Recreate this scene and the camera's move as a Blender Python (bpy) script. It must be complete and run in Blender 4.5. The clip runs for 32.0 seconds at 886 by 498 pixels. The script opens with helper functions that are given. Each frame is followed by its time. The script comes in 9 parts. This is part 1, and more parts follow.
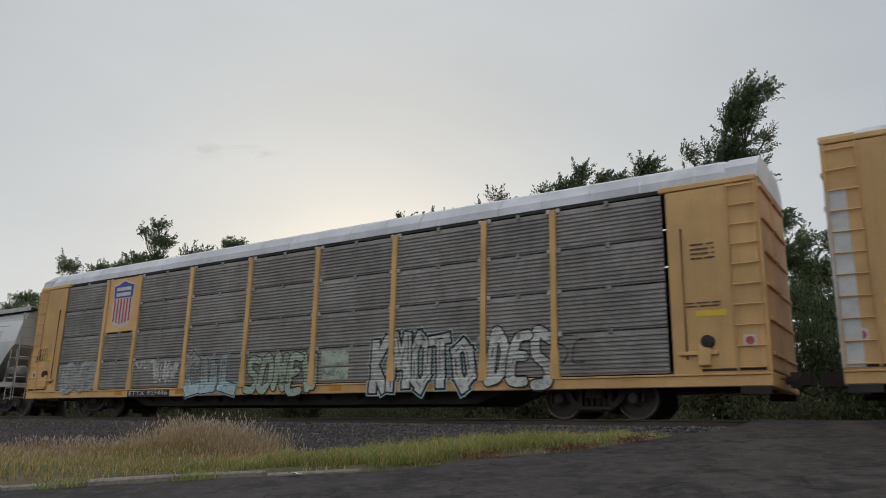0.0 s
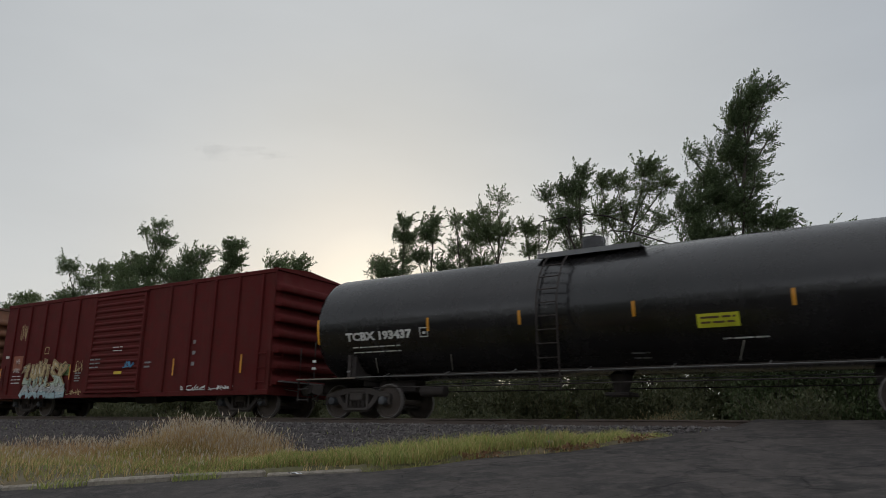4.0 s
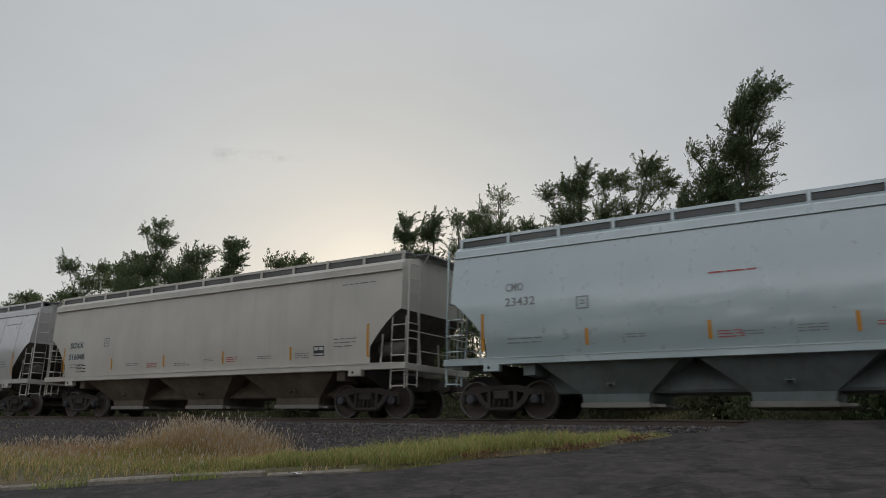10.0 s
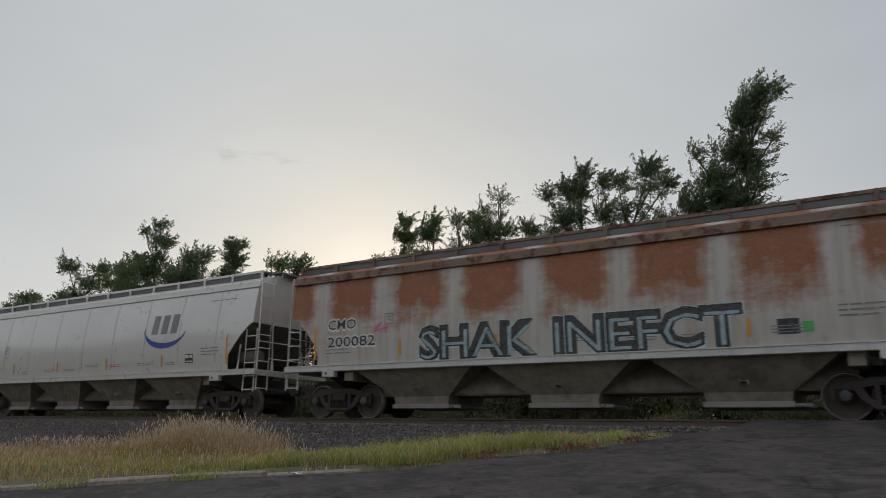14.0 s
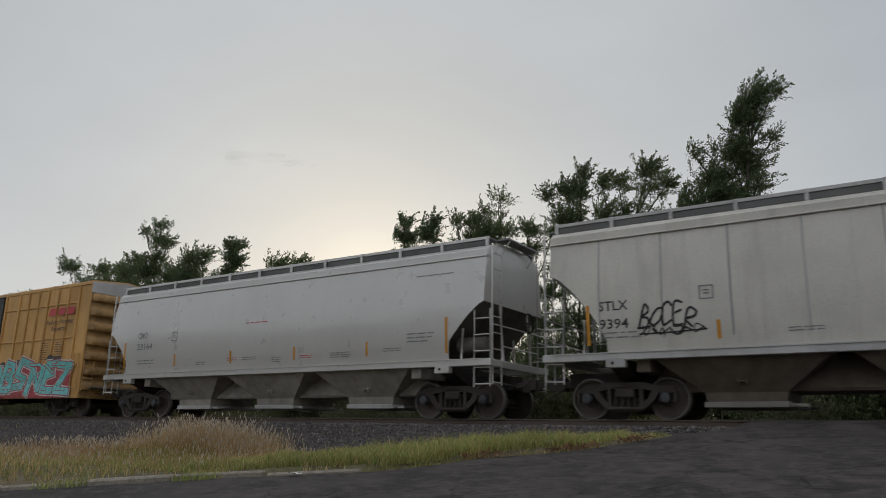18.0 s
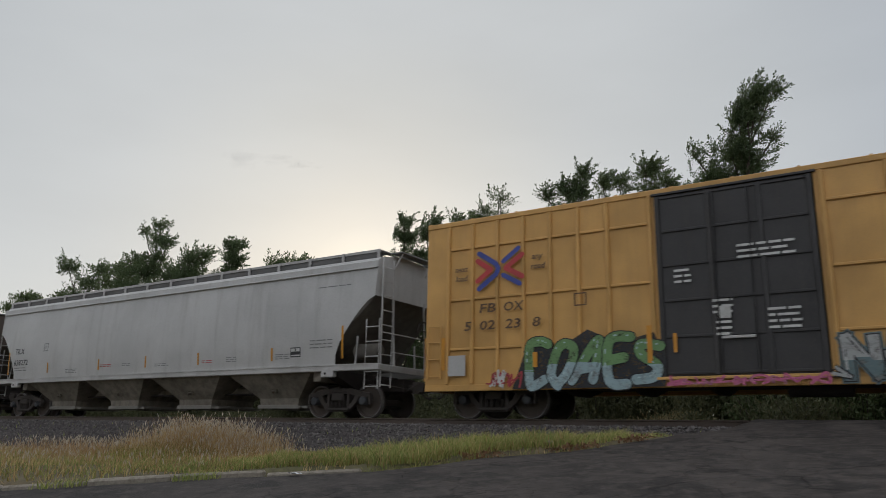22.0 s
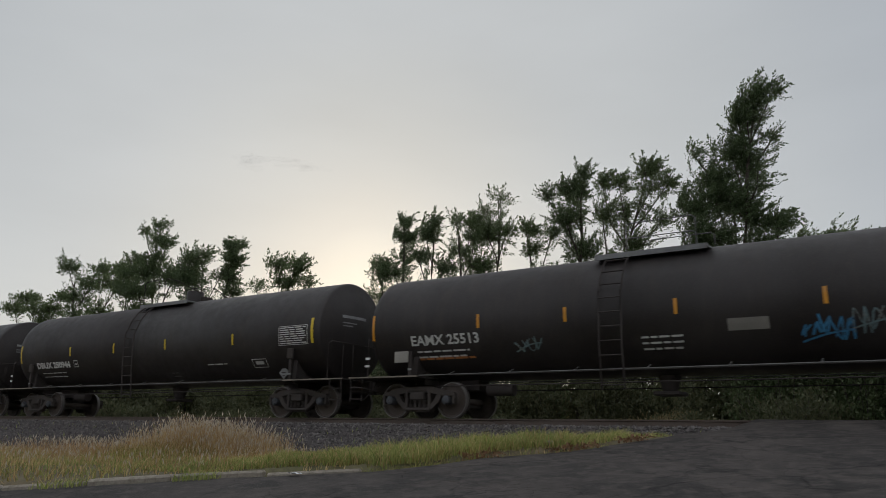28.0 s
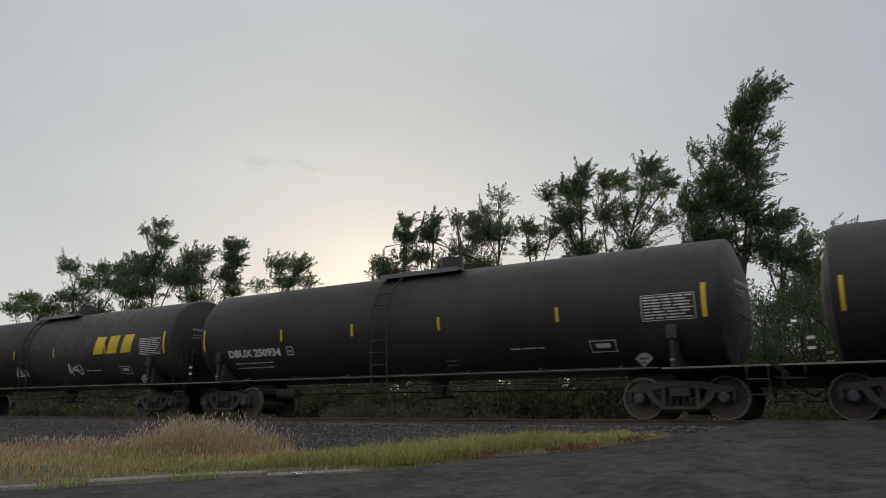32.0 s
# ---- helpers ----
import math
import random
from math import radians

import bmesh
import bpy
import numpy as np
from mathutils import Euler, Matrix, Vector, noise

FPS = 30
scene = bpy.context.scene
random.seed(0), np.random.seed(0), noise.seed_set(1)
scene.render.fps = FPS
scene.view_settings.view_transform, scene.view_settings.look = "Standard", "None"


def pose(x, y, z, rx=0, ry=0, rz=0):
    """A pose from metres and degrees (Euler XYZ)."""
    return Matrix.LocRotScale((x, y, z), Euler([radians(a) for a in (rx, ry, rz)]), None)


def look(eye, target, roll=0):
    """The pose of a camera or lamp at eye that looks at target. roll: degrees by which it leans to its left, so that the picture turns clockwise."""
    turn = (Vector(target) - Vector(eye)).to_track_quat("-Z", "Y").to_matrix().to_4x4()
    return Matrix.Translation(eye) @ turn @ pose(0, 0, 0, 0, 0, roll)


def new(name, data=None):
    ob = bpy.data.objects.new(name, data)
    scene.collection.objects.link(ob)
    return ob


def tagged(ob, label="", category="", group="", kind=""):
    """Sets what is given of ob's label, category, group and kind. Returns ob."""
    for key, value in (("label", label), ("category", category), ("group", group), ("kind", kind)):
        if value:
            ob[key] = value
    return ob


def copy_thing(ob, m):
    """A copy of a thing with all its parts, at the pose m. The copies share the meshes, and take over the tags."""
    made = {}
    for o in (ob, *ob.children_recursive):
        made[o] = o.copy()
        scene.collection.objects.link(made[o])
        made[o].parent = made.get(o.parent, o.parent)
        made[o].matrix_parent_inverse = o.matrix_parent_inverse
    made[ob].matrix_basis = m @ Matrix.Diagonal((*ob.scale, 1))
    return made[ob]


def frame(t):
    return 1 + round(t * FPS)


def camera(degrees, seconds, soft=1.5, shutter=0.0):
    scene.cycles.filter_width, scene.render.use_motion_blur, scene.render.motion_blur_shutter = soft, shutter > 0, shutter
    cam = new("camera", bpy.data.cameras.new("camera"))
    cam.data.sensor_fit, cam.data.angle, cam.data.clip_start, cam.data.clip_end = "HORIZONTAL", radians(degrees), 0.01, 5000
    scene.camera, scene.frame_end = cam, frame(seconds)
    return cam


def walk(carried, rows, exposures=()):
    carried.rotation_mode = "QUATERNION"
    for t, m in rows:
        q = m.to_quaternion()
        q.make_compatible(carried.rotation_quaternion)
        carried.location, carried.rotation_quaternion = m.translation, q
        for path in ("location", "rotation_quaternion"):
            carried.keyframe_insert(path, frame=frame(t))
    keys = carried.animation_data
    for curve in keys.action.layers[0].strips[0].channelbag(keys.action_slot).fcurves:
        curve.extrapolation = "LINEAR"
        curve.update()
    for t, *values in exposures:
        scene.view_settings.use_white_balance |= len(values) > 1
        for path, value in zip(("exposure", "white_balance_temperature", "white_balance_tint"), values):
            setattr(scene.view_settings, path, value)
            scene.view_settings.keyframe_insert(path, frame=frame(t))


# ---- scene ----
# ---- the camera stands still below a railway embankment ----
cam = camera(61.37, 32.0, soft=0.7, shutter=0.13)
EYE = Vector((0.0, -17.26, -0.413))
YAW, PITCH, ROLL = -33.576, 13.998, -1.148
CAM_POSE = Matrix.Translation(EYE) @ pose(0, 0, 0, 0, 0, -YAW) @ pose(0, 0, 0, 90 + PITCH) @ pose(0, 0, 0, 0, 0, -ROLL)
# the clip's camera opens up for dark cars and stops down for pale ones
EXPOSURES = [(0.0, 0.22), (1.0, 0.25), (2.0, 0.10), (3.0, 0.06), (5.5, 0.20), (6.0, 0.20), (7.0, 0.12), (8.0, 0.0), (9.0, 0.0), (10.0, 0.03), (12.0, 0.05), (14.0, 0.11), (17.0, 0.09), (19.0, 0.08), (20.0, 0.16), (21.0, 0.18), (22.0, 0.17), (23.0, 0.11), (24.0, 0.12), (25.0, 0.18), (28.0, 0.09), (32.0, 0.11)]
walk(cam, [(0.0, CAM_POSE), (32.0, CAM_POSE)], EXPOSURES)

# ---- light: a pale overcast evening, the low sun veiled behind the trees ----
SUN_DIR = Vector((-0.624, 0.760, 0.184)).normalized()
SUN_ELEV = math.asin(SUN_DIR.z)
SUN_ROT = math.atan2(SUN_DIR.x, SUN_DIR.y)


def build_world():
    w = bpy.data.worlds.new("overcast_sky")
    scene.world = w
    w.use_nodes = True
    nt = w.node_tree
    nt.nodes.clear()
    N, L = nt.nodes.new, nt.links.new
    out = N("ShaderNodeOutputWorld")
    bg = N("ShaderNodeBackground")
    L(bg.outputs[0], out.inputs[0])
    sky = N("ShaderNodeTexSky")
    sky.sky_type = "NISHITA"
    sky.sun_disc = False
    sky.sun_elevation = SUN_ELEV
    sky.sun_rotation = SUN_ROT
    tc = N("ShaderNodeTexCoord")
    sep = N("ShaderNodeSeparateXYZ")
    L(tc.outputs["Generated"], sep.inputs[0])
    # cloud deck: brighter overhead, soft streaks
    ramp = N("ShaderNodeValToRGB")
    ramp.color_ramp.interpolation = "EASE"
    e = ramp.color_ramp.elements
    e[0].position, e[0].color = 0.0, (0.47, 0.49, 0.52, 1)
    e[1].position, e[1].color = 1.0, SKY_TOP
    m1 = e.new(0.45)
    m1.color = (0.43, 0.455, 0.485, 1)
    L(sep.outputs[2], ramp.inputs[0])
    mp = N("ShaderNodeMapping")
    mp.inputs["Scale"].default_value = (1.6, 1.6, 5.0)
    L(tc.outputs["Generated"], mp.inputs[0])
    nz = N("ShaderNodeTexNoise")
    nz.inputs["Scale"].default_value = 1.7
    nz.inputs["Detail"].default_value = 5
    nz.inputs["Roughness"].default_value = 0.5
    L(mp.outputs[0], nz.inputs["Vector"])
    mr = N("ShaderNodeMapRange")
    mr.inputs[1].default_value, mr.inputs[2].default_value = 0.3, 0.7
    mr.inputs[3].default_value, mr.inputs[4].default_value = 0.955, 1.045
    L(nz.outputs[0], mr.inputs[0])
    mul = N("ShaderNodeMix")
    mul.data_type, mul.blend_type = "RGBA", "MULTIPLY"
    mul.inputs[0].default_value = 1
    L(ramp.outputs[0], mul.inputs[6])
    L(mr.outputs[0], mul.inputs[7])
    # deck dimmed round the sun; its unseen far side brightened to light the cars
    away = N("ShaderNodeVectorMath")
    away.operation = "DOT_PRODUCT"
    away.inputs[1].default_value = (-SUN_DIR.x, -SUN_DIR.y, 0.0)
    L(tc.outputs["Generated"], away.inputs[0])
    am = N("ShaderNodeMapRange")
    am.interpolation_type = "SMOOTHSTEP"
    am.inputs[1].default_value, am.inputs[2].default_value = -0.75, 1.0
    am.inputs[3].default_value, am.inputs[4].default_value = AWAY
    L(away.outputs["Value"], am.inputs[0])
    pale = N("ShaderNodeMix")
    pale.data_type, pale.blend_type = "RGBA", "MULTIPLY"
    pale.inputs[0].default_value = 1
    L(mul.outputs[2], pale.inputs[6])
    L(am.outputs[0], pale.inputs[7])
    # strip added low opposite the sun, unseen, for highlights on glossy cars
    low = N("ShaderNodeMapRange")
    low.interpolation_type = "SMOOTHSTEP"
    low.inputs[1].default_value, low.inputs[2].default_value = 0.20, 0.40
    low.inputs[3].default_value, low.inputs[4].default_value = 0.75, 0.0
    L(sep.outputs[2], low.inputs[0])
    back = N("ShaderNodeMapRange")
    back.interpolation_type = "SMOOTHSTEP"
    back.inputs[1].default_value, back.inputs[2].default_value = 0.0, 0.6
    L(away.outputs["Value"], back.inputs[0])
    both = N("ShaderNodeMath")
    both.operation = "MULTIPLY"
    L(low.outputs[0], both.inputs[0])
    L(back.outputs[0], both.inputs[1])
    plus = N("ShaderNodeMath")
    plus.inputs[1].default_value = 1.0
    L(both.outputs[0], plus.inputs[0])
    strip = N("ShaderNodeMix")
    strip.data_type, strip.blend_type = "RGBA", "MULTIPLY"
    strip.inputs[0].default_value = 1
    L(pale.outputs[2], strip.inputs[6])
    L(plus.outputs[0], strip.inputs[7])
    # slight tint added over the same unseen sky
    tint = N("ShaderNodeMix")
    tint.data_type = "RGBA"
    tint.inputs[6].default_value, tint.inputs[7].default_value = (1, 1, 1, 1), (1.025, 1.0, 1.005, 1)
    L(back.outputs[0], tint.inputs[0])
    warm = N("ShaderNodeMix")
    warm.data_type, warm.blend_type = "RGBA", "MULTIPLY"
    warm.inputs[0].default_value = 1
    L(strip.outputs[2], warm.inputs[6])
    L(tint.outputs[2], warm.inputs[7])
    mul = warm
    # the veiled sun's glow, smooth with the angle from it
    dot = N("ShaderNodeVectorMath")
    dot.operation = "DOT_PRODUCT"
    dot.inputs[1].default_value = SUN_DIR
    L(tc.outputs["Generated"], dot.inputs[0])
    glow = N("ShaderNodeValToRGB")
    glow.color_ramp.interpolation = "EASE"
    g = glow.color_ramp.elements
    g[0].position, g[0].color = 0.72, (0, 0, 0, 1)
    g[1].position, g[1].color = 1.0, (0.22, 0.185, 0.105, 1)
    a = g.new(0.93)
    a.color = (0.072, 0.064, 0.042, 1)
    b = g.new(0.985)
    b.color = (0.100, 0.086, 0.048, 1)
    c = g.new(0.9975)
    c.color = (0.128, 0.106, 0.056, 1)
    L(dot.outputs["Value"], glow.inputs[0])
    add = N("ShaderNodeMix")
    add.data_type, add.blend_type = "RGBA", "ADD"
    add.inputs[0].default_value = 1
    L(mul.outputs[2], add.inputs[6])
    L(glow.outputs[0], add.inputs[7])
    # a little clear sky shows through the deck
    thin = N("ShaderNodeMix")
    thin.data_type, thin.blend_type = "RGBA", "ADD"
    thin.inputs[0].default_value = 0.012
    L(add.outputs[2], thin.inputs[6])
    L(sky.outputs[0], thin.inputs[7])
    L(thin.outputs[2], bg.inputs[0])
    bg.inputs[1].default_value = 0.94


SKY_TOP = (0.66, 0.69, 0.73, 1)
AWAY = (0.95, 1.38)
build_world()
sun = new("sun", bpy.data.lights.new("sun", "SUN"))
sun.data.energy, sun.data.angle, sun.data.color = 0.6, radians(14), (1.0, 0.86, 0.68)
sun.matrix_world = look(SUN_DIR * 60, (0, 0, 0))
# ---- materials ----
def nodes_of(name):
    m = bpy.data.materials.new(name)
    m.use_nodes = True
    nt = m.node_tree
    return m, nt, nt.nodes["Principled BSDF"]


def lin(h):
    """A colour from its hex sRGB code."""
    v = [int(h[i:i + 2], 16) / 255 for i in (0, 2, 4)]
    return tuple(c / 12.92 if c < 0.04045 else ((c + 0.055) / 1.055) ** 2.4 for c in v) + (1,)


def rgb(c):
    return lin(c) if isinstance(c, str) else tuple(c[:3]) + (1,)


def noise_node(nt, vec, scale, detail=4, rough=0.55, stretch=None):
    n = nt.nodes.new("ShaderNodeTexNoise")
    n.inputs["Scale"].default_value = scale
    n.inputs["Detail"].default_value = detail
    n.inputs["Roughness"].default_value = rough
    if stretch:
        mp = nt.nodes.new("ShaderNodeMapping")
        mp.inputs["Scale"].default_value = stretch
        nt.links.new(vec, mp.inputs[0])
        vec = mp.outputs[0]
    nt.links.new(vec, n.inputs["Vector"])
    return n.outputs[0]


def step_node(nt, val, lo, hi, a=0.0, b=1.0):
    r = nt.nodes.new("ShaderNodeMapRange")
    for i, v in enumerate((lo, hi, a, b)):
        r.inputs[i + 1].default_value = v
    nt.links.new(val, r.inputs[0])
    return r.outputs[0]


def mix_node(nt, fac, a, b, mode="MIX"):
    n = nt.nodes.new("ShaderNodeMix")
    n.data_type, n.blend_type = "RGBA", mode
    for sock, v in ((n.inputs[0], fac), (n.inputs[6], a), (n.inputs[7], b)):
        if hasattr(v, "links"):
            nt.links.new(v, sock)
        elif isinstance(v, (int, float)):
            sock.default_value = v
        else:
            sock.default_value = rgb(v)
    return n.outputs[2]


def math_node(nt, op, a, b):
    n = nt.nodes.new("ShaderNodeMath")
    n.operation = op
    for sock, v in ((n.inputs[0], a), (n.inputs[1], b)):
        if hasattr(v, "links"):
            nt.links.new(v, sock)
        else:
            sock.default_value = v
    return n.outputs[0]


def coords(nt):
    """Object coordinates, shifted for each object by its own random number."""
    tc = nt.nodes.new("ShaderNodeTexCoord")
    oi = nt.nodes.new("ShaderNodeObjectInfo")
    mul = nt.nodes.new("ShaderNodeMath")
    mul.operation = "MULTIPLY"
    mul.inputs[1].default_value = 37.0
    nt.links.new(oi.outputs["Random"], mul.inputs[0])
    add = nt.nodes.new("ShaderNodeVectorMath")
    nt.links.new(tc.outputs["Object"], add.inputs[0])
    nt.links.new(mul.outputs[0], add.inputs[1])
    return add.outputs[0], oi.outputs["Random"]


def bump_on(nt, bsdf, val, strength, dist=0.01):
    b = nt.nodes.new("ShaderNodeBump")
    b.inputs["Strength"].default_value = strength
    b.inputs["Distance"].default_value = dist
    nt.links.new(val, b.inputs["Height"])
    nt.links.new(b.outputs[0], bsdf.inputs["Normal"])


DIRT, RUST, RUST_DARK = (0.13, 0.105, 0.08), (0.20, 0.075, 0.03), (0.075, 0.035, 0.022)


def paint(name, col, rough=0.45, dirt=0.35, rust=0.0, fade=0.12, metal=0.0, grime=0.0, spec=0.5, vary=0.0, coat=0.0, rust_col=RUST):
    """Weathered paint: broad fading, vertical dirt streaks, rust where it is worn, fine grain."""
    m, nt, p = nodes_of(name)
    vec, rnd = coords(nt)
    big = noise_node(nt, vec, 0.55, 3)
    streak = noise_node(nt, vec, 1.0, 6, 0.65, (2.6, 2.6, 0.22))
    fine = noise_node(nt, vec, 26, 3)
    mid = noise_node(nt, vec, 3.2, 7, 0.68)
    c = rgb(col)
    pale = tuple(min(0.9, v * (1 + fade) + fade * 0.08) for v in c[:3])
    deep = tuple(v * (1 - fade * 1.6) for v in c[:3])
    out = mix_node(nt, step_node(nt, big, 0.35, 0.65), deep, pale)
    if vary:
        out = mix_node(nt, math_node(nt, "MULTIPLY", rnd, vary), out, (0.02, 0.02, 0.02))
    out = mix_node(nt, step_node(nt, streak, 0.50, 0.78, 0, dirt), out, DIRT)
    out = mix_node(nt, step_node(nt, fine, 0.45, 0.75, 0, dirt * 0.5), out, DIRT)
    if grime:
        out = mix_node(nt, step_node(nt, mid, 0.42, 0.66, 0, grime), out, (0.045, 0.038, 0.03))
    rmask = None
    if rust:
        t = 0.72 - 0.30 * rust
        rmask = math_node(nt, "ADD", math_node(nt, "MULTIPLY", mid, 0.7), math_node(nt, "MULTIPLY", streak, 0.3))
        rmask = step_node(nt, rmask, t, t + 0.07)
        rc = mix_node(nt, step_node(nt, fine, 0.3, 0.7), RUST_DARK, rust_col)
        out = mix_node(nt, rmask, out, rc)
    nt.links.new(out, p.inputs["Base Color"])
    ro = step_node(nt, math_node(nt, "ADD", math_node(nt, "MULTIPLY", mid, 0.6), math_node(nt, "MULTIPLY", streak, 0.4)), 0.3, 0.7, max(0.05, rough - 0.10), min(1, rough + 0.16))
    if rmask is not None:
        ro = math_node(nt, "MAXIMUM", ro, math_node(nt, "MULTIPLY", rmask, 0.85))
    nt.links.new(ro, p.inputs["Roughness"])
    p.inputs["Metallic"].default_value = metal
    p.inputs["Specular IOR Level"].default_value = spec
    p.inputs["Coat Weight"].default_value = coat
    p.inputs["Coat Roughness"].default_value = 0.09
    p.inputs["Coat IOR"].default_value = 1.9
    bump_on(nt, p, fine, 0.12 if rough > 0.34 else 0.02, 0.006)
    return m


def flat_paint(name, col, rough=0.6, wear=0.25, wear_col=DIRT):
    """Stencil and spray paint, thin and worn through in spots."""
    m, nt, p = nodes_of(name)
    vec, rnd = coords(nt)
    worn = noise_node(nt, vec, 5, 7, 0.75)
    big = noise_node(nt, vec, 1.3, 3)
    c = rgb(col)
    out = mix_node(nt, step_node(nt, big, 0.35, 0.65), tuple(v * 0.8 for v in c[:3]), c)
    out = mix_node(nt, step_node(nt, worn, 0.5, 0.72, 0, wear), out, wear_col)
    nt.links.new(out, p.inputs["Base Color"])
    p.inputs["Roughness"].default_value = rough
    if name.startswith("spray"):
        fine = noise_node(nt, vec, 17, 6, 0.7, (1, 1, 2.2))
        thin = math_node(nt, "ADD", math_node(nt, "MULTIPLY", worn, 0.55), math_node(nt, "MULTIPLY", fine, 0.45))
        nt.links.new(step_node(nt, thin, 0.50, 0.66, 1.0, 0.25), p.inputs["Alpha"])
    return m


def rusty_panels(name, base, pitch, off):
    """Pale paint scoured to rust in broad upright panels, with soft pale bands left between them."""
    m, nt, p = nodes_of(name)
    tc = nt.nodes.new("ShaderNodeTexCoord")
    vec = tc.outputs["Object"]
    sep = nt.nodes.new("ShaderNodeSeparateXYZ")
    nt.links.new(vec, sep.inputs[0])
    wob = noise_node(nt, vec, 0.9, 5, 0.6)
    n1 = noise_node(nt, vec, 2.2, 8, 0.72, (1, 1, 1.6))
    streak = noise_node(nt, vec, 1.0, 6, 0.6, (5, 5, 0.35))
    smear = noise_node(nt, vec, 1.0, 6, 0.65, (0.8, 1, 6))
    fine = noise_node(nt, vec, 30, 3)
    u = math_node(nt, "ADD", sep.outputs[0], math_node(nt, "MULTIPLY", wob, 0.5))
    u = math_node(nt, "FRACT", math_node(nt, "DIVIDE", math_node(nt, "ADD", u, 40 + off), pitch), 0)
    tri = math_node(nt, "ABSOLUTE", math_node(nt, "SUBTRACT", u, 0.5), 0)
    band = step_node(nt, tri, 0.26, 0.46, 1, 0)
    zz = math_node(nt, "ADD", sep.outputs[2], math_node(nt, "MULTIPLY", math_node(nt, "SUBTRACT", wob, 0.5), 1.6))
    height = step_node(nt, zz, 2.1, 2.9)
    mask = math_node(nt, "MULTIPLY", band, height)
    mask = math_node(nt, "ADD", math_node(nt, "MULTIPLY", mask, 0.36), math_node(nt, "ADD", math_node(nt, "MULTIPLY", n1, 0.55), math_node(nt, "ADD", math_node(nt, "MULTIPLY", streak, 0.2), math_node(nt, "MULTIPLY", smear, 0.2))))
    mask = step_node(nt, mask, 0.52, 0.80)
    rc = mix_node(nt, step_node(nt, n1, 0.3, 0.7), (0.22, 0.075, 0.033), (0.31, 0.135, 0.07))
    rc = mix_node(nt, step_node(nt, fine, 0.4, 0.7, 0, 0.4), rc, RUST_DARK)
    out = mix_node(nt, step_node(nt, streak, 0.42, 0.72, 0, 0.45), base, (0.26, 0.18, 0.11))
    out = mix_node(nt, mask, out, rc)
    nt.links.new(out, p.inputs["Base Color"])
    p.inputs["Roughness"].default_value = 0.72
    bump_on(nt, p, fine, 0.15, 0.006)
    return m


def ground_mat(name, cols, scales, rough=0.95, bump=0.5, bdist=0.03):
    m, nt, p = nodes_of(name)
    tc = nt.nodes.new("ShaderNodeTexCoord")
    vec = tc.outputs["Object"]
    a = noise_node(nt, vec, scales[0], 5, 0.6)
    b = noise_node(nt, vec, scales[1], 6, 0.7)
    out = mix_node(nt, step_node(nt, a, 0.38, 0.62), cols[0], cols[1])
    out = mix_node(nt, step_node(nt, b, 0.42, 0.68, 0, 0.8), out, cols[2])
    nt.links.new(out, p.inputs["Base Color"])
    p.inputs["Roughness"].default_value = rough
    bump_on(nt, p, b, bump, bdist)
    return m


def asphalt_mat(name):
    """Old asphalt: coarse aggregate, worn and patched skin, a net of wide and hairline cracks."""
    m, nt, p = nodes_of(name)
    tc = nt.nodes.new("ShaderNodeTexCoord")
    vec = tc.outputs["Object"]
    grain = noise_node(nt, vec, 70, 3, 0.7)
    blotch = noise_node(nt, vec, 0.45, 6, 0.6)
    patch = noise_node(nt, vec, 1.3, 8, 0.68)
    worn = noise_node(nt, vec, 4.5, 6, 0.7)
    wn = nt.nodes.new("ShaderNodeTexNoise")
    wn.inputs["Scale"].default_value = 1.1
    wn.inputs["Detail"].default_value = 5
    nt.links.new(vec, wn.inputs["Vector"])
    dist = nt.nodes.new("ShaderNodeVectorMath")
    nt.links.new(vec, dist.inputs[0])
    nt.links.new(wn.outputs[1], dist.inputs[1])
    crack = None
    for scale, width in ((0.42, 0.020), (1.25, 0.022)):
        vo = nt.nodes.new("ShaderNodeTexVoronoi")
        vo.feature = "DISTANCE_TO_EDGE"
        vo.inputs["Scale"].default_value = scale
        nt.links.new(dist.outputs[0], vo.inputs["Vector"])
        c = step_node(nt, vo.outputs["Distance"], 0.0, width, 1, 0)
        if crack is None:
            crack = c
        else:
            crack = math_node(nt, "MAXIMUM", crack, math_node(nt, "MULTIPLY", c, step_node(nt, blotch, 0.45, 0.6)))
    out = mix_node(nt, step_node(nt, blotch, 0.36, 0.64), (0.029, 0.0250, 0.0232), (0.060, 0.0510, 0.0465))
    out = mix_node(nt, step_node(nt, patch, 0.50, 0.56, 0, 0.75), out, (0.0165, 0.0146, 0.0142))
    out = mix_node(nt, step_node(nt, worn, 0.48, 0.62, 0, 0.65), out, (0.092, 0.078, 0.070))
    out = mix_node(nt, step_node(nt, grain, 0.45, 0.75, 0, 0.5), out, (0.078, 0.069, 0.064))
    out = mix_node(nt, math_node(nt, "MULTIPLY", math_node(nt, "MULTIPLY", crack, 0.75), step_node(nt, patch, 0.42, 0.56)), out, (0.012, 0.0105, 0.0102))
    nt.links.new(out, p.inputs["Base Color"])
    p.inputs["Roughness"].default_value = 0.85
    p.inputs["Specular IOR Level"].default_value = 0.3
    h = math_node(nt, "SUBTRACT", math_node(nt, "ADD", math_node(nt, "MULTIPLY", grain, 0.25), math_node(nt, "MULTIPLY", patch, 0.9)), math_node(nt, "MULTIPLY", crack, 0.5))
    bump_on(nt, p, h, 0.9, 0.03)
    return m


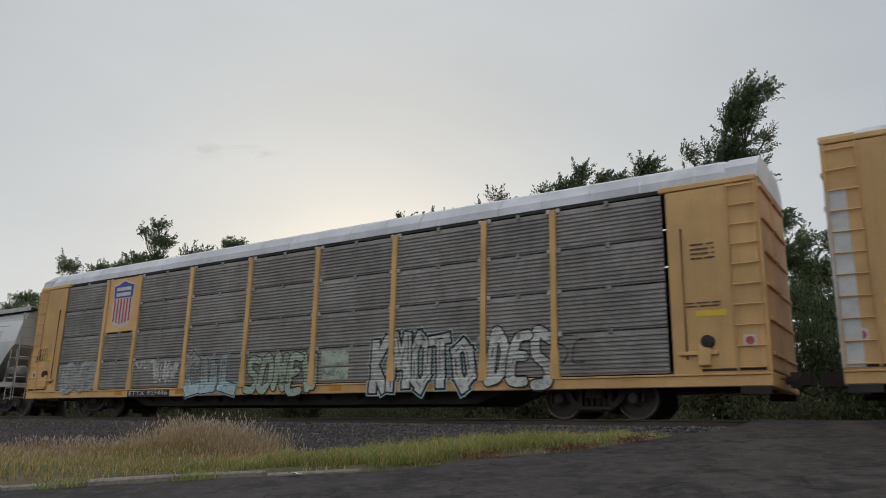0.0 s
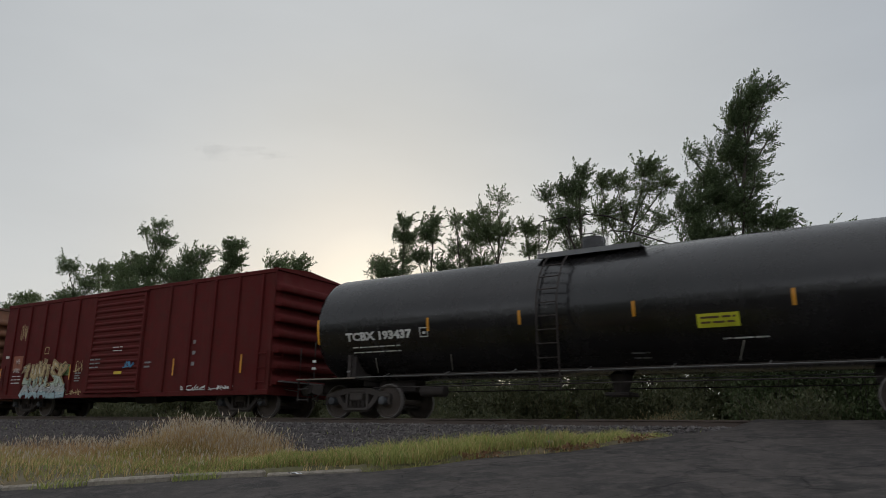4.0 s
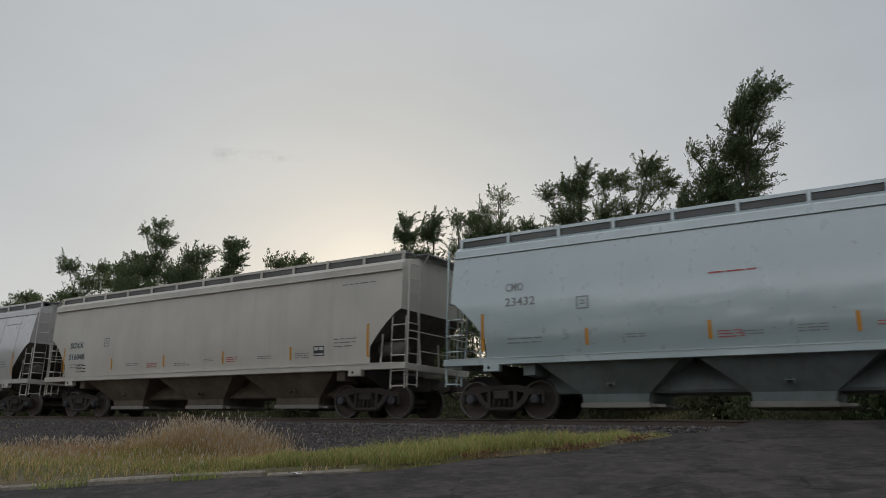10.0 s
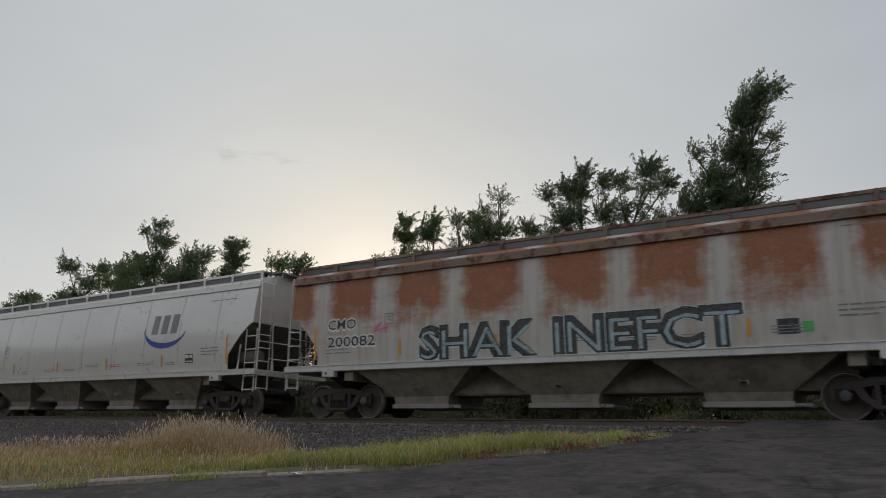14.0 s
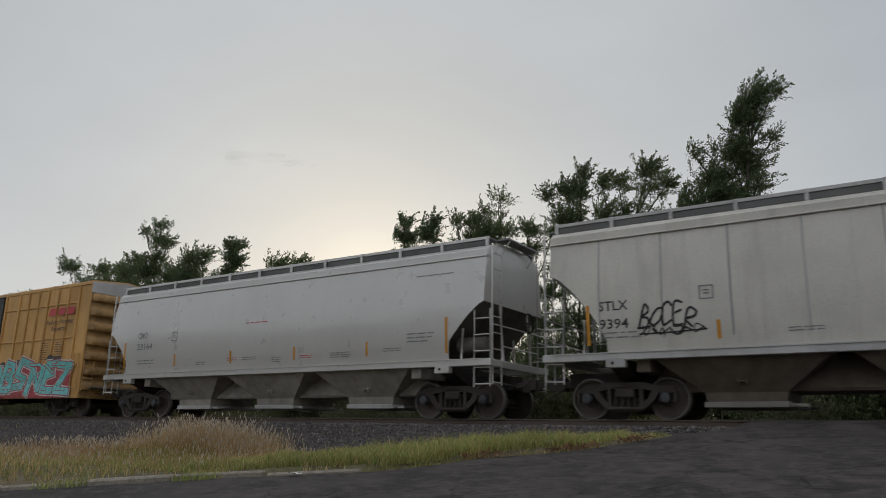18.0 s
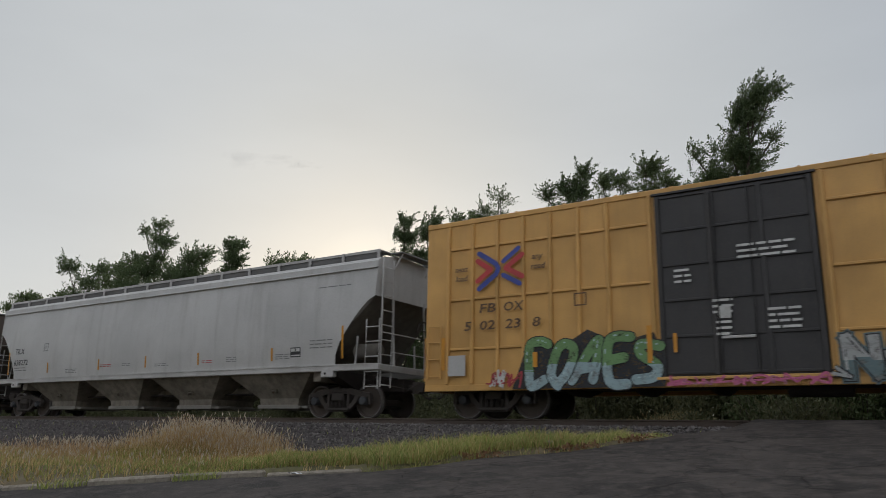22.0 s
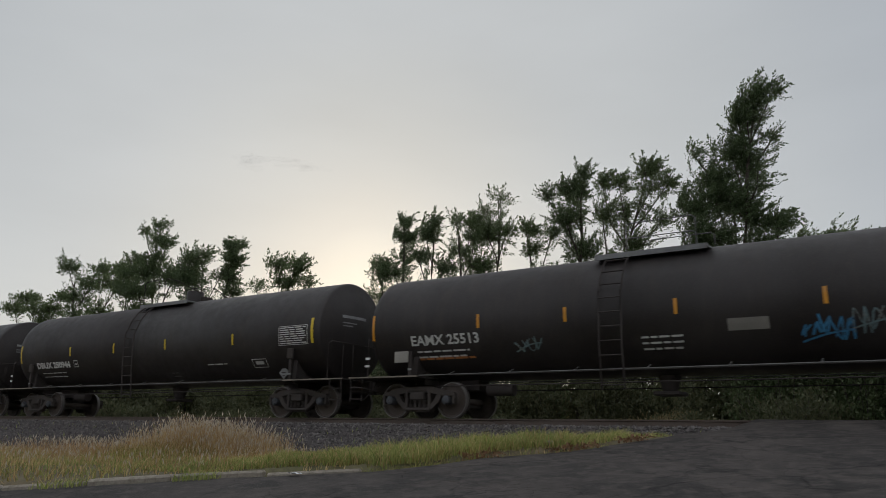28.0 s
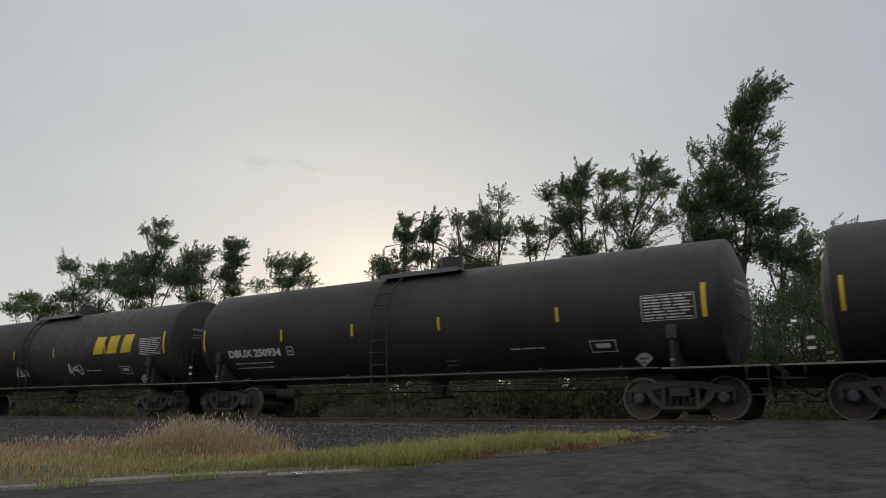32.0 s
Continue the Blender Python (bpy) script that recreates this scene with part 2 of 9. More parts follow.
def leaf_mat(name, col, col2, trans=0.45):
    m, nt, p = nodes_of(name)
    geo = nt.nodes.new("ShaderNodeNewGeometry")
    tc = nt.nodes.new("ShaderNodeTexCoord")
    big = noise_node(nt, tc.outputs["Object"], 0.7, 3)
    out = mix_node(nt, geo.outputs["Random Per Island"], col, col2)
    out = mix_node(nt, step_node(nt, big, 0.35, 0.65, 0, 0.45), out, tuple(v * 0.7 for v in rgb(col)[:3]))
    nt.links.new(out, p.inputs["Base Color"])
    p.inputs["Roughness"].default_value = 0.62
    tr = nt.nodes.new("ShaderNodeBsdfTranslucent")
    nt.links.new(out, tr.inputs[0])
    mx = nt.nodes.new("ShaderNodeMixShader")
    mx.inputs[0].default_value = trans
    nt.links.new(p.outputs[0], mx.inputs[1])
    nt.links.new(tr.outputs[0], mx.inputs[2])
    nt.links.new(mx.outputs[0], nt.nodes["Material Output"].inputs[0])
    return m


def wisp_mat(name):
    """Thin cloud: mostly clear."""
    m, nt, p = nodes_of(name)
    p.inputs["Base Color"].default_value = (0.34, 0.35, 0.38, 1)
    p.inputs["Roughness"].default_value = 1.0
    p.inputs["Specular IOR Level"].default_value = 0.0
    p.inputs["Alpha"].default_value = 0.016
    return m


M = {
    "wisp": wisp_mat("cloud_wisp"),
    "steel_dark": paint("dark_grimy_steel", (0.044, 0.037, 0.035), 0.8, 0.10, 0.05, spec=0.15),
    "truck": paint("truck_casting", (0.056, 0.048, 0.044), 0.8, 0.2, 0.08, spec=0.15),
    "wheel": paint("wheel_plate", (0.085, 0.069, 0.060), 0.75, 0.15, 0.15, spec=0.15),
    "tread": paint("polished_tread", (0.045, 0.036, 0.032), 0.7, 0.1, 0.10),
    "rim_edge": paint("bright_wheel_edge", (0.19, 0.175, 0.165), 0.5, 0.2, 0.0, metal=0.4),
    "cap": paint("bearing_cap", (0.050, 0.054, 0.062), 0.6, 0.1, 0.05),
    "grate": paint("galvanised_grating", (0.16, 0.165, 0.165), 0.6, 0.4, 0.05),
    "walk_plate": paint("walkway_side_plate", (0.105, 0.105, 0.103), 0.6, 0.45, 0.05),
    "white_metal": paint("white_painted_metal", (0.44, 0.43, 0.42), 0.5, 0.3, 0.1),
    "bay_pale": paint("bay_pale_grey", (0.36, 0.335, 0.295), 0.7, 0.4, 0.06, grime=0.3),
    # bay grey: grime, plus the shade below the sill put into the colour
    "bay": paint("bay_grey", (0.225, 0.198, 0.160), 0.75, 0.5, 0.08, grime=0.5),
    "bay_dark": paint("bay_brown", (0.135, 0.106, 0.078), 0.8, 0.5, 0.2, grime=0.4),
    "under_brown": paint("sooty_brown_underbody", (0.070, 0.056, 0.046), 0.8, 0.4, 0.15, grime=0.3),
    # seams darker than the body: the dents' soft shade put into the colour
    "seam_dark": paint("shadowed_seam", (0.35, 0.335, 0.325), 0.5, 0.2),
    # one grey for the end sheets, darker than the pale bodies
    "end_soot": paint("grey_end_sheet", (0.16, 0.148, 0.132), 0.85, 0.3, 0.05, grime=0.3, spec=0.2),
    "gate": paint("gate_metal", (0.24, 0.225, 0.20), 0.6, 0.4, 0.05),
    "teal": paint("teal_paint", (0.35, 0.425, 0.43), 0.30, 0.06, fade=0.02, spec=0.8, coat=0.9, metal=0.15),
    # bays: the body teal dirtier and halved, underside shade put into the colour
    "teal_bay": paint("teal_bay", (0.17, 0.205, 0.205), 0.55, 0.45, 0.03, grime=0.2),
    "beige": paint("beige_paint", (0.50, 0.475, 0.42), 0.45, 0.16, 0.03, fade=0.05),
    "patch_pale": paint("pale_repaint", (0.54, 0.54, 0.525), 0.5, 0.25),
    "white": paint("white_paint", (0.80, 0.785, 0.79), 0.42, 0.08, 0.0, fade=0.03),
    "offwhite": paint("off_white_paint", (0.55, 0.525, 0.470), 0.45, 0.32, 0.04, fade=0.06),
    "silver": paint("silver_grey_paint", (0.44, 0.43, 0.425), 0.30, 0.12, 0.0, fade=0.03, spec=0.8, coat=0.9, metal=0.15),
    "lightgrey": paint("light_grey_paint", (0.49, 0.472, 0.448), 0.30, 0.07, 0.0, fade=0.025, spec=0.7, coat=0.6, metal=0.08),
    "greyworn": paint("worn_grey_paint", (0.48, 0.475, 0.465), 0.45, 0.30, 0.0, fade=0.06),
    "patchgrey": paint("patched_grey_paint", (0.495, 0.512, 0.500), 0.5, 0.16, 0.0, fade=0.04),
    "patchpale": paint("pale_patch_paint", (0.64, 0.645, 0.64), 0.5, 0.10, 0.0, fade=0.03),
    "rusty": rusty_panels("rust_scoured_paint", (0.42, 0.40, 0.37), 2.19, 1.85),
    "oxide": paint("weathered_brown_hopper", (0.10, 0.075, 0.062), 0.75, 0.5, 0.35),
    "greyrust": paint("rust_blistered_grey", (0.17, 0.120, 0.085), 0.75, 0.45, 0.74, rust_col=(0.11, 0.035, 0.022)),
    "brown": paint("dull_brown_paint", (0.085, 0.062, 0.056), 0.7, 0.4, 0.2),
    "brownrib": paint("brown_rib", (0.105, 0.050, 0.050), 0.7, 0.4, 0.2),
    "oxide_streak": paint("rust_streaked_panel", (0.105, 0.050, 0.034), 0.75, 0.5, 0.62, rust_col=(0.17, 0.060, 0.024)),
    "grey_blister": paint("blistered_grey_panel", (0.185, 0.165, 0.130), 0.72, 0.4, 0.68, rust_col=(0.105, 0.034, 0.024)),
    "brown_dark": paint("dark_brown_panel", (0.085, 0.068, 0.058), 0.75, 0.4, 0.25),
    # ribs lighter than their sheets: the rib highlights put into the base colour
    "greyrib": paint("grey_rib", (0.245, 0.225, 0.20), 0.6, 0.3, 0.3),
    "tan": paint("bare_tan_patch", (0.42, 0.30, 0.20), 0.7, 0.3, 0.3),
    "redend": paint("faded_red_end", (0.20, 0.03, 0.028), 0.7, 0.4, 0.2),
    "black": paint("black_tank", (0.0065, 0.0058, 0.0062), 0.22, 0.03, 0.0, fade=0.1, coat=0.10, spec=0.4),
    "black_dull": paint("dull_black_tank", (0.021, 0.0170, 0.0166), 0.50, 0.14, 0.03, fade=0.1, spec=0.35),
    "yellow": paint("yellow_boxcar", (0.60, 0.335, 0.095), 0.5, 0.18, 0.02),
    "yellow_dirty": paint("yellow_boxcar_dirty", (0.54, 0.305, 0.095), 0.55, 0.34, 0.06),
    # boxcar ends: soot, with the ends' shade put into the darker base too
    "yellow_end": paint("sooty_shaded_yellow_end", (0.40, 0.225, 0.07), 0.6, 0.6, 0.10, grime=0.5),
    "orange_end": paint("sooty_shaded_orange_end", (0.18, 0.066, 0.024), 0.65, 0.5, 0.3, grime=0.5),
    "door_black": paint("black_door", (0.023, 0.0215, 0.0225), 0.5, 0.22, 0.02),
    "roof_silver": paint("silver_roof", (0.60, 0.61, 0.64), 0.42, 0.22, 0.03, metal=0.1),
    "rack_yellow": paint("autorack_yellow", (0.66, 0.40, 0.155), 0.55, 0.26, 0.05),
    "rack_panel": paint("galvanised_panel", (0.32, 0.305, 0.292), 0.62, 0.40, 0.10, vary=0.18, grime=0.25),
    "orange": paint("orange_boxcar", (0.43, 0.150, 0.034), 0.6, 0.40, 0.50, rust_col=(0.21, 0.050, 0.020)),
    "orange_rust": paint("orange_boxcar_rusted", (0.23, 0.062, 0.026), 0.65, 0.4, 0.62, rust_col=(0.13, 0.028, 0.016)),
    "pink": paint("faded_pink_panel", (0.60, 0.20, 0.155), 0.6, 0.25, 0.05),
    "pink_old": paint("rust_stained_pink_panel", (0.44, 0.165, 0.105), 0.6, 0.35, 0.35, rust_col=(0.30, 0.085, 0.05)),
    "reddoor": paint("oxide_red_door", (0.20, 0.045, 0.028), 0.6, 0.4, 0.2),
    "red": paint("maroon_boxcar", (0.092, 0.0110, 0.0105), 0.7, 0.10, 0.10, fade=0.03, grime=0.25, spec=0.12),
    "red_dark": paint("maroon_rib", (0.085, 0.0105, 0.0100), 0.7, 0.14, 0.15, fade=0.03, spec=0.12),
    "roof_rust": paint("rusty_roof", (0.12, 0.055, 0.04), 0.8, 0.5, 0.5),
    "reflector": flat_paint("amber_reflector", (0.62, 0.27, 0.02), 0.35, 0.25),
    "reflector_y": flat_paint("yellow_reflector", (0.66, 0.47, 0.03), 0.35, 0.3),
    "ink": flat_paint("black_stencil", (0.03, 0.03, 0.032), 0.6, 0.3, (0.3, 0.3, 0.3)),
    "ink_grey": flat_paint("faded_grey_stencil", (0.20, 0.20, 0.20), 0.6, 0.3, (0.4, 0.4, 0.4)),
    "ink_white": flat_paint("white_stencil", (0.62, 0.62, 0.60), 0.6, 0.35),
    "ink_red": flat_paint("red_stencil", (0.42, 0.07, 0.06), 0.6, 0.35, (0.5, 0.45, 0.45)),
    "ink_blue": flat_paint("blue_stencil", (0.035, 0.055, 0.30), 0.5, 0.15),
    "ink_brown": flat_paint("brown_stencil", (0.10, 0.055, 0.03), 0.6, 0.4, (0.4, 0.25, 0.08)),
    "ink_faint": flat_paint("ghost_lettering", (0.30, 0.125, 0.085), 0.6, 0.7, (0.40, 0.15, 0.10)),
    "sign_yellow": flat_paint("yellow_placard", (0.55, 0.55, 0.03), 0.5, 0.15),
    "sign_green": flat_paint("green_sticker", (0.10, 0.42, 0.12), 0.5, 0.15),
    "logo_yellow": flat_paint("logo_yellow", (0.72, 0.50, 0.02), 0.4, 0.08),
    "logo_red": flat_paint("logo_red", (0.50, 0.045, 0.05), 0.5, 0.2),
    "logo_blue": flat_paint("logo_blue", (0.045, 0.07, 0.33), 0.5, 0.2),
    "g_white": flat_paint("spray_white", (0.62, 0.63, 0.61), 0.6, 0.60, (0.3, 0.25, 0.2)),
    "g_silver": flat_paint("spray_silver", (0.40, 0.41, 0.40), 0.5, 0.60, (0.25, 0.2, 0.17)),
    "g_black": flat_paint("spray_black", (0.022, 0.022, 0.025), 0.6, 0.55),
    "g_teal": flat_paint("spray_teal", (0.12, 0.52, 0.50), 0.5, 0.43, (0.5, 0.7, 0.7)),
    "g_pale": flat_paint("spray_pale_green", (0.42, 0.50, 0.40), 0.6, 0.60, (0.2, 0.2, 0.18)),
    "g_line": flat_paint("sprayed_black_line", (0.014, 0.014, 0.016), 0.6, 0.2),
    "g_aqua": flat_paint("spray_aqua", (0.22, 0.62, 0.62), 0.5, 0.40, (0.12, 0.45, 0.45)),
    "g_coal": flat_paint("spray_coal_grey", (0.055, 0.056, 0.06), 0.7, 0.55, (0.14, 0.13, 0.12)),
    "g_umber": flat_paint("spray_umber", (0.045, 0.035, 0.030), 0.7, 0.50, (0.12, 0.07, 0.04)),
    "g_lilac": flat_paint("spray_lilac", (0.45, 0.40, 0.46), 0.6, 0.60, (0.35, 0.18, 0.08)),
    "g_tan": flat_paint("spray_tan", (0.42, 0.26, 0.13), 0.6, 0.55, (0.2, 0.08, 0.05)),
    "g_red": flat_paint("spray_red", (0.42, 0.045, 0.06), 0.5, 0.45),
    "g_pink": flat_paint("spray_pink", (0.55, 0.13, 0.25), 0.5, 0.55, (0.4, 0.4, 0.45)),
    "g_slate": flat_paint("spray_slate", (0.13, 0.19, 0.20), 0.6, 0.65, (0.35, 0.25, 0.18)),
    "g_bluegrey": flat_paint("spray_blue_grey", (0.33, 0.45, 0.48), 0.6, 0.55, (0.3, 0.22, 0.18)),
    "g_ice": flat_paint("spray_ice_blue", (0.46, 0.60, 0.62), 0.6, 0.55, (0.3, 0.25, 0.2)),
    "g_gold": flat_paint("spray_gold", (0.50, 0.37, 0.18), 0.6, 0.55),
    "g_green": flat_paint("spray_green", (0.16, 0.30, 0.12), 0.6, 0.55),
    "g_blue": flat_paint("spray_blue", (0.05, 0.22, 0.40), 0.6, 0.55),
    "g_plum": flat_paint("spray_plum", (0.09, 0.06, 0.16), 0.6, 0.55),
    "rail": paint("rail_steel", (0.085, 0.060, 0.047), 0.65, 0.4, 0.3),
    "rail_top": paint("rail_running_surface", (0.35, 0.33, 0.31), 0.35, 0.2, 0.1, metal=0.8),
    "tie": paint("old_timber_tie", (0.070, 0.058, 0.048), 0.9, 0.5),
    "asphalt": asphalt_mat("asphalt"),
    "kerb": ground_mat("kerb_concrete", ((0.33, 0.295, 0.245), (0.25, 0.22, 0.18), (0.14, 0.12, 0.09)), (1.4, 14)),
    "soil": ground_mat("dry_soil", ((0.15, 0.115, 0.065), (0.11, 0.105, 0.045), (0.06, 0.052, 0.032)), (0.4, 7)),
    "ballast": ground_mat("ballast_bed", ((0.112, 0.099, 0.094), (0.075, 0.066, 0.063), (0.036, 0.032, 0.032)), (1.2, 17), 0.95, 1.0, 0.05),
    "bark": ground_mat("bark", ((0.085, 0.068, 0.052), (0.055, 0.045, 0.036), (0.03, 0.025, 0.02)), (3, 22), 0.95, 0.8, 0.02),
    "leaf": leaf_mat("elm_leaf", (0.092, 0.132, 0.055), (0.160, 0.200, 0.095), 0.52),
    "leaf_dark": leaf_mat("elm_leaf_dark", (0.078, 0.115, 0.050), (0.138, 0.178, 0.088), 0.52),
    "leaf_dry": leaf_mat("dry_weed", (0.22, 0.18, 0.085), (0.36, 0.29, 0.15)),
    "leaf_bush": leaf_mat("bush_leaf", (0.080, 0.094, 0.045), (0.165, 0.165, 0.085)),
    "grass": leaf_mat("green_grass", (0.20, 0.275, 0.060), (0.54, 0.51, 0.18), 0.3),
    "straw": leaf_mat("dry_grass", (0.54, 0.375, 0.165), (0.70, 0.54, 0.28), 0.25),
    "olive": leaf_mat("olive_grass", (0.18, 0.17, 0.042), (0.36, 0.275, 0.085), 0.25),
    "russet": leaf_mat("russet_stems", (0.36, 0.215, 0.10), (0.60, 0.41, 0.21), 0.25),
    "seed": leaf_mat("pale_seed_heads", (0.52, 0.44, 0.33), (0.68, 0.60, 0.48), 0.25),
    "stone": ground_mat("ballast_stone", ((0.19, 0.185, 0.185), (0.11, 0.105, 0.11), (0.07, 0.065, 0.07)), (5, 24)),
    "dead_leaf": leaf_mat("dead_leaf", (0.16, 0.075, 0.035), (0.30, 0.17, 0.085), 0.2),
    "litter": flat_paint("white_litter", (0.75, 0.76, 0.78), 0.6, 0.1),
    "shed": paint("white_shed", (0.62, 0.62, 0.60), 0.6, 0.3),
    "machine": paint("yellow_machine", (0.36, 0.26, 0.05), 0.5, 0.3),
    "glass_dark": paint("dark_window", (0.03, 0.035, 0.04), 0.15, 0.1),
}
# ---- mesh building ----
class Geo:
    """Collects vertices and faces of one mesh."""

    def __init__(self):
        self.v, self.f, self.mi, self.cur = [], [], [], 0

    def add(self, verts, faces):
        b = len(self.v)
        self.v += [tuple(p) for p in verts]
        self.f += [tuple(i + b for i in f) for f in faces]
        self.mi += [self.cur] * len(faces)
        return self

    def box(self, x0, x1, y0, y1, z0, z1, bev=0.0):
        if bev <= 0:
            return self.add([(x, y, z) for x in (x0, x1) for y in (y0, y1) for z in (z0, z1)],
                            [(0, 1, 3, 2), (4, 6, 7, 5), (0, 4, 5, 1), (2, 3, 7, 6), (0, 2, 6, 4), (1, 5, 7, 3)])
        c = [(x0, x1), (y0, y1), (z0, z1)]
        V, idx = [], {}
        for i in (0, 1):
            for j in (0, 1):
                for k in (0, 1):
                    s = (i, j, k)
                    for ax in range(3):
                        p = [c[a][s[a]] + (0 if a == ax else (bev if s[a] == 0 else -bev)) for a in range(3)]
                        idx[s + (ax,)] = len(V)
                        V.append(p)
        F = []
        for ax in range(3):
            o = [a for a in range(3) if a != ax]
            for s in (0, 1):
                q = []
                for a, b in ((0, 0), (1, 0), (1, 1), (0, 1)):
                    t = [0, 0, 0]
                    t[ax], t[o[0]], t[o[1]] = s, a, b
                    q.append(idx[tuple(t) + (ax,)])
                F.append(q)
            for a in (0, 1):
                for b in (0, 1):
                    q = []
                    for s in (0, 1):
                        t = [0, 0, 0]
                        t[ax], t[o[0]], t[o[1]] = s, a, b
                        q += [idx[tuple(t) + (o[0],)], idx[tuple(t) + (o[1],)]]
                    F.append([q[0], q[1], q[3], q[2]])
        for i in (0, 1):
            for j in (0, 1):
                for k in (0, 1):
                    F.append([idx[(i, j, k, a)] for a in range(3)])
        return self.add(V, F)

    def prism(self, poly, y0, y1):
        """A polygon in x and z, drawn out along y."""
        n = len(poly)
        V = [(x, y0, z) for x, z in poly] + [(x, y1, z) for x, z in poly]
        F = [tuple(range(n)), tuple(range(2 * n - 1, n - 1, -1))] + [(i, i + n, (i + 1) % n + n, (i + 1) % n) for i in range(n)]
        return self.add(V, F)

    def prismx(self, poly, x0, x1):
        """A polygon in y and z, drawn out along x."""
        n = len(poly)
        V = [(x0, y, z) for y, z in poly] + [(x1, y, z) for y, z in poly]
        F = [tuple(range(n)), tuple(range(2 * n - 1, n - 1, -1))] + [(i, i + n, (i + 1) % n + n, (i + 1) % n) for i in range(n)]
        return self.add(V, F)

    def tube(self, pts, r, n=6, r1=None):
        pts = [Vector(p) for p in pts]
        V, F = [], []
        k = len(pts)
        up = None
        for i, p in enumerate(pts):
            d = (pts[min(i + 1, k - 1)] - pts[max(i - 1, 0)]).normalized()
            if up is None or abs(d.dot(up)) > 0.95:
                up = Vector((0, 0, 1)) if abs(d.z) < 0.9 else Vector((0, 1, 0))
            a = d.cross(up).normalized()
            b = d.cross(a)
            up = -b if b.z < 0 else b
            rr = r if r1 is None else r + (r1 - r) * i / (k - 1)
            V += [p + (a * math.cos(2 * math.pi * j / n) + b * math.sin(2 * math.pi * j / n)) * rr for j in range(n)]
        for i in range(k - 1):
            F += [(i * n + j, i * n + (j + 1) % n, (i + 1) * n + (j + 1) % n, (i + 1) * n + j) for j in range(n)]
        F += [tuple(range(n - 1, -1, -1)), tuple(range((k - 1) * n, k * n))]
        return self.add(V, F)

    def lathe(self, prof, o, axis="y", n=24, caps=True):
        """A profile of (along, radius) turned round an axis through o."""
        V, F = [], []
        k = len(prof)
        for a, r in prof:
            for j in range(n):
                c, s = r * math.cos(2 * math.pi * j / n), r * math.sin(2 * math.pi * j / n)
                V.append({"y": (o[0] + c, o[1] + a, o[2] + s), "x": (o[0] + a, o[1] + c, o[2] + s), "z": (o[0] + c, o[1] + s, o[2] + a)}[axis])
        for i in range(k - 1):
            F += [(i * n + j, i * n + (j + 1) % n, (i + 1) * n + (j + 1) % n, (i + 1) * n + j) for j in range(n)]
        if caps and prof[0][1] > 1e-4:
            F.append(tuple(range(n - 1, -1, -1)))
        if caps and prof[-1][1] > 1e-4:
            F.append(tuple(range((k - 1) * n, k * n)))
        return self.add(V, F)

    def grid(self, rows, closed=False):
        n = len(rows[0])
        V = [p for r in rows for p in r]
        F = []
        for i in range(len(rows) - 1):
            for j in range(n if closed else n - 1):
                F.append((i * n + j, i * n + (j + 1) % n, (i + 1) * n + (j + 1) % n, (i + 1) * n + j))
        return self.add(V, F)

    def mesh(self, name, mats, smooth=False, angle=None):
        me = bpy.data.meshes.new(name)
        me.from_pydata(self.v, [], self.f)
        for m in mats if isinstance(mats, (list, tuple)) else [mats]:
            me.materials.append(M[m] if isinstance(m, str) else m)
        if any(self.mi):
            me.polygons.foreach_set("material_index", self.mi)
        bm = bmesh.new()
        bm.from_mesh(me)
        if smooth:
            bmesh.ops.remove_doubles(bm, verts=bm.verts, dist=1e-5)
        bmesh.ops.recalc_face_normals(bm, faces=bm.faces)
        if smooth:
            lim = radians(angle or 35)
            for f in bm.faces:
                f.smooth = True
            for e in bm.edges:
                if len(e.link_faces) == 2 and e.calc_face_angle(0) > lim:
                    e.smooth = False
        bm.to_mesh(me)
        bm.free()
        return me


def part(name, g, mat, parent, label="", smooth=False, loc=None, angle=None):
    """One mesh object under a thing or a part. g: a Geo, or a mesh that alike parts share."""
    me = g.mesh(name, mat, smooth, angle) if isinstance(g, Geo) else g
    ob = new(name, me)
    ob.parent = parent
    if loc:
        ob.location = loc
    if label:
        tagged(ob, label)
    return ob


def thing(name, label, category, group="", kind="", loc=(0, 0, 0)):
    ob = new(name)
    ob.empty_display_size = 0.3
    ob.location = loc
    return tagged(ob, label, category, group, kind)


# ---- lettering and painted marks, laid on a side whose half width at height z is side(z) ----
def lay(me, side, slices=True, lift=0.006):
    bm = bmesh.new()
    bm.from_mesh(me)
    if slices and bm.verts:
        z0, z1 = min(v.co.z for v in bm.verts), max(v.co.z for v in bm.verts)
        for z in slices if isinstance(slices, list) else [0.16 * k for k in range(math.ceil(z0 / 0.16), math.ceil(z1 / 0.16))]:
            if z0 < z < z1:
                bmesh.ops.bisect_plane(bm, geom=bm.verts[:] + bm.edges[:] + bm.faces[:], plane_co=(0, 0, z), plane_no=(0, 0, 1))
    for v in bm.verts:
        v.co.y = v.co.y - side(v.co.z) - lift
    bm.to_mesh(me)
    bm.free()
    return me


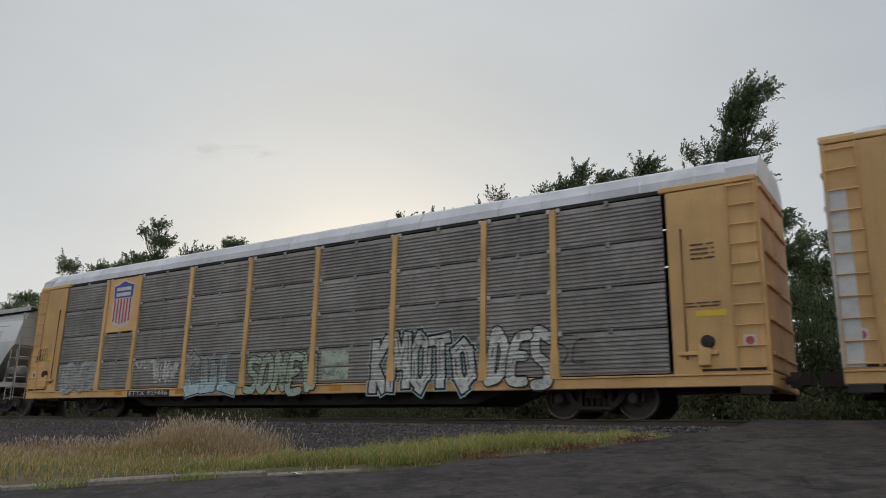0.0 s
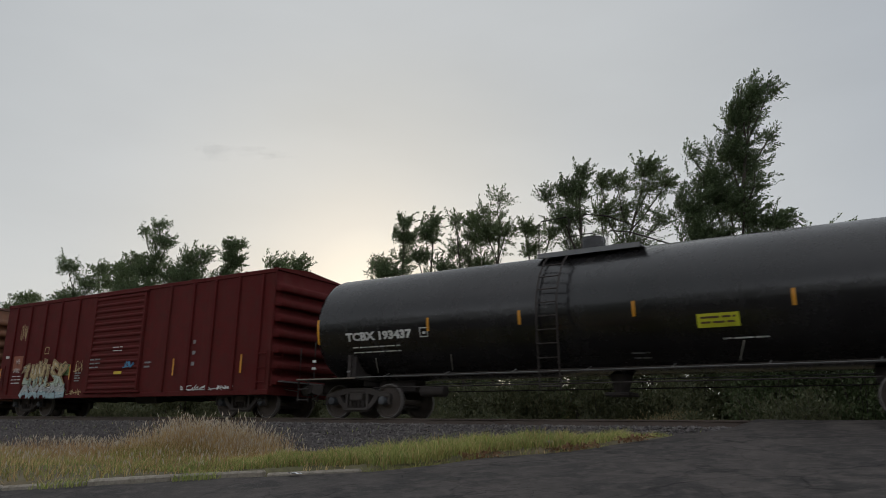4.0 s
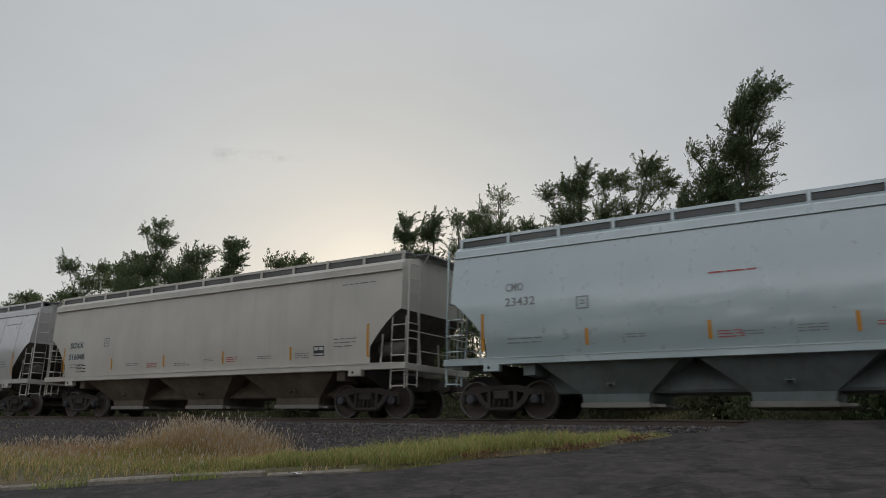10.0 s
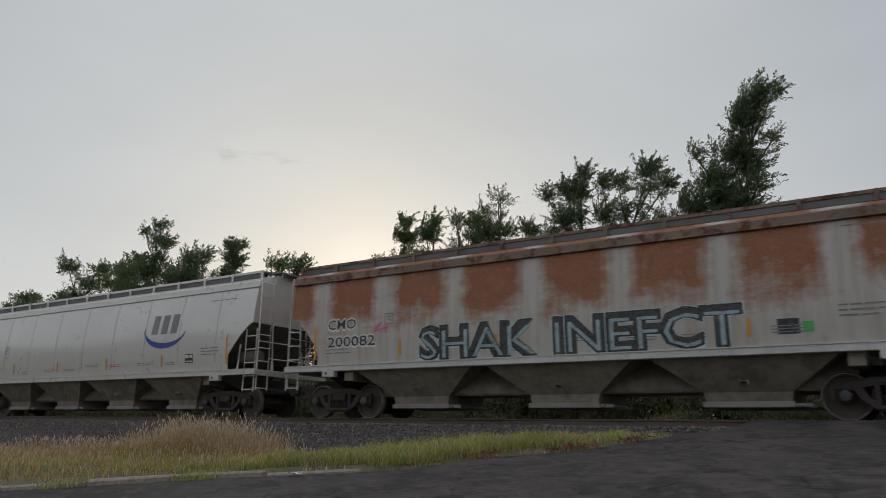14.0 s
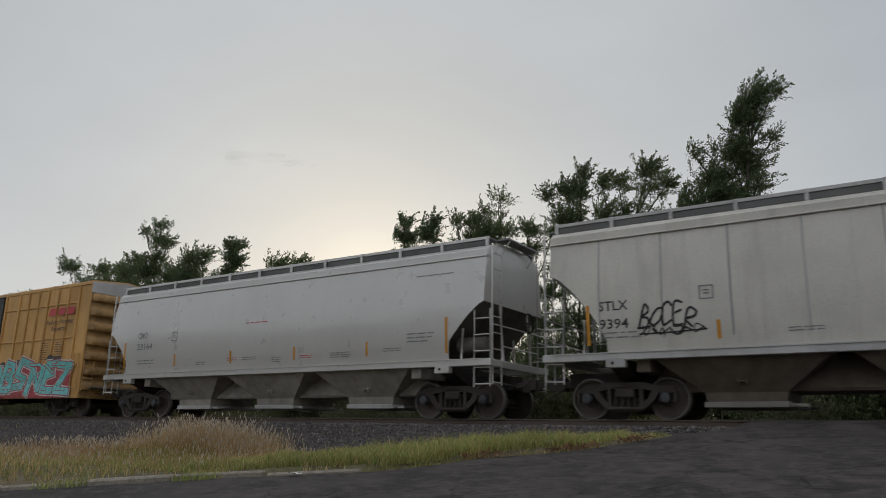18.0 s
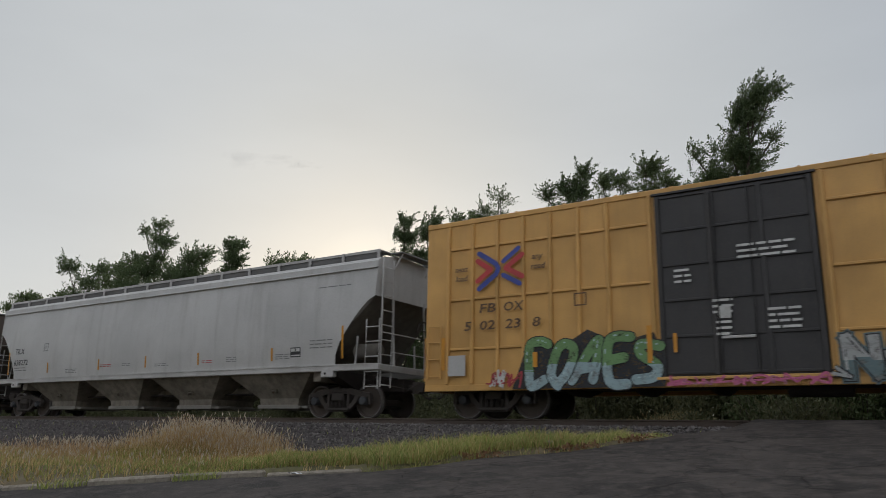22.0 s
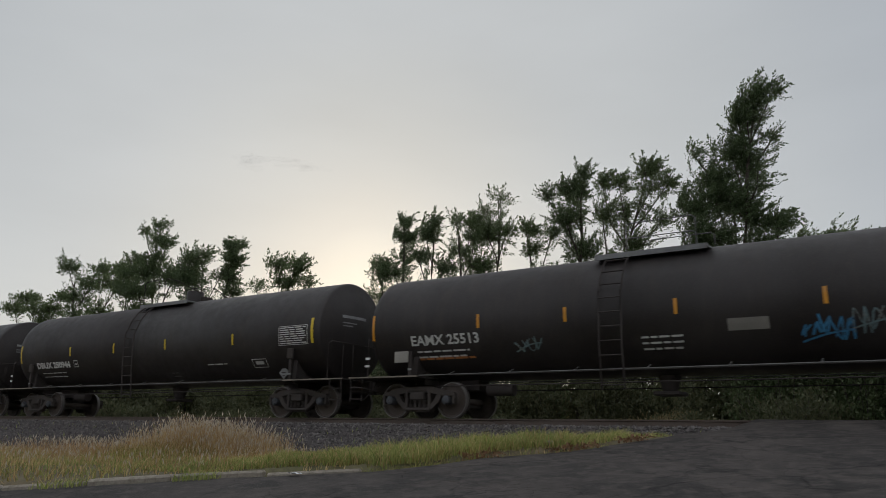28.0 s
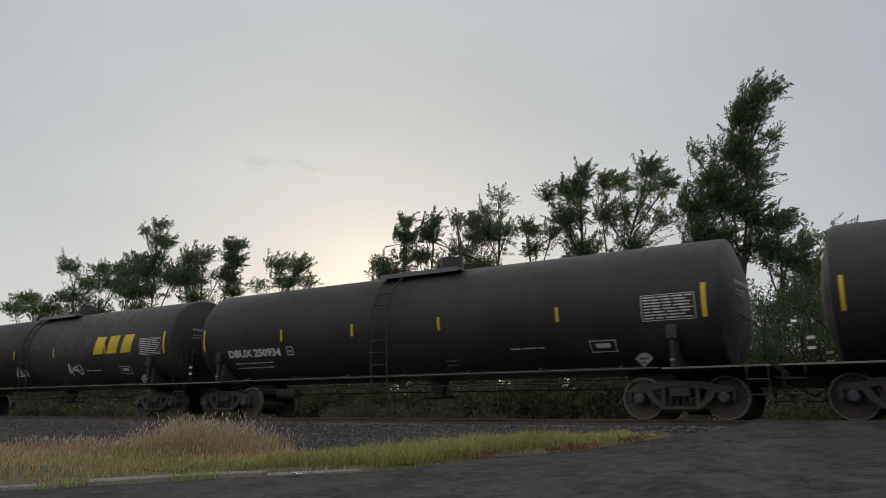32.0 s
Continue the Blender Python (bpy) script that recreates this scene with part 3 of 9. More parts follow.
def lettering(car, text, x, z, h, mat, side, width=None, bold=0.0, slant=0.0, name="lettering", label=""):
    """Words of cap height h with their lower left corner at x, z on the near side."""
    cu = bpy.data.curves.new("words", "FONT")
    cu.body, cu.size, cu.offset, cu.shear, cu.resolution_u = text, h / 0.70, bold, slant, 2
    ob = bpy.data.objects.new("words", cu)
    me = bpy.data.meshes.new_from_object(ob)
    bpy.data.objects.remove(ob)
    bpy.data.curves.remove(cu)
    xs = [v.co.x for v in me.vertices] or [0, 1]
    k = width / (max(xs) - min(xs)) if width else 1.0
    x0 = min(xs)
    for v in me.vertices:
        v.co = Vector((x + (v.co.x - x0) * k, 0, z + v.co.y))
    lay(me, side)
    me.materials.clear()
    me.materials.append(M[mat])
    return part(name, me, mat, car, label)


def plate_geo(g, poly, y=0.0):
    """A thin flat patch with the outline poly in x and z."""
    n = len(poly)
    g.add([(x, y, z) for x, z in poly], [tuple(range(n))])


def decal(car, polys, mat, side, name, label="", lift=0.006):
    g = Geo()
    for i, p in enumerate(polys):
        plate_geo(g, p, -0.0004 * (i % 7))
    ob = part(name, lay(g.mesh(name, mat), side, True, lift), mat, car, label)
    return tagged(ob, kind="stuff") if len(polys) > 2 else ob


def rect(x0, x1, z0, z1):
    return [(x0, z0), (x1, z0), (x1, z1), (x0, z1)]


def bars(car, x, z, w, rows, mat, side, pitch=0.085, h=0.035, seed=0, name="stencil"):
    """Rows of small lettering too fine to read."""
    rr = random.Random(seed + int(x * 10))
    P = []
    for i in range(rows):
        a = x
        while a < x + w * rr.uniform(0.8, 1.0):
            b = min(a + rr.uniform(0.12, 0.4), x + w)
            P.append(rect(a, b, z - i * pitch, z - i * pitch + h))
            a = b + 0.045
    return decal(car, P, mat, side, name)


def stroke(P, pts, w, rr=None):
    """A flat brush line of width w through pts, with round joints."""
    for (x0, z0), (x1, z1) in zip(pts, pts[1:]):
        d = math.hypot(x1 - x0, z1 - z0) or 1e-6
        nx, nz = -(z1 - z0) / d * w / 2, (x1 - x0) / d * w / 2
        P.append([(x0 + nx, z0 + nz), (x0 - nx, z0 - nz), (x1 - nx, z1 - nz), (x1 + nx, z1 + nz)])
    for x, z in pts:
        P.append([(x + w / 2 * math.cos(a * math.pi / 4), z + w / 2 * math.sin(a * math.pi / 4)) for a in range(8)])


LETTERS = {
    "A": [[(0.0, 0.0), (0.42, 1.0), (0.58, 1.0), (1.0, 0.0)], [(0.2, 0.36), (0.8, 0.36)]],
    "B": [[(0.0, 0.0), (0.05, 1.0), (0.75, 0.95), (0.85, 0.7), (0.25, 0.53), (0.95, 0.4), (0.9, 0.05), (0.0, 0.0)]],
    "C": [[(1.0, 0.85), (0.6, 1.0), (0.1, 0.85), (0.0, 0.3), (0.25, 0.0), (1.0, 0.1)]],
    "D": [[(0.1, 0.0), (0.1, 1.0), (0.7, 0.95), (1.0, 0.6), (0.85, 0.15), (0.1, 0.0)]],
    "E": [[(1.0, 0.95), (0.1, 0.9), (0.05, 0.05), (1.0, 0.0)], [(0.1, 0.5), (0.8, 0.55)]],
    "F": [[(1.0, 1.0), (0.1, 0.95), (0.05, 0.0)], [(0.1, 0.5), (0.8, 0.52)]],
    "G": [[(1.0, 0.9), (0.3, 1.0), (0.0, 0.6), (0.1, 0.1), (0.8, 0.0), (0.95, 0.4), (0.55, 0.42)]],
    "H": [[(0.05, 0.0), (0.05, 1.0)], [(0.95, 0.0), (0.95, 1.0)], [(0.05, 0.5), (0.95, 0.5)]],
    "I": [[(0.5, 0.0), (0.5, 1.0)]],
    "K": [[(0.1, 0.0), (0.1, 1.0)], [(0.95, 1.0), (0.15, 0.5), (1.0, 0.0)]],
    "L": [[(0.1, 1.0), (0.05, 0.05), (1.0, 0.0)]],
    "M": [[(0.0, 0.0), (0.1, 1.0), (0.5, 0.4), (0.9, 1.0), (1.0, 0.0)]],
    "N": [[(0.0, 0.0), (0.1, 1.0), (0.85, 0.05), (1.0, 1.0)]],
    "O": [[(0.5, 0.0), (0.08, 0.2), (0.05, 0.75), (0.5, 1.0), (0.95, 0.75), (0.92, 0.2), (0.5, 0.0)]],
    "R": [[(0.05, 0.0), (0.1, 1.0), (0.85, 0.95), (0.9, 0.6), (0.15, 0.48), (1.0, 0.0)]],
    "S": [[(1.0, 0.9), (0.2, 1.0), (0.05, 0.65), (0.9, 0.4), (0.85, 0.05), (0.0, 0.0)]],
    "T": [[(0.0, 0.95), (1.0, 1.0)], [(0.5, 0.95), (0.45, 0.0)]],
    "U": [[(0.05, 1.0), (0.1, 0.1), (0.85, 0.05), (0.95, 1.0)]],
    "V": [[(0.0, 1.0), (0.5, 0.0), (1.0, 1.0)]],
    "W": [[(0.0, 1.0), (0.2, 0.0), (0.5, 0.65), (0.8, 0.0), (1.0, 1.0)]],
    "X": [[(0.0, 1.0), (1.0, 0.0)], [(0.0, 0.0), (1.0, 1.0)]],
    "Z": [[(0.0, 0.95), (0.95, 1.0), (0.05, 0.05), (1.0, 0.0)]],
    "9": [[(0.95, 0.6), (0.2, 0.5), (0.1, 0.9), (0.8, 1.0), (0.95, 0.6), (0.6, 0.0)]],
}


def below(poly, z):
    """What of a convex outline lies below the height z."""
    out = []
    for (x0, a), (x1, b) in zip(poly, poly[1:] + poly[:1]):
        if a <= z:
            out.append((x0, a))
        if (a - z) * (b - z) < 0:
            out.append((x0 + (x1 - x0) * (z - a) / (b - a), z))
    return out


def round_path(pts, n=4):
    """A smooth line through pts."""
    P = [pts[0]] + list(pts) + [pts[-1]]
    out = []
    for i in range(1, len(P) - 2):
        for k in range(n):
            t = k / n
            out.append(tuple(0.5 * (2 * P[i][a] + (P[i + 1][a] - P[i - 1][a]) * t + (2 * P[i - 1][a] - 5 * P[i][a] + 4 * P[i + 1][a] - P[i + 2][a]) * t * t + (3 * P[i][a] - P[i - 1][a] - 3 * P[i + 1][a] + P[i + 2][a]) * t ** 3) for a in (0, 1)))
    return out + [pts[-1]]


def letter_paths(word, x0, x1, z0, z1, rr, slant=0.0, wild=0.08, fat=0.0, smooth=False, over=False):
    """The strokes of each letter, set side by side between x0 and x1; over: the word stands on its head."""
    w, h = (x1 - x0) / len(word), z1 - z0
    out = []
    for i, ch in enumerate(word):
        lift, tall, lean = rr.uniform(-0.05, 0.05) * h * wild * 12, h * (1 + rr.uniform(-1, 1) * wild * 1.2), slant + rr.uniform(-1.5, 1.5) * wild
        wide = w * (1.06 if fat else 0.78)
        paths = []
        for line in LETTERS[ch]:
            pts = []
            for u, v in line:
                u, v = u + rr.uniform(-1, 1) * wild, v + rr.uniform(-1, 1) * wild * 0.7
                a, b = fat / 2 + u * (wide - fat) + lean * (v - 0.5) * h, fat / 2 + v * (tall - fat)
                pts.append((x0 + i * w + a, z0 + lift + b))
            paths.append(round_path(pts) if smooth else pts)
        out.append(paths)
    if over:
        out = [[[(x0 + x1 - a, z0 + z1 - b) for a, b in p] for p in paths] for paths in out]
    return out


def sharp_stroke(P, pts, w):
    """A fat brush line with square ends and pointed joints."""
    for k, ((x0, z0), (x1, z1)) in enumerate(zip(pts, pts[1:])):
        d = math.hypot(x1 - x0, z1 - z0) or 1e-6
        ux, uz = (x1 - x0) / d * w * 0.42, (z1 - z0) / d * w * 0.42
        nx, nz = -uz * 1.19, ux * 1.19
        P.append([(x0 - ux + nx, z0 - uz + nz), (x0 - ux - nx, z0 - uz - nz), (x1 + ux - nx, z1 + uz - nz), (x1 + ux + nx, z1 + uz + nz)])


def piece(car, word, x0, x1, z0, z1, fill, edge, side, seed=1, weight=0.34, slant=0.0, halo=None, back=None, shade=None, shine=None, rim=0.035, wild=0.08, soft=False, cuts=None, label="graffiti lettering"):
    """Sprayed block lettering in coats: halo, back colour, outline, fill, a lower shade and bright dashes."""
    rr = random.Random(seed)
    w = weight * (x1 - x0) / len(word)
    letters = letter_paths(word, x0, x1, z0, z1, rr, slant, wild, w, soft)
    draw = (lambda P, pts, t: stroke(P, pts, t)) if soft else sharp_stroke
    coats = {}

    def coat(mat, name, lift, polys):
        coats.setdefault((mat, name), []).extend((lift, p) for p in polys if len(p) > 2)

    for i, paths in enumerate(letters):
        up = 0.007 * (i % 2)
        for mat, name, extra, lift in ((halo, "graffiti_halo", 4.4 * rim, 0.003), (back, "graffiti_back", 2.8 * rim, 0.005), (edge, "graffiti_outline", 2 * rim, 0.007 + up), (fill, "graffiti_fill", 0.0, 0.010 + up)):
            if mat:
                P = []
                for pts in paths:
                    draw(P, pts, w + extra)
                coat(mat, name, lift, P)
                if name == "graffiti_fill" and shade:
                    zc = z0 + (z1 - z0) * rr.uniform(0.34, 0.5)
                    coat(shade, "graffiti_shade", lift + 0.002, [below(p, zc + rr.uniform(-0.04, 0.04)) for p in P if min(b for a, b in p) < zc])
        if wild > 0.09 and not soft:
            # arrows and bars that run over into the next letter
            for _ in range(2):
                pts = rr.choice(paths)
                a, b = rr.choice((pts[0], pts[-1]))
                dx, dz = rr.choice((-1, 1)) * rr.uniform(0.5, 1.1) * w / weight * 0.5, rr.uniform(-0.25, 0.35) * (z1 - z0)
                zt = max(z0, min(z1, b + dz))
                for mat, name, t, lift in ((edge, "graffiti_outline", 0.30 * w + 2 * rim, 0.0135), (fill, "graffiti_fill", 0.30 * w, 0.0165)):
                    if mat:
                        P = []
                        sharp_stroke(P, [(a, b), (a + dx, zt)], t)
                        coat(mat, name, lift, P + [[(a + dx, zt + t * 0.9), (a + dx, zt - t * 0.9), (a + dx * 1.25, zt + (zt - b) * 0.2)]])
        if edge:
            # thin lines that shape the letter
            P = []
            for pts in paths:
                for (a, b), (c, d) in zip(pts, pts[1:]):
                    if rr.random() < (0.75 if not soft else 0.3) and math.hypot(c - a, d - b) > 0.2:
                        o = rr.uniform(-0.25, 0.25) * w
                        stroke(P, [(a + o, b + 0.4 * o), (a + (c - a) * rr.uniform(0.4, 0.8) + o, b + (d - b) * rr.uniform(0.4, 0.8) + 0.4 * o)], max(0.016, rim * 0.7))
            coat(edge, "graffiti_linework", 0.0195, P)
        if shine:
            P = []
            for pts in paths:
                for (a, b), (c, d) in zip(pts, pts[1:]):
                    if rr.random() < 0.5:
                        t = rr.uniform(0.1, 0.5)
                        q = (a + (c - a) * t - w * 0.2, b + (d - b) * t + w * 0.15)
                        stroke(P, [q, (q[0] + (c - a) * 0.3, q[1] + (d - b) * 0.3)], 0.035)
            coat(shine, "graffiti_highlight", 0.021, P)
    for (mat, name), polys in coats.items():
        g = Geo()
        for k, (lift, p) in enumerate(polys):
            plate_geo(g, p, -lift - 0.0003 * (k % 5))
        ob = part(name, lay(g.mesh(name, mat), side, cuts or True, 0.0), mat, car, label if name in ("graffiti_fill", "graffiti_outline") else "")
        tagged(ob, kind="stuff")


def tag(car, word, x0, x1, z0, z1, mat, side, seed=1, w=0.035, slant=0.15, wild=0.10, over=False, cuts=None):
    """A thin hand-sprayed word in one round line."""
    P = []
    for paths in letter_paths(word, x0, x1, z0, z1, random.Random(seed), slant, wild, 0.0, True, over):
        for pts in paths:
            stroke(P, pts, w)
    decal(car, P, mat, side, "spray_tag", "", 0.008)


def scrawl(car, x0, x1, z0, z1, mat, side, seed=1, w=0.035, n=7):
    """A quick sprayed scribble of crossing loops and spikes, not legible."""
    rr = random.Random(seed)
    P = []
    dx = (x1 - x0) / n
    for i in range(n):
        a = x0 + dx * (i + 0.5)
        k = rr.randrange(4)
        if k == 0:
            pts = [(a + dx * 0.55 * math.cos(t + i), (z0 + z1) / 2 + (z1 - z0) * 0.42 * math.sin(t + i)) for t in np.linspace(0, 5.5, 9)]
        else:
            pts = [(a + rr.uniform(-0.7, 0.7) * dx, z0 + (z1 - z0) * (rr.uniform(0.6, 1.0) if j % 2 else rr.uniform(0.0, 0.4))) for j in range(4)]
            pts = round_path(pts)
        stroke(P, pts, w * rr.uniform(0.6, 1.2))
    base = round_path([(x0, z0 + (z1 - z0) * rr.uniform(0.0, 0.3)), ((x0 + x1) / 2, z0 + (z1 - z0) * rr.uniform(0.1, 0.5)), (x1, z0 + (z1 - z0) * rr.uniform(0.3, 0.7))])
    stroke(P, base, w * 0.8)
    decal(car, P, mat, side, "spray_tag")


def overspray(car, x0, x1, z0, z1, mat, side, seed=1, n=14, size=0.12):
    """Loose blots and drips of spray paint."""
    rr = random.Random(seed)
    P = []
    for _ in range(n):
        x, z, r = rr.uniform(x0, x1), rr.uniform(z0, z1), size * rr.uniform(0.3, 1.0)
        P.append([(x + r * rr.uniform(0.6, 1.3) * math.cos(a * math.pi / 5), z + 0.7 * r * rr.uniform(0.6, 1.2) * math.sin(a * math.pi / 5)) for a in range(10)])
        if rr.random() < 0.4:
            P.append(rect(x - 0.012, x + 0.012, z - r * 2.2, z))
    decal(car, P, mat, side, "paint_blot")


# ---- the ground, the road and its kerb ----
ROAD_EDGE = [(-95.0, -74.3), (-11.04, -11.58), (-9.2, -10.21), (-6.9, -8.8), (-6.54, -8.51), (-6.26, -8.07), (-5.97, -7.45), (-5.58, -6.95), (-4.92, -6.38), (-4.64, -5.94), (-4.4, -5.35), (-4.12, -4.78), (-3.87, -4.05), (-3.31, -3.21), (-3.19, -2.3), (-3.11, -1.1)]


def road_left(y):
    return float(np.interp(y, [p[1] for p in ROAD_EDGE], [p[0] for p in ROAD_EDGE]))


def ramp_z(y):
    """The road climbs evenly to the crossing and lies level behind the camera."""
    d = max(0.0, -1.5 - y)
    z = -0.126 * d
    return z if z > -1.9 else -1.9 - 0.22 * (1 - math.exp((z + 1.9) / 0.22))


def smooth_noise(x, y, s, seed=0.0):
    return noise.noise(Vector((x * s, y * s, seed)))


def ground_z(x, y):
    d = abs(y)
    ball = -0.19 - max(0.0, d - 1.5) / 1.75
    if y < 0:
        toe = float(np.interp(x, [-22, -13, -11.3, -9.7, -8.3, -7, -5, -3], [-1.12, -1.06, -0.97, -0.89, -0.80, -0.66, -0.48, -0.25]))
        g = min(ramp_z(y) + 0.05, toe)
        g += 0.035 * smooth_noise(x, y, 0.55) + 0.015 * smooth_noise(x, y, 2.1, 5)
        if x > road_left(y) - 0.10 and x < 9.2:
            g = ramp_z(y) - 0.12
            return g
    else:
        g = -0.85 - 0.012 * max(0, y - 6) + 0.10 * smooth_noise(x, y, 0.2, 3)
        if y > 200:
            g = min(g, -3.2)
        g = max(g, -3.5)
    if ball > g:
        return ball + 0.02 * smooth_noise(x, y, 3.1, 9)
    return g


def axis_steps(lo, hi, fine, coarse_to, growth=1.25):
    a = list(np.arange(lo, hi + 1e-6, fine))
    s = fine
    while a[-1] < coarse_to:
        s *= growth
        a.append(a[-1] + s)
    s = fine
    while a[0] > -coarse_to:
        s *= growth
        a.insert(0, a[0] - s)
    return a


def build_ground():
    xs, ys = axis_steps(-40, 4, 0.30, 2500), axis_steps(-15, 14, 0.25, 2500)
    g = Geo()
    g.grid([[(x, y, ground_z(x, y)) for x in xs] for y in ys])
    for k, f in enumerate(g.f):
        c = g.v[f[0]]
        if abs(c[1]) < 4.2 and -0.19 - max(0.0, abs(c[1]) - 1.5) / 1.75 > c[2] - 0.06 and c[0] < 60:
            g.mi[k] = 1
    ob = new("ground", g.mesh("ground", ["soil", "ballast"], True, 80))
    tagged(ob, "dry grassy ground with a grey stone ballast bed", "ground", kind="structure")


def build_road():
    ys = list(np.arange(-74, -16, 1.5)) + list(np.arange(-16, -0.95, 0.22)) + [-0.93]
    rows = []
    for y in ys:
        xl = road_left(y) + 0.06 * smooth_noise(0, y, 1.4, 2)
        xs = np.concatenate([np.linspace(xl, max(xl + 1, -1), 56), np.linspace(max(xl + 1, -1) + 0.3, 9, 34)])
        rows.append([(x, y, ramp_z(y) + 0.016 * smooth_noise(x, y, 0.8, 4) + 0.010 * smooth_noise(x, y, 2.3, 14) - (0.03 if i == 0 else 0)) for i, x in enumerate(xs)])
    g = Geo()
    g.grid(rows)
    far = []
    for y in [0.93] + list(np.arange(1.5, 60, 1.5)):
        far.append([(x, y, -0.02 - 0.012 * max(0, y - 3)) for x in np.linspace(0.4, 8, 8)])
    g.grid(far)
    ob = new("road", g.mesh("road", "asphalt", True, 80))
    tagged(ob, "worn dark asphalt road rising to the level crossing", "road", kind="structure")
    # crossing infill between the rails
    g = Geo()
    for i in range(6):
        for j in range(3):
            g.box(-3.0 + i * 1.8 + 0.01, -3.0 + i * 1.8 + 1.79, -0.62 + j * 0.42, -0.62 + j * 0.42 + 0.405, -0.2, -0.015, 0.01)
    ob = new("crossing_panels", g.mesh("crossing_panels", "asphalt"))
    tagged(ob, "dark crossing planks between the rails", "crossing", kind="structure")


def build_kerb():
    """Concrete kerb stones along the street, sinking into the grass where the street turns."""
    kerb = tagged(new("kerb"), "weathered concrete kerb half buried in grass", "kerb", kind="structure")
    rr = random.Random(4)
    pts = [(-26, -22.75), (-11.04, -11.58), (-9.2, -10.21), (-6.9, -8.8)]
    run = []
    for (x0, y0), (x1, y1) in zip(pts, pts[1:]):
        n = max(1, round(math.hypot(x1 - x0, y1 - y0) / 1.5))
        run += [((x0 + (x1 - x0) * i / n, y0 + (y1 - y0) * i / n), (x0 + (x1 - x0) * (i + 1) / n, y0 + (y1 - y0) * (i + 1) / n)) for i in range(n)]
    for k, ((x0, y0), (x1, y1)) in enumerate(run):
        L = math.hypot(x1 - x0, y1 - y0)
        g = Geo().box(0.006, L - 0.006, 0, 0.30, -0.25, 0.095 - 0.045 * rr.random() - (0.04 if k == len(run) - 1 else 0), 0.03)
        ob = part("kerb_stone", g, "kerb", kerb)
        za, zb = ramp_z(y0), ramp_z(y1)
        ob.matrix_basis = Matrix.Translation((x0, y0, za)) @ pose(0, 0, 0, rr.uniform(-1.5, 1.5), -math.degrees(math.atan2(zb - za, L)), math.degrees(math.atan2(y1 - y0, x1 - x0)))


# ---- the track ----
def build_track():
    prof = [(-0.075, -0.18), (0.075, -0.18), (0.075, -0.165), (0.012, -0.145), (0.010, -0.045), (0.036, -0.030), (0.036, -0.006), (0.028, 0), (-0.028, 0), (-0.036, -0.006), (-0.036, -0.030), (-0.010, -0.045), (-0.012, -0.145), (-0.075, -0.165)]
    for s in (-1, 1):
        g = Geo()
        g.prismx([(y + s * 0.7535, z) for y, z in prof], -520, 60)
        g.cur = 1
        g.box(-520, 60, s * 0.7535 - 0.024, s * 0.7535 + 0.024, 0.0, 0.0015)
        ob = new("rail", g.mesh("rail", ["rail", "rail_top"]))
        tagged(ob, "rusty brown steel rail with a polished top", "rail", "track rails")
    tie = Geo().box(-0.11, 0.11, -1.3, 1.3, -0.36, -0.18, 0.012)
    for s in (-1, 1):
        tie.box(-0.1, 0.1, s * 0.7535 - 0.18, s * 0.7535 + 0.18, -0.181, -0.172)
        for q in (-1, 1):
            tie.tube([(0.04 * q, s * 0.7535 + q * 0.09, -0.18), (0.04 * q, s * 0.7535 + q * 0.09, -0.14)], 0.014, 6)
    me = tie.mesh("tie", "tie")
    track = tagged(new("track_bed"), "dark timber ties bedded in ballast", "track", kind="structure")
    rr = random.Random(7)
    for i in range(-70, 6):
        ob = part("tie", me, "tie", track, loc=(i * 0.55 + rr.uniform(-0.02, 0.02), rr.uniform(-0.05, 0.05), rr.uniform(-0.008, 0.004)))


build_ground()
build_road()
build_kerb()
build_track()
# ---- trucks, couplers and ladders that all the cars share ----
CARS = []       # (car, offset along the track at 0 s)
WHEELS = []     # wheelsets, which roll


def distance_run(t):
    """Metres that the train has run by t seconds: it slows gently."""
    return 12.64 * t - 0.01375 * t * t


def wheel_geo():
    g = Geo()
    for s in (-1, 1):
        o = (0, 0, 0)
        f = lambda prof: [(s * a, r) for a, r in prof]
        g.cur = 0
        g.lathe(f([(0.682, 0.10), (0.690, 0.14), (0.715, 0.20), (0.735, 0.33), (0.700, 0.40), (0.668, 0.415), (0.660, 0.455)]), o, n=30, caps=False)
        g.lathe(f([(0.845, 0.0), (0.845, 0.10), (0.828, 0.135), (0.765, 0.18), (0.735, 0.30), (0.752, 0.375), (0.795, 0.398), (0.800, 0.415)]), o, n=30, caps=False)
        g.cur = 1
        g.lathe(f([(0.800, 0.415), (0.802, 0.434)]), o, n=30, caps=False)
        g.lathe(f([(0.70, 0.460), (0.688, 0.478), (0.668, 0.482), (0.660, 0.455)]), o, n=30, caps=False)
        g.cur = 3
        g.lathe(f([(0.802, 0.434), (0.802, 0.452), (0.794, 0.458), (0.70, 0.460)]), o, n=30, caps=False)
        g.cur = 2
        g.lathe(f([(0.86, 0.115), (1.075, 0.115), (1.10, 0.105), (1.115, 0.06), (1.115, 0.0)]), o, n=18)
        for k in range(3):
            a = k * 2.094
            g.lathe(f([(1.105, 0.022), (1.13, 0.022), (1.132, 0.0)]), (0.068 * math.cos(a), 0, 0.068 * math.sin(a)), n=6)
    g.cur = 0
    g.lathe([(-0.70, 0.085), (0.70, 0.085)], (0, 0, 0), n=14)
    return g.mesh("wheelset", ["wheel", "tread", "cap", "rim_edge"], True, 40)


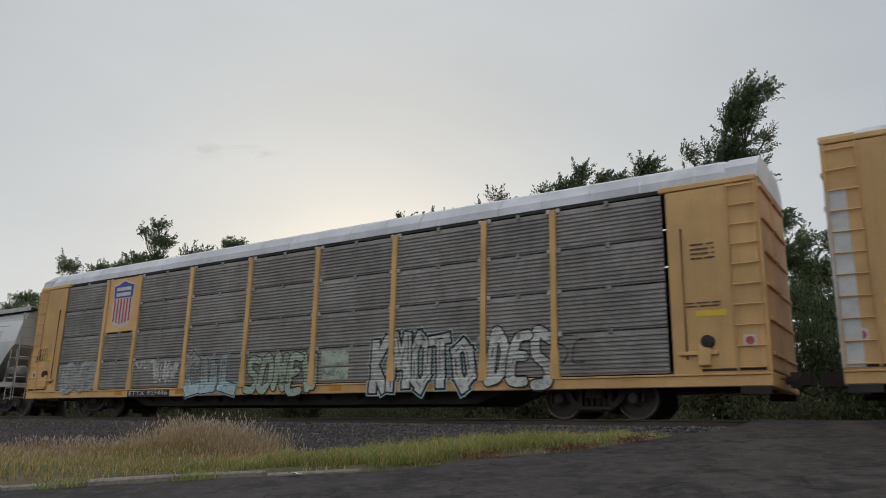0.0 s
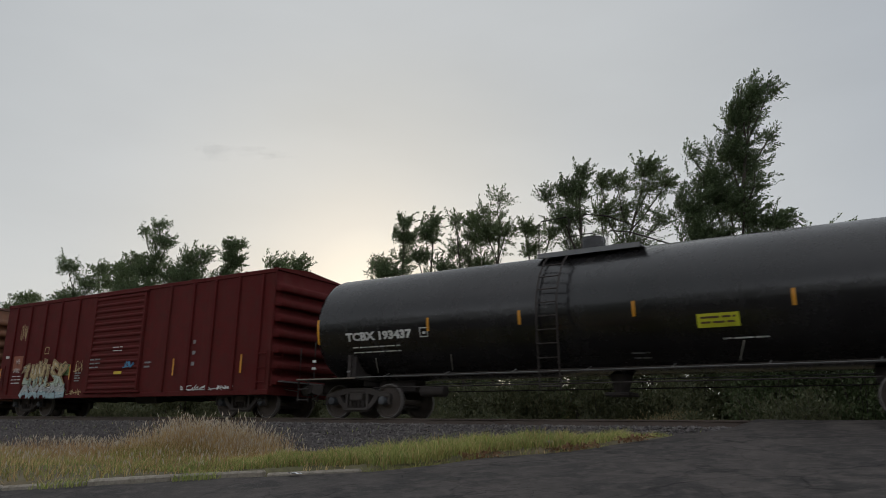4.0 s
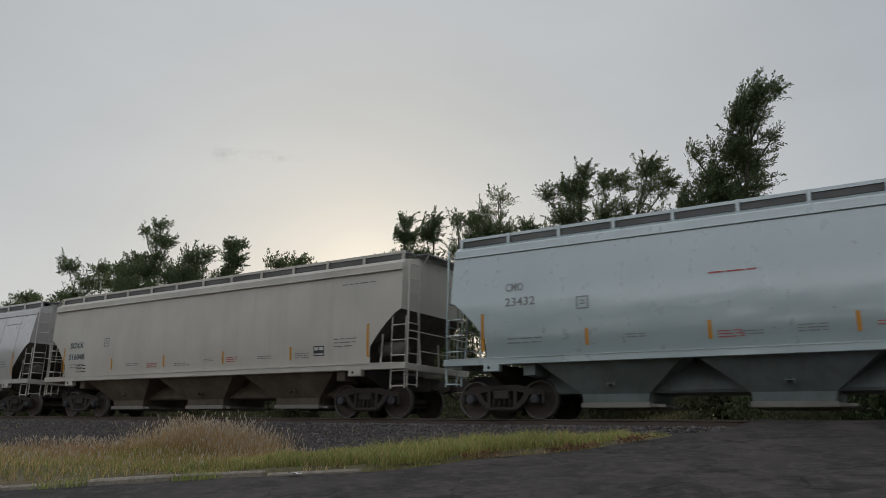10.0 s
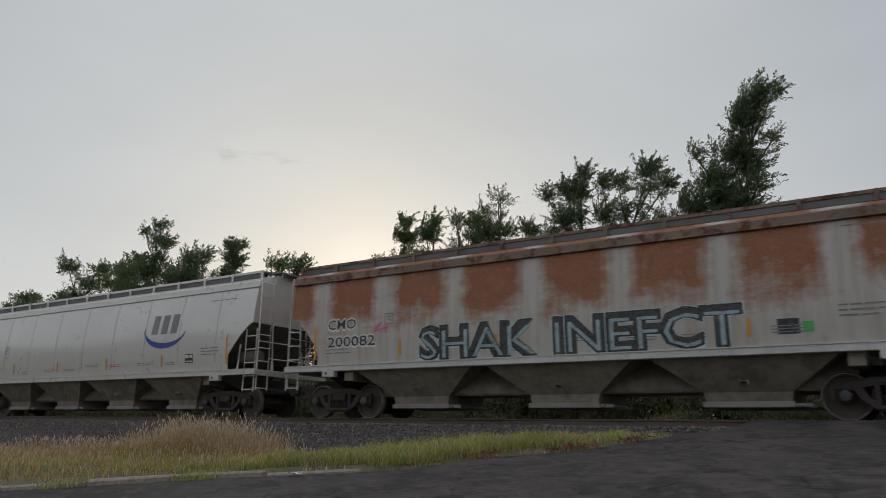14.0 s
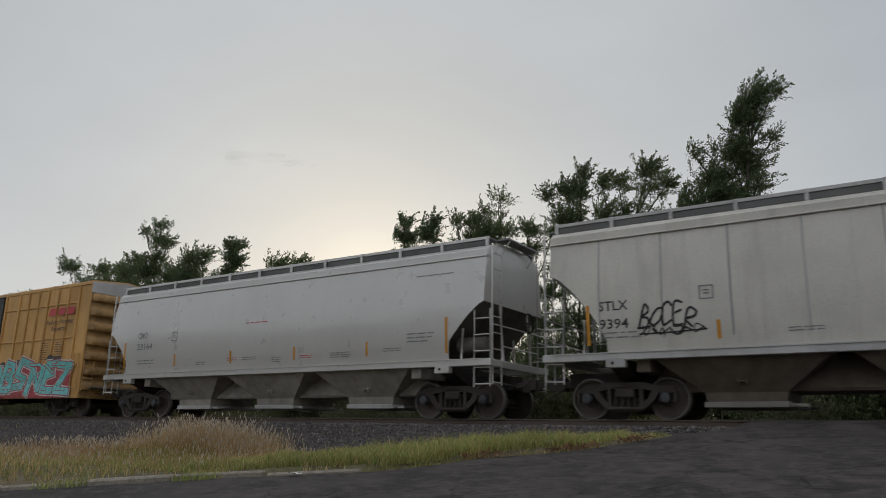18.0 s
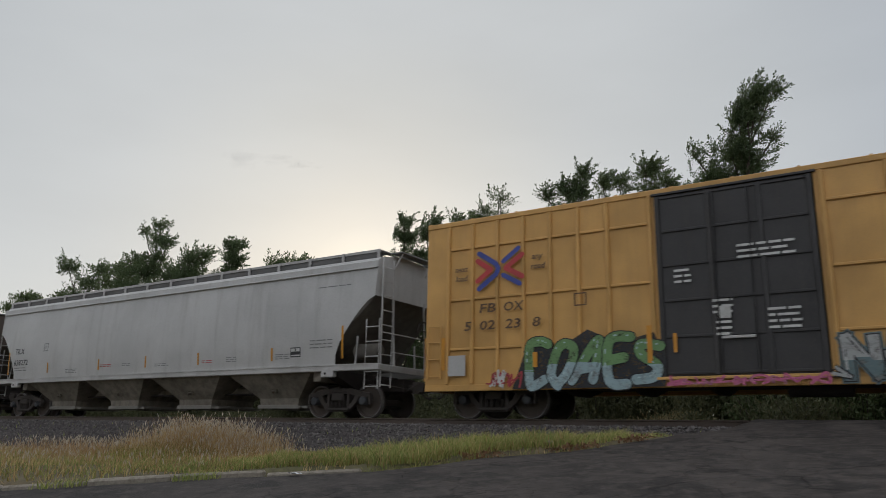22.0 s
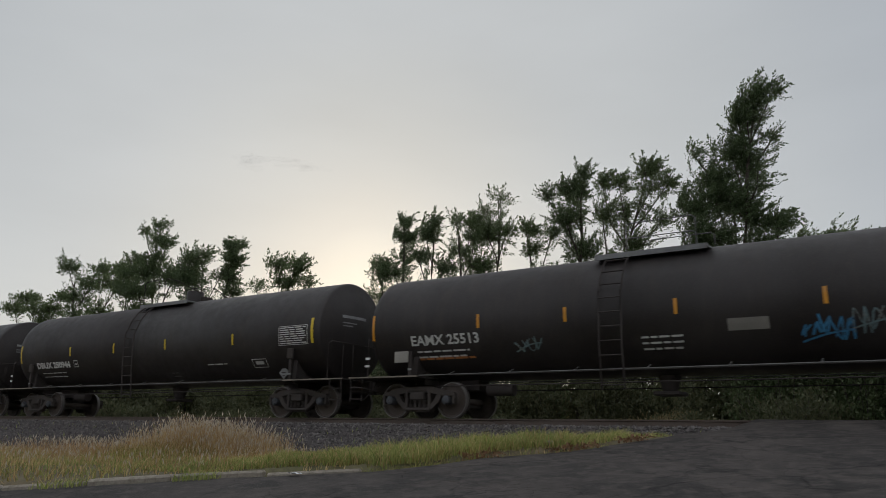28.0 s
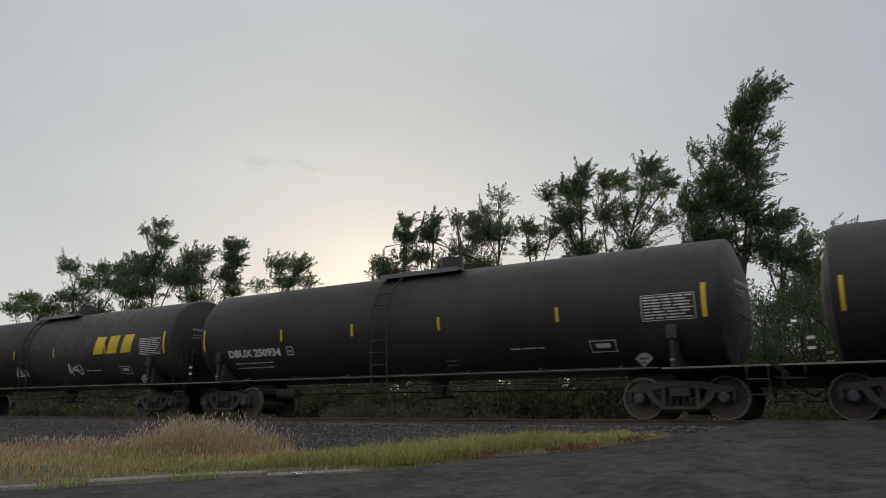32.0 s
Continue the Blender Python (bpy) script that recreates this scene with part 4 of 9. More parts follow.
def side_frame_geo():
    g = Geo()
    y0, y1 = 0.92, 1.06
    g.prism([(-1.16, 0.50), (-1.10, 0.66), (-0.85, 0.70), (-0.42, 0.80), (0.42, 0.80), (0.85, 0.70), (1.10, 0.66), (1.16, 0.50), (1.06, 0.58), (0.74, 0.58), (0.36, 0.655), (-0.36, 0.655), (-0.74, 0.58), (-1.06, 0.58)], y0, y1)
    g.prism([(-0.76, 0.60), (-0.66, 0.42), (-0.36, 0.17), (0.36, 0.17), (0.66, 0.42), (0.76, 0.60), (0.60, 0.60), (0.50, 0.44), (0.30, 0.28), (-0.30, 0.28), (-0.50, 0.44), (-0.60, 0.60)], y0 + 0.005, y1 - 0.005)
    for s in (-1, 1):
        g.box(s * 0.36 - 0.045, s * 0.36 + 0.045, y0 + 0.01, y1 + 0.01, 0.24, 0.70, 0.012)
        g.box(s * 0.889 - 0.15, s * 0.889 + 0.15, y0 - 0.02, y1 - 0.01, 0.545, 0.66, 0.02)
        g.box(s * 1.10 - 0.035, s * 1.10 + 0.035, y0, y1, 0.36, 0.62, 0.012)
    g.box(-0.42, 0.42, y0 - 0.05, y1 + 0.05, 0.20, 0.26, 0.012)
    g.box(-0.30, 0.30, y0 + 0.02, y1 + 0.015, 0.685, 0.74, 0.01)
    return g


def build_truck():
    """A two-axle freight truck: bolster, two cast side frames with coil springs, two wheelsets."""
    tk = new("truck", Geo().box(-0.22, 0.22, -1.12, 1.12, 0.46, 0.66, 0.03).lathe([(0.66, 0.24), (0.84, 0.22)], (0, 0, 0), "z", 18).box(-0.9, -0.78, -0.7, 0.7, 0.3, 0.4, 0.01).box(0.78, 0.9, -0.7, 0.7, 0.3, 0.4, 0.01).mesh("truck", "truck"))
    near = side_frame_geo()
    far = Geo()
    far.add([(x, -y, z) for x, y, z in near.v], near.f)
    part("side_frame", far, "truck", tk)
    part("side_frame", near, "truck", tk)
    coil = Geo()
    prof = []
    for i in range(19):
        prof.append((0.255 + i * 0.0115, 0.062 if i % 2 else 0.046))
    coil.lathe(prof, (0, 0, 0), "z", 10)
    cm = coil.mesh("spring", "truck", True, 60)
    for s in (-1, 1):
        for x in (-0.22, -0.075, 0.075, 0.22):
            part("spring", cm, "truck", tk, loc=(x, s * 1.03, 0))
    wm = wheel_geo()
    for x in (-0.889, 0.889):
        w = part("wheelset", wm, "wheel", tk, "steel wheelset with polished treads")
        w.matrix_parent_inverse = Matrix.Translation((x, 0, 0.457))
    return tk


TRUCK = build_truck()
TRUCK_FREE = [TRUCK]


def put_truck(car, x, lift=0.0):
    tk = TRUCK_FREE.pop() if TRUCK_FREE else copy_thing(TRUCK, Matrix.Identity(4))
    tk.parent = car
    tk.location = (x, 0, 0)
    for c in tk.children:
        if c.name.startswith("wheelset"):
            WHEELS.append(c)
    return tk


def coupler_mesh():
    g = Geo()
    g.box(-0.9, 0.0, -0.075, 0.075, 0.76, 0.92, 0.02)
    g.prismx([(-0.13, 0.68), (0.13, 0.68), (0.15, 0.84), (0.13, 1.0), (-0.13, 1.0), (-0.15, 0.84)], -0.02, 0.20)
    g.prism([(0.16, 0.70), (0.40, 0.72), (0.44, 0.80), (0.44, 0.90), (0.40, 0.98), (0.16, 0.99)], -0.02, 0.12)
    g.prism([(0.16, 0.72), (0.34, 0.74), (0.36, 0.95), (0.16, 0.97)], -0.14, -0.06)
    g.tube([(-0.1, 0.2, 0.80), (0.15, 0.22, 0.62), (0.35, 0.16, 0.52), (0.48, 0.05, 0.60)], 0.022, 6)
    g.tube([(-0.25, -0.9, 0.86), (0.10, -0.5, 0.78), (0.22, -0.1, 0.98)], 0.014, 5)
    return g.mesh("coupler", "truck")


COUPLER = coupler_mesh()


def put_couplers(car, H):
    for s in (-1, 1):
        ob = part("coupler", COUPLER, "truck", car)
        ob.matrix_basis = Matrix.Translation((s * (H + 0.12), 0, 0)) @ (pose(0, 0, 0) if s > 0 else pose(0, 0, 0, 0, 0, 180))


def ladder(car, x0, x1, y, z0, z1, mat, step=0.40, r=0.017, across=False, name="ladder"):
    """Two stiles and their rungs, along x, or along y where across is set (then x0, x1 are y and y is x)."""
    g = Geo()
    P = (lambda a, z: (y, a, z)) if across else (lambda a, z: (a, y, z))
    for a in (x0, x1):
        g.tube([P(a, z0), P(a, z1)], r * 1.25, 6)
    z = z0 + 0.06
    while z < z1:
        g.tube([P(x0, z), P(x1, z)], r, 6)
        z += step
    return part(name, g, mat, car)


def reflectors(car, xs, z0, z1, side, mat="reflector", w=0.075, first=None):
    for i, x in enumerate(xs):
        a, b = (z0, z1) if not (first and i in (0, len(xs) - 1)) else first
        decal(car, [rect(x - w / 2, x + w / 2, a, b)], mat, side, "reflector", "", 0.012)


def begin_car(name, label, category, uL, uR, group):
    car = thing(name, label, category, group)
    CARS.append((car, (uL + uR) / 2))
    return car, (uR - uL) / 2
# ---- covered hopper cars ----
def hopper(label, uL, uR, body, sill="white_metal", bay="bay", gate="gate", bays=3, eave=4.2, wide=1.60, tuck=0.15, flat=False,
           cut="round", seams=0, rib=None, roof="rack", rails=None, trucks=None, sill_z=(1.24, 1.41), seam_mat=None, end_mat=None, panels=None, hood=True):
    car, H = begin_car("covered_hopper", label, "hopper car", uL, uR, "cars of the freight train")
    rails = rails or sill
    z0, z1 = sill_z
    # half width at height z
    zs = [z0 + 0.03, z1 + 0.25, z1 + 0.6, 2.3, 2.75, 3.15, 3.55, eave - 0.3, eave]

    def side(z):
        if flat:
            return wide - 0.08
        t = (z - 2.45) / (eave - 2.45) if z > 2.45 else (2.45 - z) / (2.45 - z0)
        return wide - (tuck if z > 2.45 else 0.09) * t * t

    top = {"round": 2.82, "deep": 3.25}.get(cut, 2.95)

    def reach(z):
        if z >= top:
            return H - 0.20
        t = (top - z) / (top - z1)
        if cut == "round":
            return H - 0.20 - 1.02 * min(1.0, 1.45 * t) ** 0.75
        if cut == "deep":
            return H - 0.20 - 1.35 * min(1.0, 1.25 * t) ** 0.7
        return H - 0.20 - 1.25 * min(1, t * 1.15)

    def deep(z):
        return H - 0.20 if z >= top else H - 0.20 - 2.0 * (top - z) / (top - z1) - 0.02

    rows_z = sorted(set([round(z, 3) for z in zs] + [top, top - 0.15, top - 0.35, top - 0.55, top - 0.75, top - 0.95]))
    rows_z = [z for z in rows_z if z0 < z <= eave]
    prof = [(-side(z), z) for z in rows_z]
    roofp = [(-side(eave) + 0.10, eave + 0.10), (-0.75, eave + 0.24), (0, eave + 0.28), (0.75, eave + 0.24), (side(eave) - 0.10, eave + 0.10)]
    prof = prof + roofp + [(-y, z) for y, z in reversed(prof)]
    nx = 25
    g = Geo()
    g.grid([[(reach(min(z, eave)) * (-1 + 2 * i / (nx - 1)), y, z) for i in range(nx)] for y, z in prof])
    for s in (-1, 1):
        rows = []
        for z in rows_z:
            w, i = side(z), side(z) - 0.05
            rows.append([(s * reach(z), -w, z), (s * deep(z), -i, z), (s * deep(z), 0, z), (s * deep(z), i, z), (s * reach(z), w, z)])
        rows.append([(s * (H - 0.20), y, z) for y, z in roofp])
        split = rows_z.index(top)
        g.grid(rows[split:])
        part("end_slope_sheet", Geo().grid(rows[:split + 1]), end_mat or "end_soot", car, "sloping end sheet of the hopper")
    part("hopper_body", g, body, car, smooth=True, angle=32)
    # top chord lip, welded seams or outside ribs
    for s in (-1, 1):
        w = side(eave)
        part("top_chord", Geo().box(-H + 0.18, H - 0.18, s * w - 0.05, s * w + 0.05, eave - 0.21, eave + 0.01, 0.03).box(-H + 0.2, H - 0.2, s * w - 0.085, s * w + 0.085, eave - 0.22, eave - 0.185, 0.008), body if body != "rusty" else "greyrust", car)
        part("side_sill", Geo().box(-H, H, s * 1.50 - 0.09, s * 1.50 + 0.09, z0, z1, 0.012).box(-H + 0.2, H - 0.2, s * 1.5 - 0.11, s * 1.5 + 0.11, z1 - 0.02, z1 + 0.006), sill, car)
    if seams:
        for k in range(1, seams):
            x = -H + 2 * H * k / seams
            if abs(x) < H - 1.2:
                g = Geo()
                w = 0.022
                zz = [z for z in rows_z if z > z1 - 0.05]
                g.grid([[(x - w, -side(z) - 0.001, z), (x, -side(z) - 0.009, z), (x + w, -side(z) - 0.001, z)] for z in zz])
                part("weld_seam", g, seam_mat or "seam_dark", car)
    if rib:
        n, depth, rmat = rib
        for s in (-1, 1):
            for k in range(n):
                x = (-H + 0.62) + (2 * H - 1.24) * k / (n - 1)
                lo = z1 if abs(x) < H - 1.4 else max(z1, top - (H - 0.2 - abs(x)) / 1.25 * (top - z1) / 1.15)
                g = Geo()
                g.box(x - 0.05, x + 0.05, *(sorted((s * (side(2.5) - 0.01), s * (side(2.5) + depth)))), lo, eave - 0.08, 0.012)
                part("rib", g, rmat, car)
        if panels:
            pitch = (2 * H - 1.24) / (n - 1)
            for k in range(n - 1):
                a = -H + 0.62 + pitch * k
                if abs(a + pitch / 2) < H - 1.5:
                    w = side(2.5)
                    part("side_sheet", Geo().box(a + 0.055, a + pitch - 0.055, -w - 0.012, -w + 0.02, z1 + 0.01, eave - 0.21, 0.004), panels[k % len(panels)], car)
    # hopper bays with their discharge gates
    span = 2 * (H - 2.35)
    for k in range(bays):
        c = -span / 2 + span * (k + 0.5) / bays
        h = span / bays / 2
        g = Geo()
        # slope sheets: full width above, narrow below
        A = [(c - h + 0.02, z0 + 0.04), (c + h - 0.02, z0 + 0.04)]
        ring = []
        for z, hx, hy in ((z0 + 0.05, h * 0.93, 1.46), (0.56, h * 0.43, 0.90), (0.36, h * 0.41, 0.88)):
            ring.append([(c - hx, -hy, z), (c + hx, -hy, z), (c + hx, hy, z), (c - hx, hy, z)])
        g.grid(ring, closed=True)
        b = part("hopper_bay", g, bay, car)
        q = h * 0.44
        gg = Geo().box(c - q, c + q, -0.95, 0.95, 0.25, 0.37, 0.015)
        gg.box(c + q, c + q + 0.32, -0.90, -0.84, 0.27, 0.33).box(c + q, c + q + 0.32, 0.84, 0.90, 0.27, 0.33)
        gg.tube([(c + q + 0.10, -1.0, 0.30), (c + q + 0.10, 1.0, 0.30)], 0.025, 8)
        part("discharge_gate", gg, gate, b)
        part("vibrator_bracket", Geo().box(c - 0.11, c + 0.11, -1.15, -1.06, 0.76, 0.79, 0.008).box(c - 0.10, c - 0.07, -1.16, -1.04, 0.70, 0.82, 0.008).box(c + 0.07, c + 0.10, -1.16, -1.04, 0.70, 0.82, 0.008), bay, b)
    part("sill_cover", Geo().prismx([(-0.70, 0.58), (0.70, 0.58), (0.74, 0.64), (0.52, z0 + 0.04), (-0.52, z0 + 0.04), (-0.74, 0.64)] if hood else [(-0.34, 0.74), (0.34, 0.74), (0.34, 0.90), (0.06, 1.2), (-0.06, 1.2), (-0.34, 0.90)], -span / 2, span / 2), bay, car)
    # centre sill and end slope undersides
    part("centre_sill", Geo().box(-H + 0.1, H - 0.1, -0.28, 0.28, 0.72, 1.08, 0.02), "steel_dark", car)
    for s in (-1, 1):
        g = Geo()
        x0, x1 = sorted((s * (H - 2.45), s * (H - 2.15)))
        g.box(x0, x1, -1.42, 1.42, 0.98, z0 + 0.03, 0.01)
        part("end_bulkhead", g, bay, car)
        # end sill, bolster plate, crossover platform
        a, b = sorted((s * (H - 0.02), s * (H - 0.16)))
        part("end_sill", Geo().box(a, b, -1.50, 1.50, z0 - 0.02, z1 - 0.01, 0.012), sill, car)
        a, b = sorted((s * (H - 0.03), s * (H - 0.55)))
        part("crossover_platform", Geo().box(a, b, -1.3, 1.3, z1 - 0.06, z1 - 0.03), "grate", car)
        t = H - 1.75 if trucks is None else trucks
        a, b = sorted((s * (t - 0.5), s * (t + 0.5)))
        part("body_bolster", Geo().prismx([(-1.5, z0 + 0.02), (1.5, z0 + 0.02), (1.5, z0 - 0.08), (0.5, 0.80), (-0.5, 0.80), (-1.5, z0 - 0.08)], a + 0.3, b - 0.3), "steel_dark", car)
        for q in (-1, 1):
            a, b = sorted((s * (t - 0.22), s * (t + 0.22)))
            g = Geo().box(a, b, q * 1.51 - 0.085, q * 1.51 + 0.085, z0 - 0.16, z0 + 0.05, 0.015)
            part("jacking_pad", g, sill, car)
            # dark disc on the pad, standing in for the darkness of the hole
            part("jack_hole", Geo().lathe([(0, 0.035), (0.012, 0.035)], ((a + b) / 2 - 0.06, q * 1.596 - (0.012 if q < 0 else 0), z0 - 0.06), "y", 12), "steel_dark", car)
            # side ladder, corner post, end ladder
            xa, xb = sorted((s * (H - 0.05), s * (H - 0.50)))
            ladder(car, xa, xb, q * 1.53, z0 - 0.50, 2.62, rails)
            part("corner_post", Geo().box(*sorted((s * (H - 0.01), s * (H - 0.05))), q * 1.47 - 0.02, q * 1.47 + 0.02, z1, eave + 0.02, 0.006), rails, car)
            ladder(car, *(sorted((q * 1.45, q * 1.0))), s * (H - 0.03), z0 - 0.45, eave + 0.05, rails, across=True)
            part("slope_post", Geo().tube([(s * (H - 0.12), q * 0.75, z1), (s * (H - 0.22), q * 0.75, top + 0.1)], 0.045, 6), rails, car)
            part("slope_brace", Geo().tube([(s * (H - 0.95), q * 1.40, z1), (s * (H - 0.95), q * 1.34, 2.2)], 0.035, 6), body, car)
        part("end_handrail", Geo().tube([(s * (H - 0.02), -1.45, 2.25), (s * (H - 0.02), 1.45, 2.25)], 0.016, 6).tube([(s * (H - 0.02), -1.0, 1.75), (s * (H - 0.02), 1.0, 1.75)], 0.016, 6), rails, car)
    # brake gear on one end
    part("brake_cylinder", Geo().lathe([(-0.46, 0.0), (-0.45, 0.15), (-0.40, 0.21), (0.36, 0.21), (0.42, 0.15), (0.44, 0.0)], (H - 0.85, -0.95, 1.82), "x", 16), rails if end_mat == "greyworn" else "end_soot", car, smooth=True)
    part("brake_wheel", Geo().lathe([(-0.02, 0.26), (0.02, 0.28), (0.02, 0.24), (-0.02, 0.26)], (H - 0.02, 0.45, 2.5), "x", 20, caps=False).tube([(H - 0.02, 0.20, 2.5), (H - 0.02, 0.70, 2.5)], 0.015, 5).tube([(H - 0.02, 0.45, 2.25), (H - 0.02, 0.45, 2.75)], 0.015, 5), "steel_dark", car)
    # roof hatches and running boards
    rz = eave + 0.30
    if roof == "rack":
        part("hatch_trough", Geo().box(-H + 0.9, H - 0.9, -0.34, 0.34, rz - 0.06, rz + 0.08, 0.03), "grate", car)
        for s in (-1, 1):
            bw = side(eave) - 0.16
            part("running_board", Geo().box(-H + 0.25, H - 0.25, *sorted((s * (bw - 0.50), s * bw)), rz + 0.0, rz + 0.035), "grate", car)
            part("hatch_coaming", Geo().box(-H + 0.5, H - 0.5, *sorted((s * (bw - 0.42), s * (bw - 0.34))), eave + 0.05, rz + 0.02, 0.01), "grate", car)
            part("walkway_plate", Geo().box(-H + 0.27, H - 0.27, *sorted((s * (bw - 0.03), s * (bw - 0.004))), rz - 0.17, rz - 0.024), "walk_plate", car)
            part("board_edge", Geo().box(-H + 0.25, H - 0.25, *sorted((s * bw, s * (bw + 0.02))), rz - 0.02, rz + 0.055), rails if body != "rusty" else "greyrust", car)
            n = int(2 * H / 1.32)
            me = Geo().box(-0.04, 0.04, -0.025, 0.025, -0.36, 0.05, 0.008).mesh("board_post", rails if body != "rusty" else "greyrust")
            for k in range(n + 1):
                part("board_post", me, rails, car, loc=(-H + 0.3 + (2 * H - 0.6) * k / n, s * (bw + 0.045), rz))
            bm = Geo().tube([(0, s * bw, rz), (0, s * (bw - 0.9), rz - 0.05)], 0.02, 5).mesh("board_bracket", "grate")
            for k in range(n + 1):
                part("board_bracket", bm, "grate", car, loc=(-H + 0.3 + (2 * H - 0.6) * k / n, 0, 0))
        for s in (-1, 1):
            a, b = sorted((s * (H - 0.25), s * (H + 0.12)))
            part("end_running_board", Geo().box(a, b, -0.85, 0.85, rz, rz + 0.04), "grate", car)
            for q in (-1, 1):
                part("board_strut", Geo().tube([(s * (H + 0.08), q * 0.75, rz), (s * (H - 0.2), q * 0.75, rz - 0.42)], 0.018, 5), rails, car)
    else:
        part("hatch_trough", Geo().box(-H + 0.5, H - 0.5, -0.45, 0.45, eave + 0.20, eave + 0.36, 0.03), body, car)
        for s in (-1, 1):
            part("running_board", Geo().box(-H + 0.1, H - 0.1, *sorted((s * 0.75, s * 1.15)), eave + 0.20, eave + 0.245), "grate", car)
            if roof == "walk":
                part("walk_edge", Geo().box(-H + 0.1, H + 0.1, *sorted((s * 1.30, s * 1.325)), eave + 0.13, eave + 0.31, 0.006).box(-H + 0.1, H + 0.1, *sorted((s * 0.8, s * 1.30)), eave + 0.27, eave + 0.30), sill, car, "pale sheet edge of the roof walk")
            me = Geo().box(-0.03, 0.03, -0.03, 0.03, -0.15, 0.0).mesh("board_post", "grate")
            n = int(2 * H / 2.0)
            for k in range(n + 1):
                part("board_post", me, "grate", car, loc=(-H + 0.2 + (2 * H - 0.4) * k / n, s * 1.1, eave + 0.22))
    part("train_line", Geo().tube([(-H + 1.5, -0.55, 0.72), (H - 1.5, -0.55, 0.72)], 0.03, 6), "steel_dark", car)
    t = H - 1.75 if trucks is None else trucks
    put_truck(car, -t)
    put_truck(car, t)
    put_couplers(car, H)
    return car, H, side


def hopper_marks(car, H, side, name1="", name2="", ink="ink", z=2.4, drop=0.42, hh=0.21, x0=1.5, refl="reflector", red=True, panel=True, clear=3.6, tall=(1.58, 2.48)):
    """Reporting marks at one end, fine print, reflectors along the sill, a data panel at the other end."""
    for txt, zz in ((name1, z), (name2, z - drop)):
        if txt:
            lettering(car, txt, -H + x0, zz, hh, ink, side, width=len(txt) * hh * 0.80, bold=0.004, name="reporting_mark")
    bars(car, -H + x0 + 0.05, 1.82, 0.9, 2, "ink_grey", side, 0.10, 0.03)
    c = -H + clear
    decal(car, [rect(c, c + 0.03, 2.42, 2.72), rect(c + 0.27, c + 0.30, 2.42, 2.72), rect(c + 0.03, c + 0.27, 2.42, 2.45), rect(c + 0.03, c + 0.27, 2.69, 2.72), rect(c + 0.09, c + 0.21, 2.53, 2.56), rect(c + 0.09, c + 0.21, 2.60, 2.63)], "ink_grey", side, "clearance_mark")
    inner = [k * H for k in ((-0.512, -0.171, 0.171, 0.512) if H < 9.5 else (-0.60, -0.27, 0.0, 0.27, 0.60))]
    reflectors(car, [-H + 1.14] + inner + [H - 1.28], 1.60, 1.98, side, refl, first=tall)
    rr = random.Random(int(H * 100))
    for k in range(7):
        x = -H + 4.2 + (2 * H - 7.6) * (k + 0.5) / 7 + rr.uniform(-0.2, 0.2)
        if min(abs(x + 0.3 - i) for i in inner) < 0.42:
            x += 0.55
        bars(car, x, rr.uniform(1.66, 1.78), rr.uniform(0.4, 0.8), rr.randint(2, 3), "ink_red" if red and k % 3 == 1 else "ink_grey", side, 0.06, 0.022, k)
    if panel:
        decal(car, [rect(H - 3.25, H - 2.85, 1.68, 1.96)], "ink", side, "data_panel")
        decal(car, [rect(H - 3.22, H - 3.07, 1.84, 1.93), rect(H - 3.03, H - 2.88, 1.84, 1.93), rect(H - 3.22, H - 2.88, 1.71, 1.75)], "ink_white", side, "data_panel_print", "", 0.012)
    bars(car, H - 2.5, 2.1, 0.85, 3, "ink_grey", side, 0.10, 0.03, 3)
    bars(car, H - 2.3, 3.62, 1.2, 1, "ink_grey", side, 0.1, 0.03, 9)
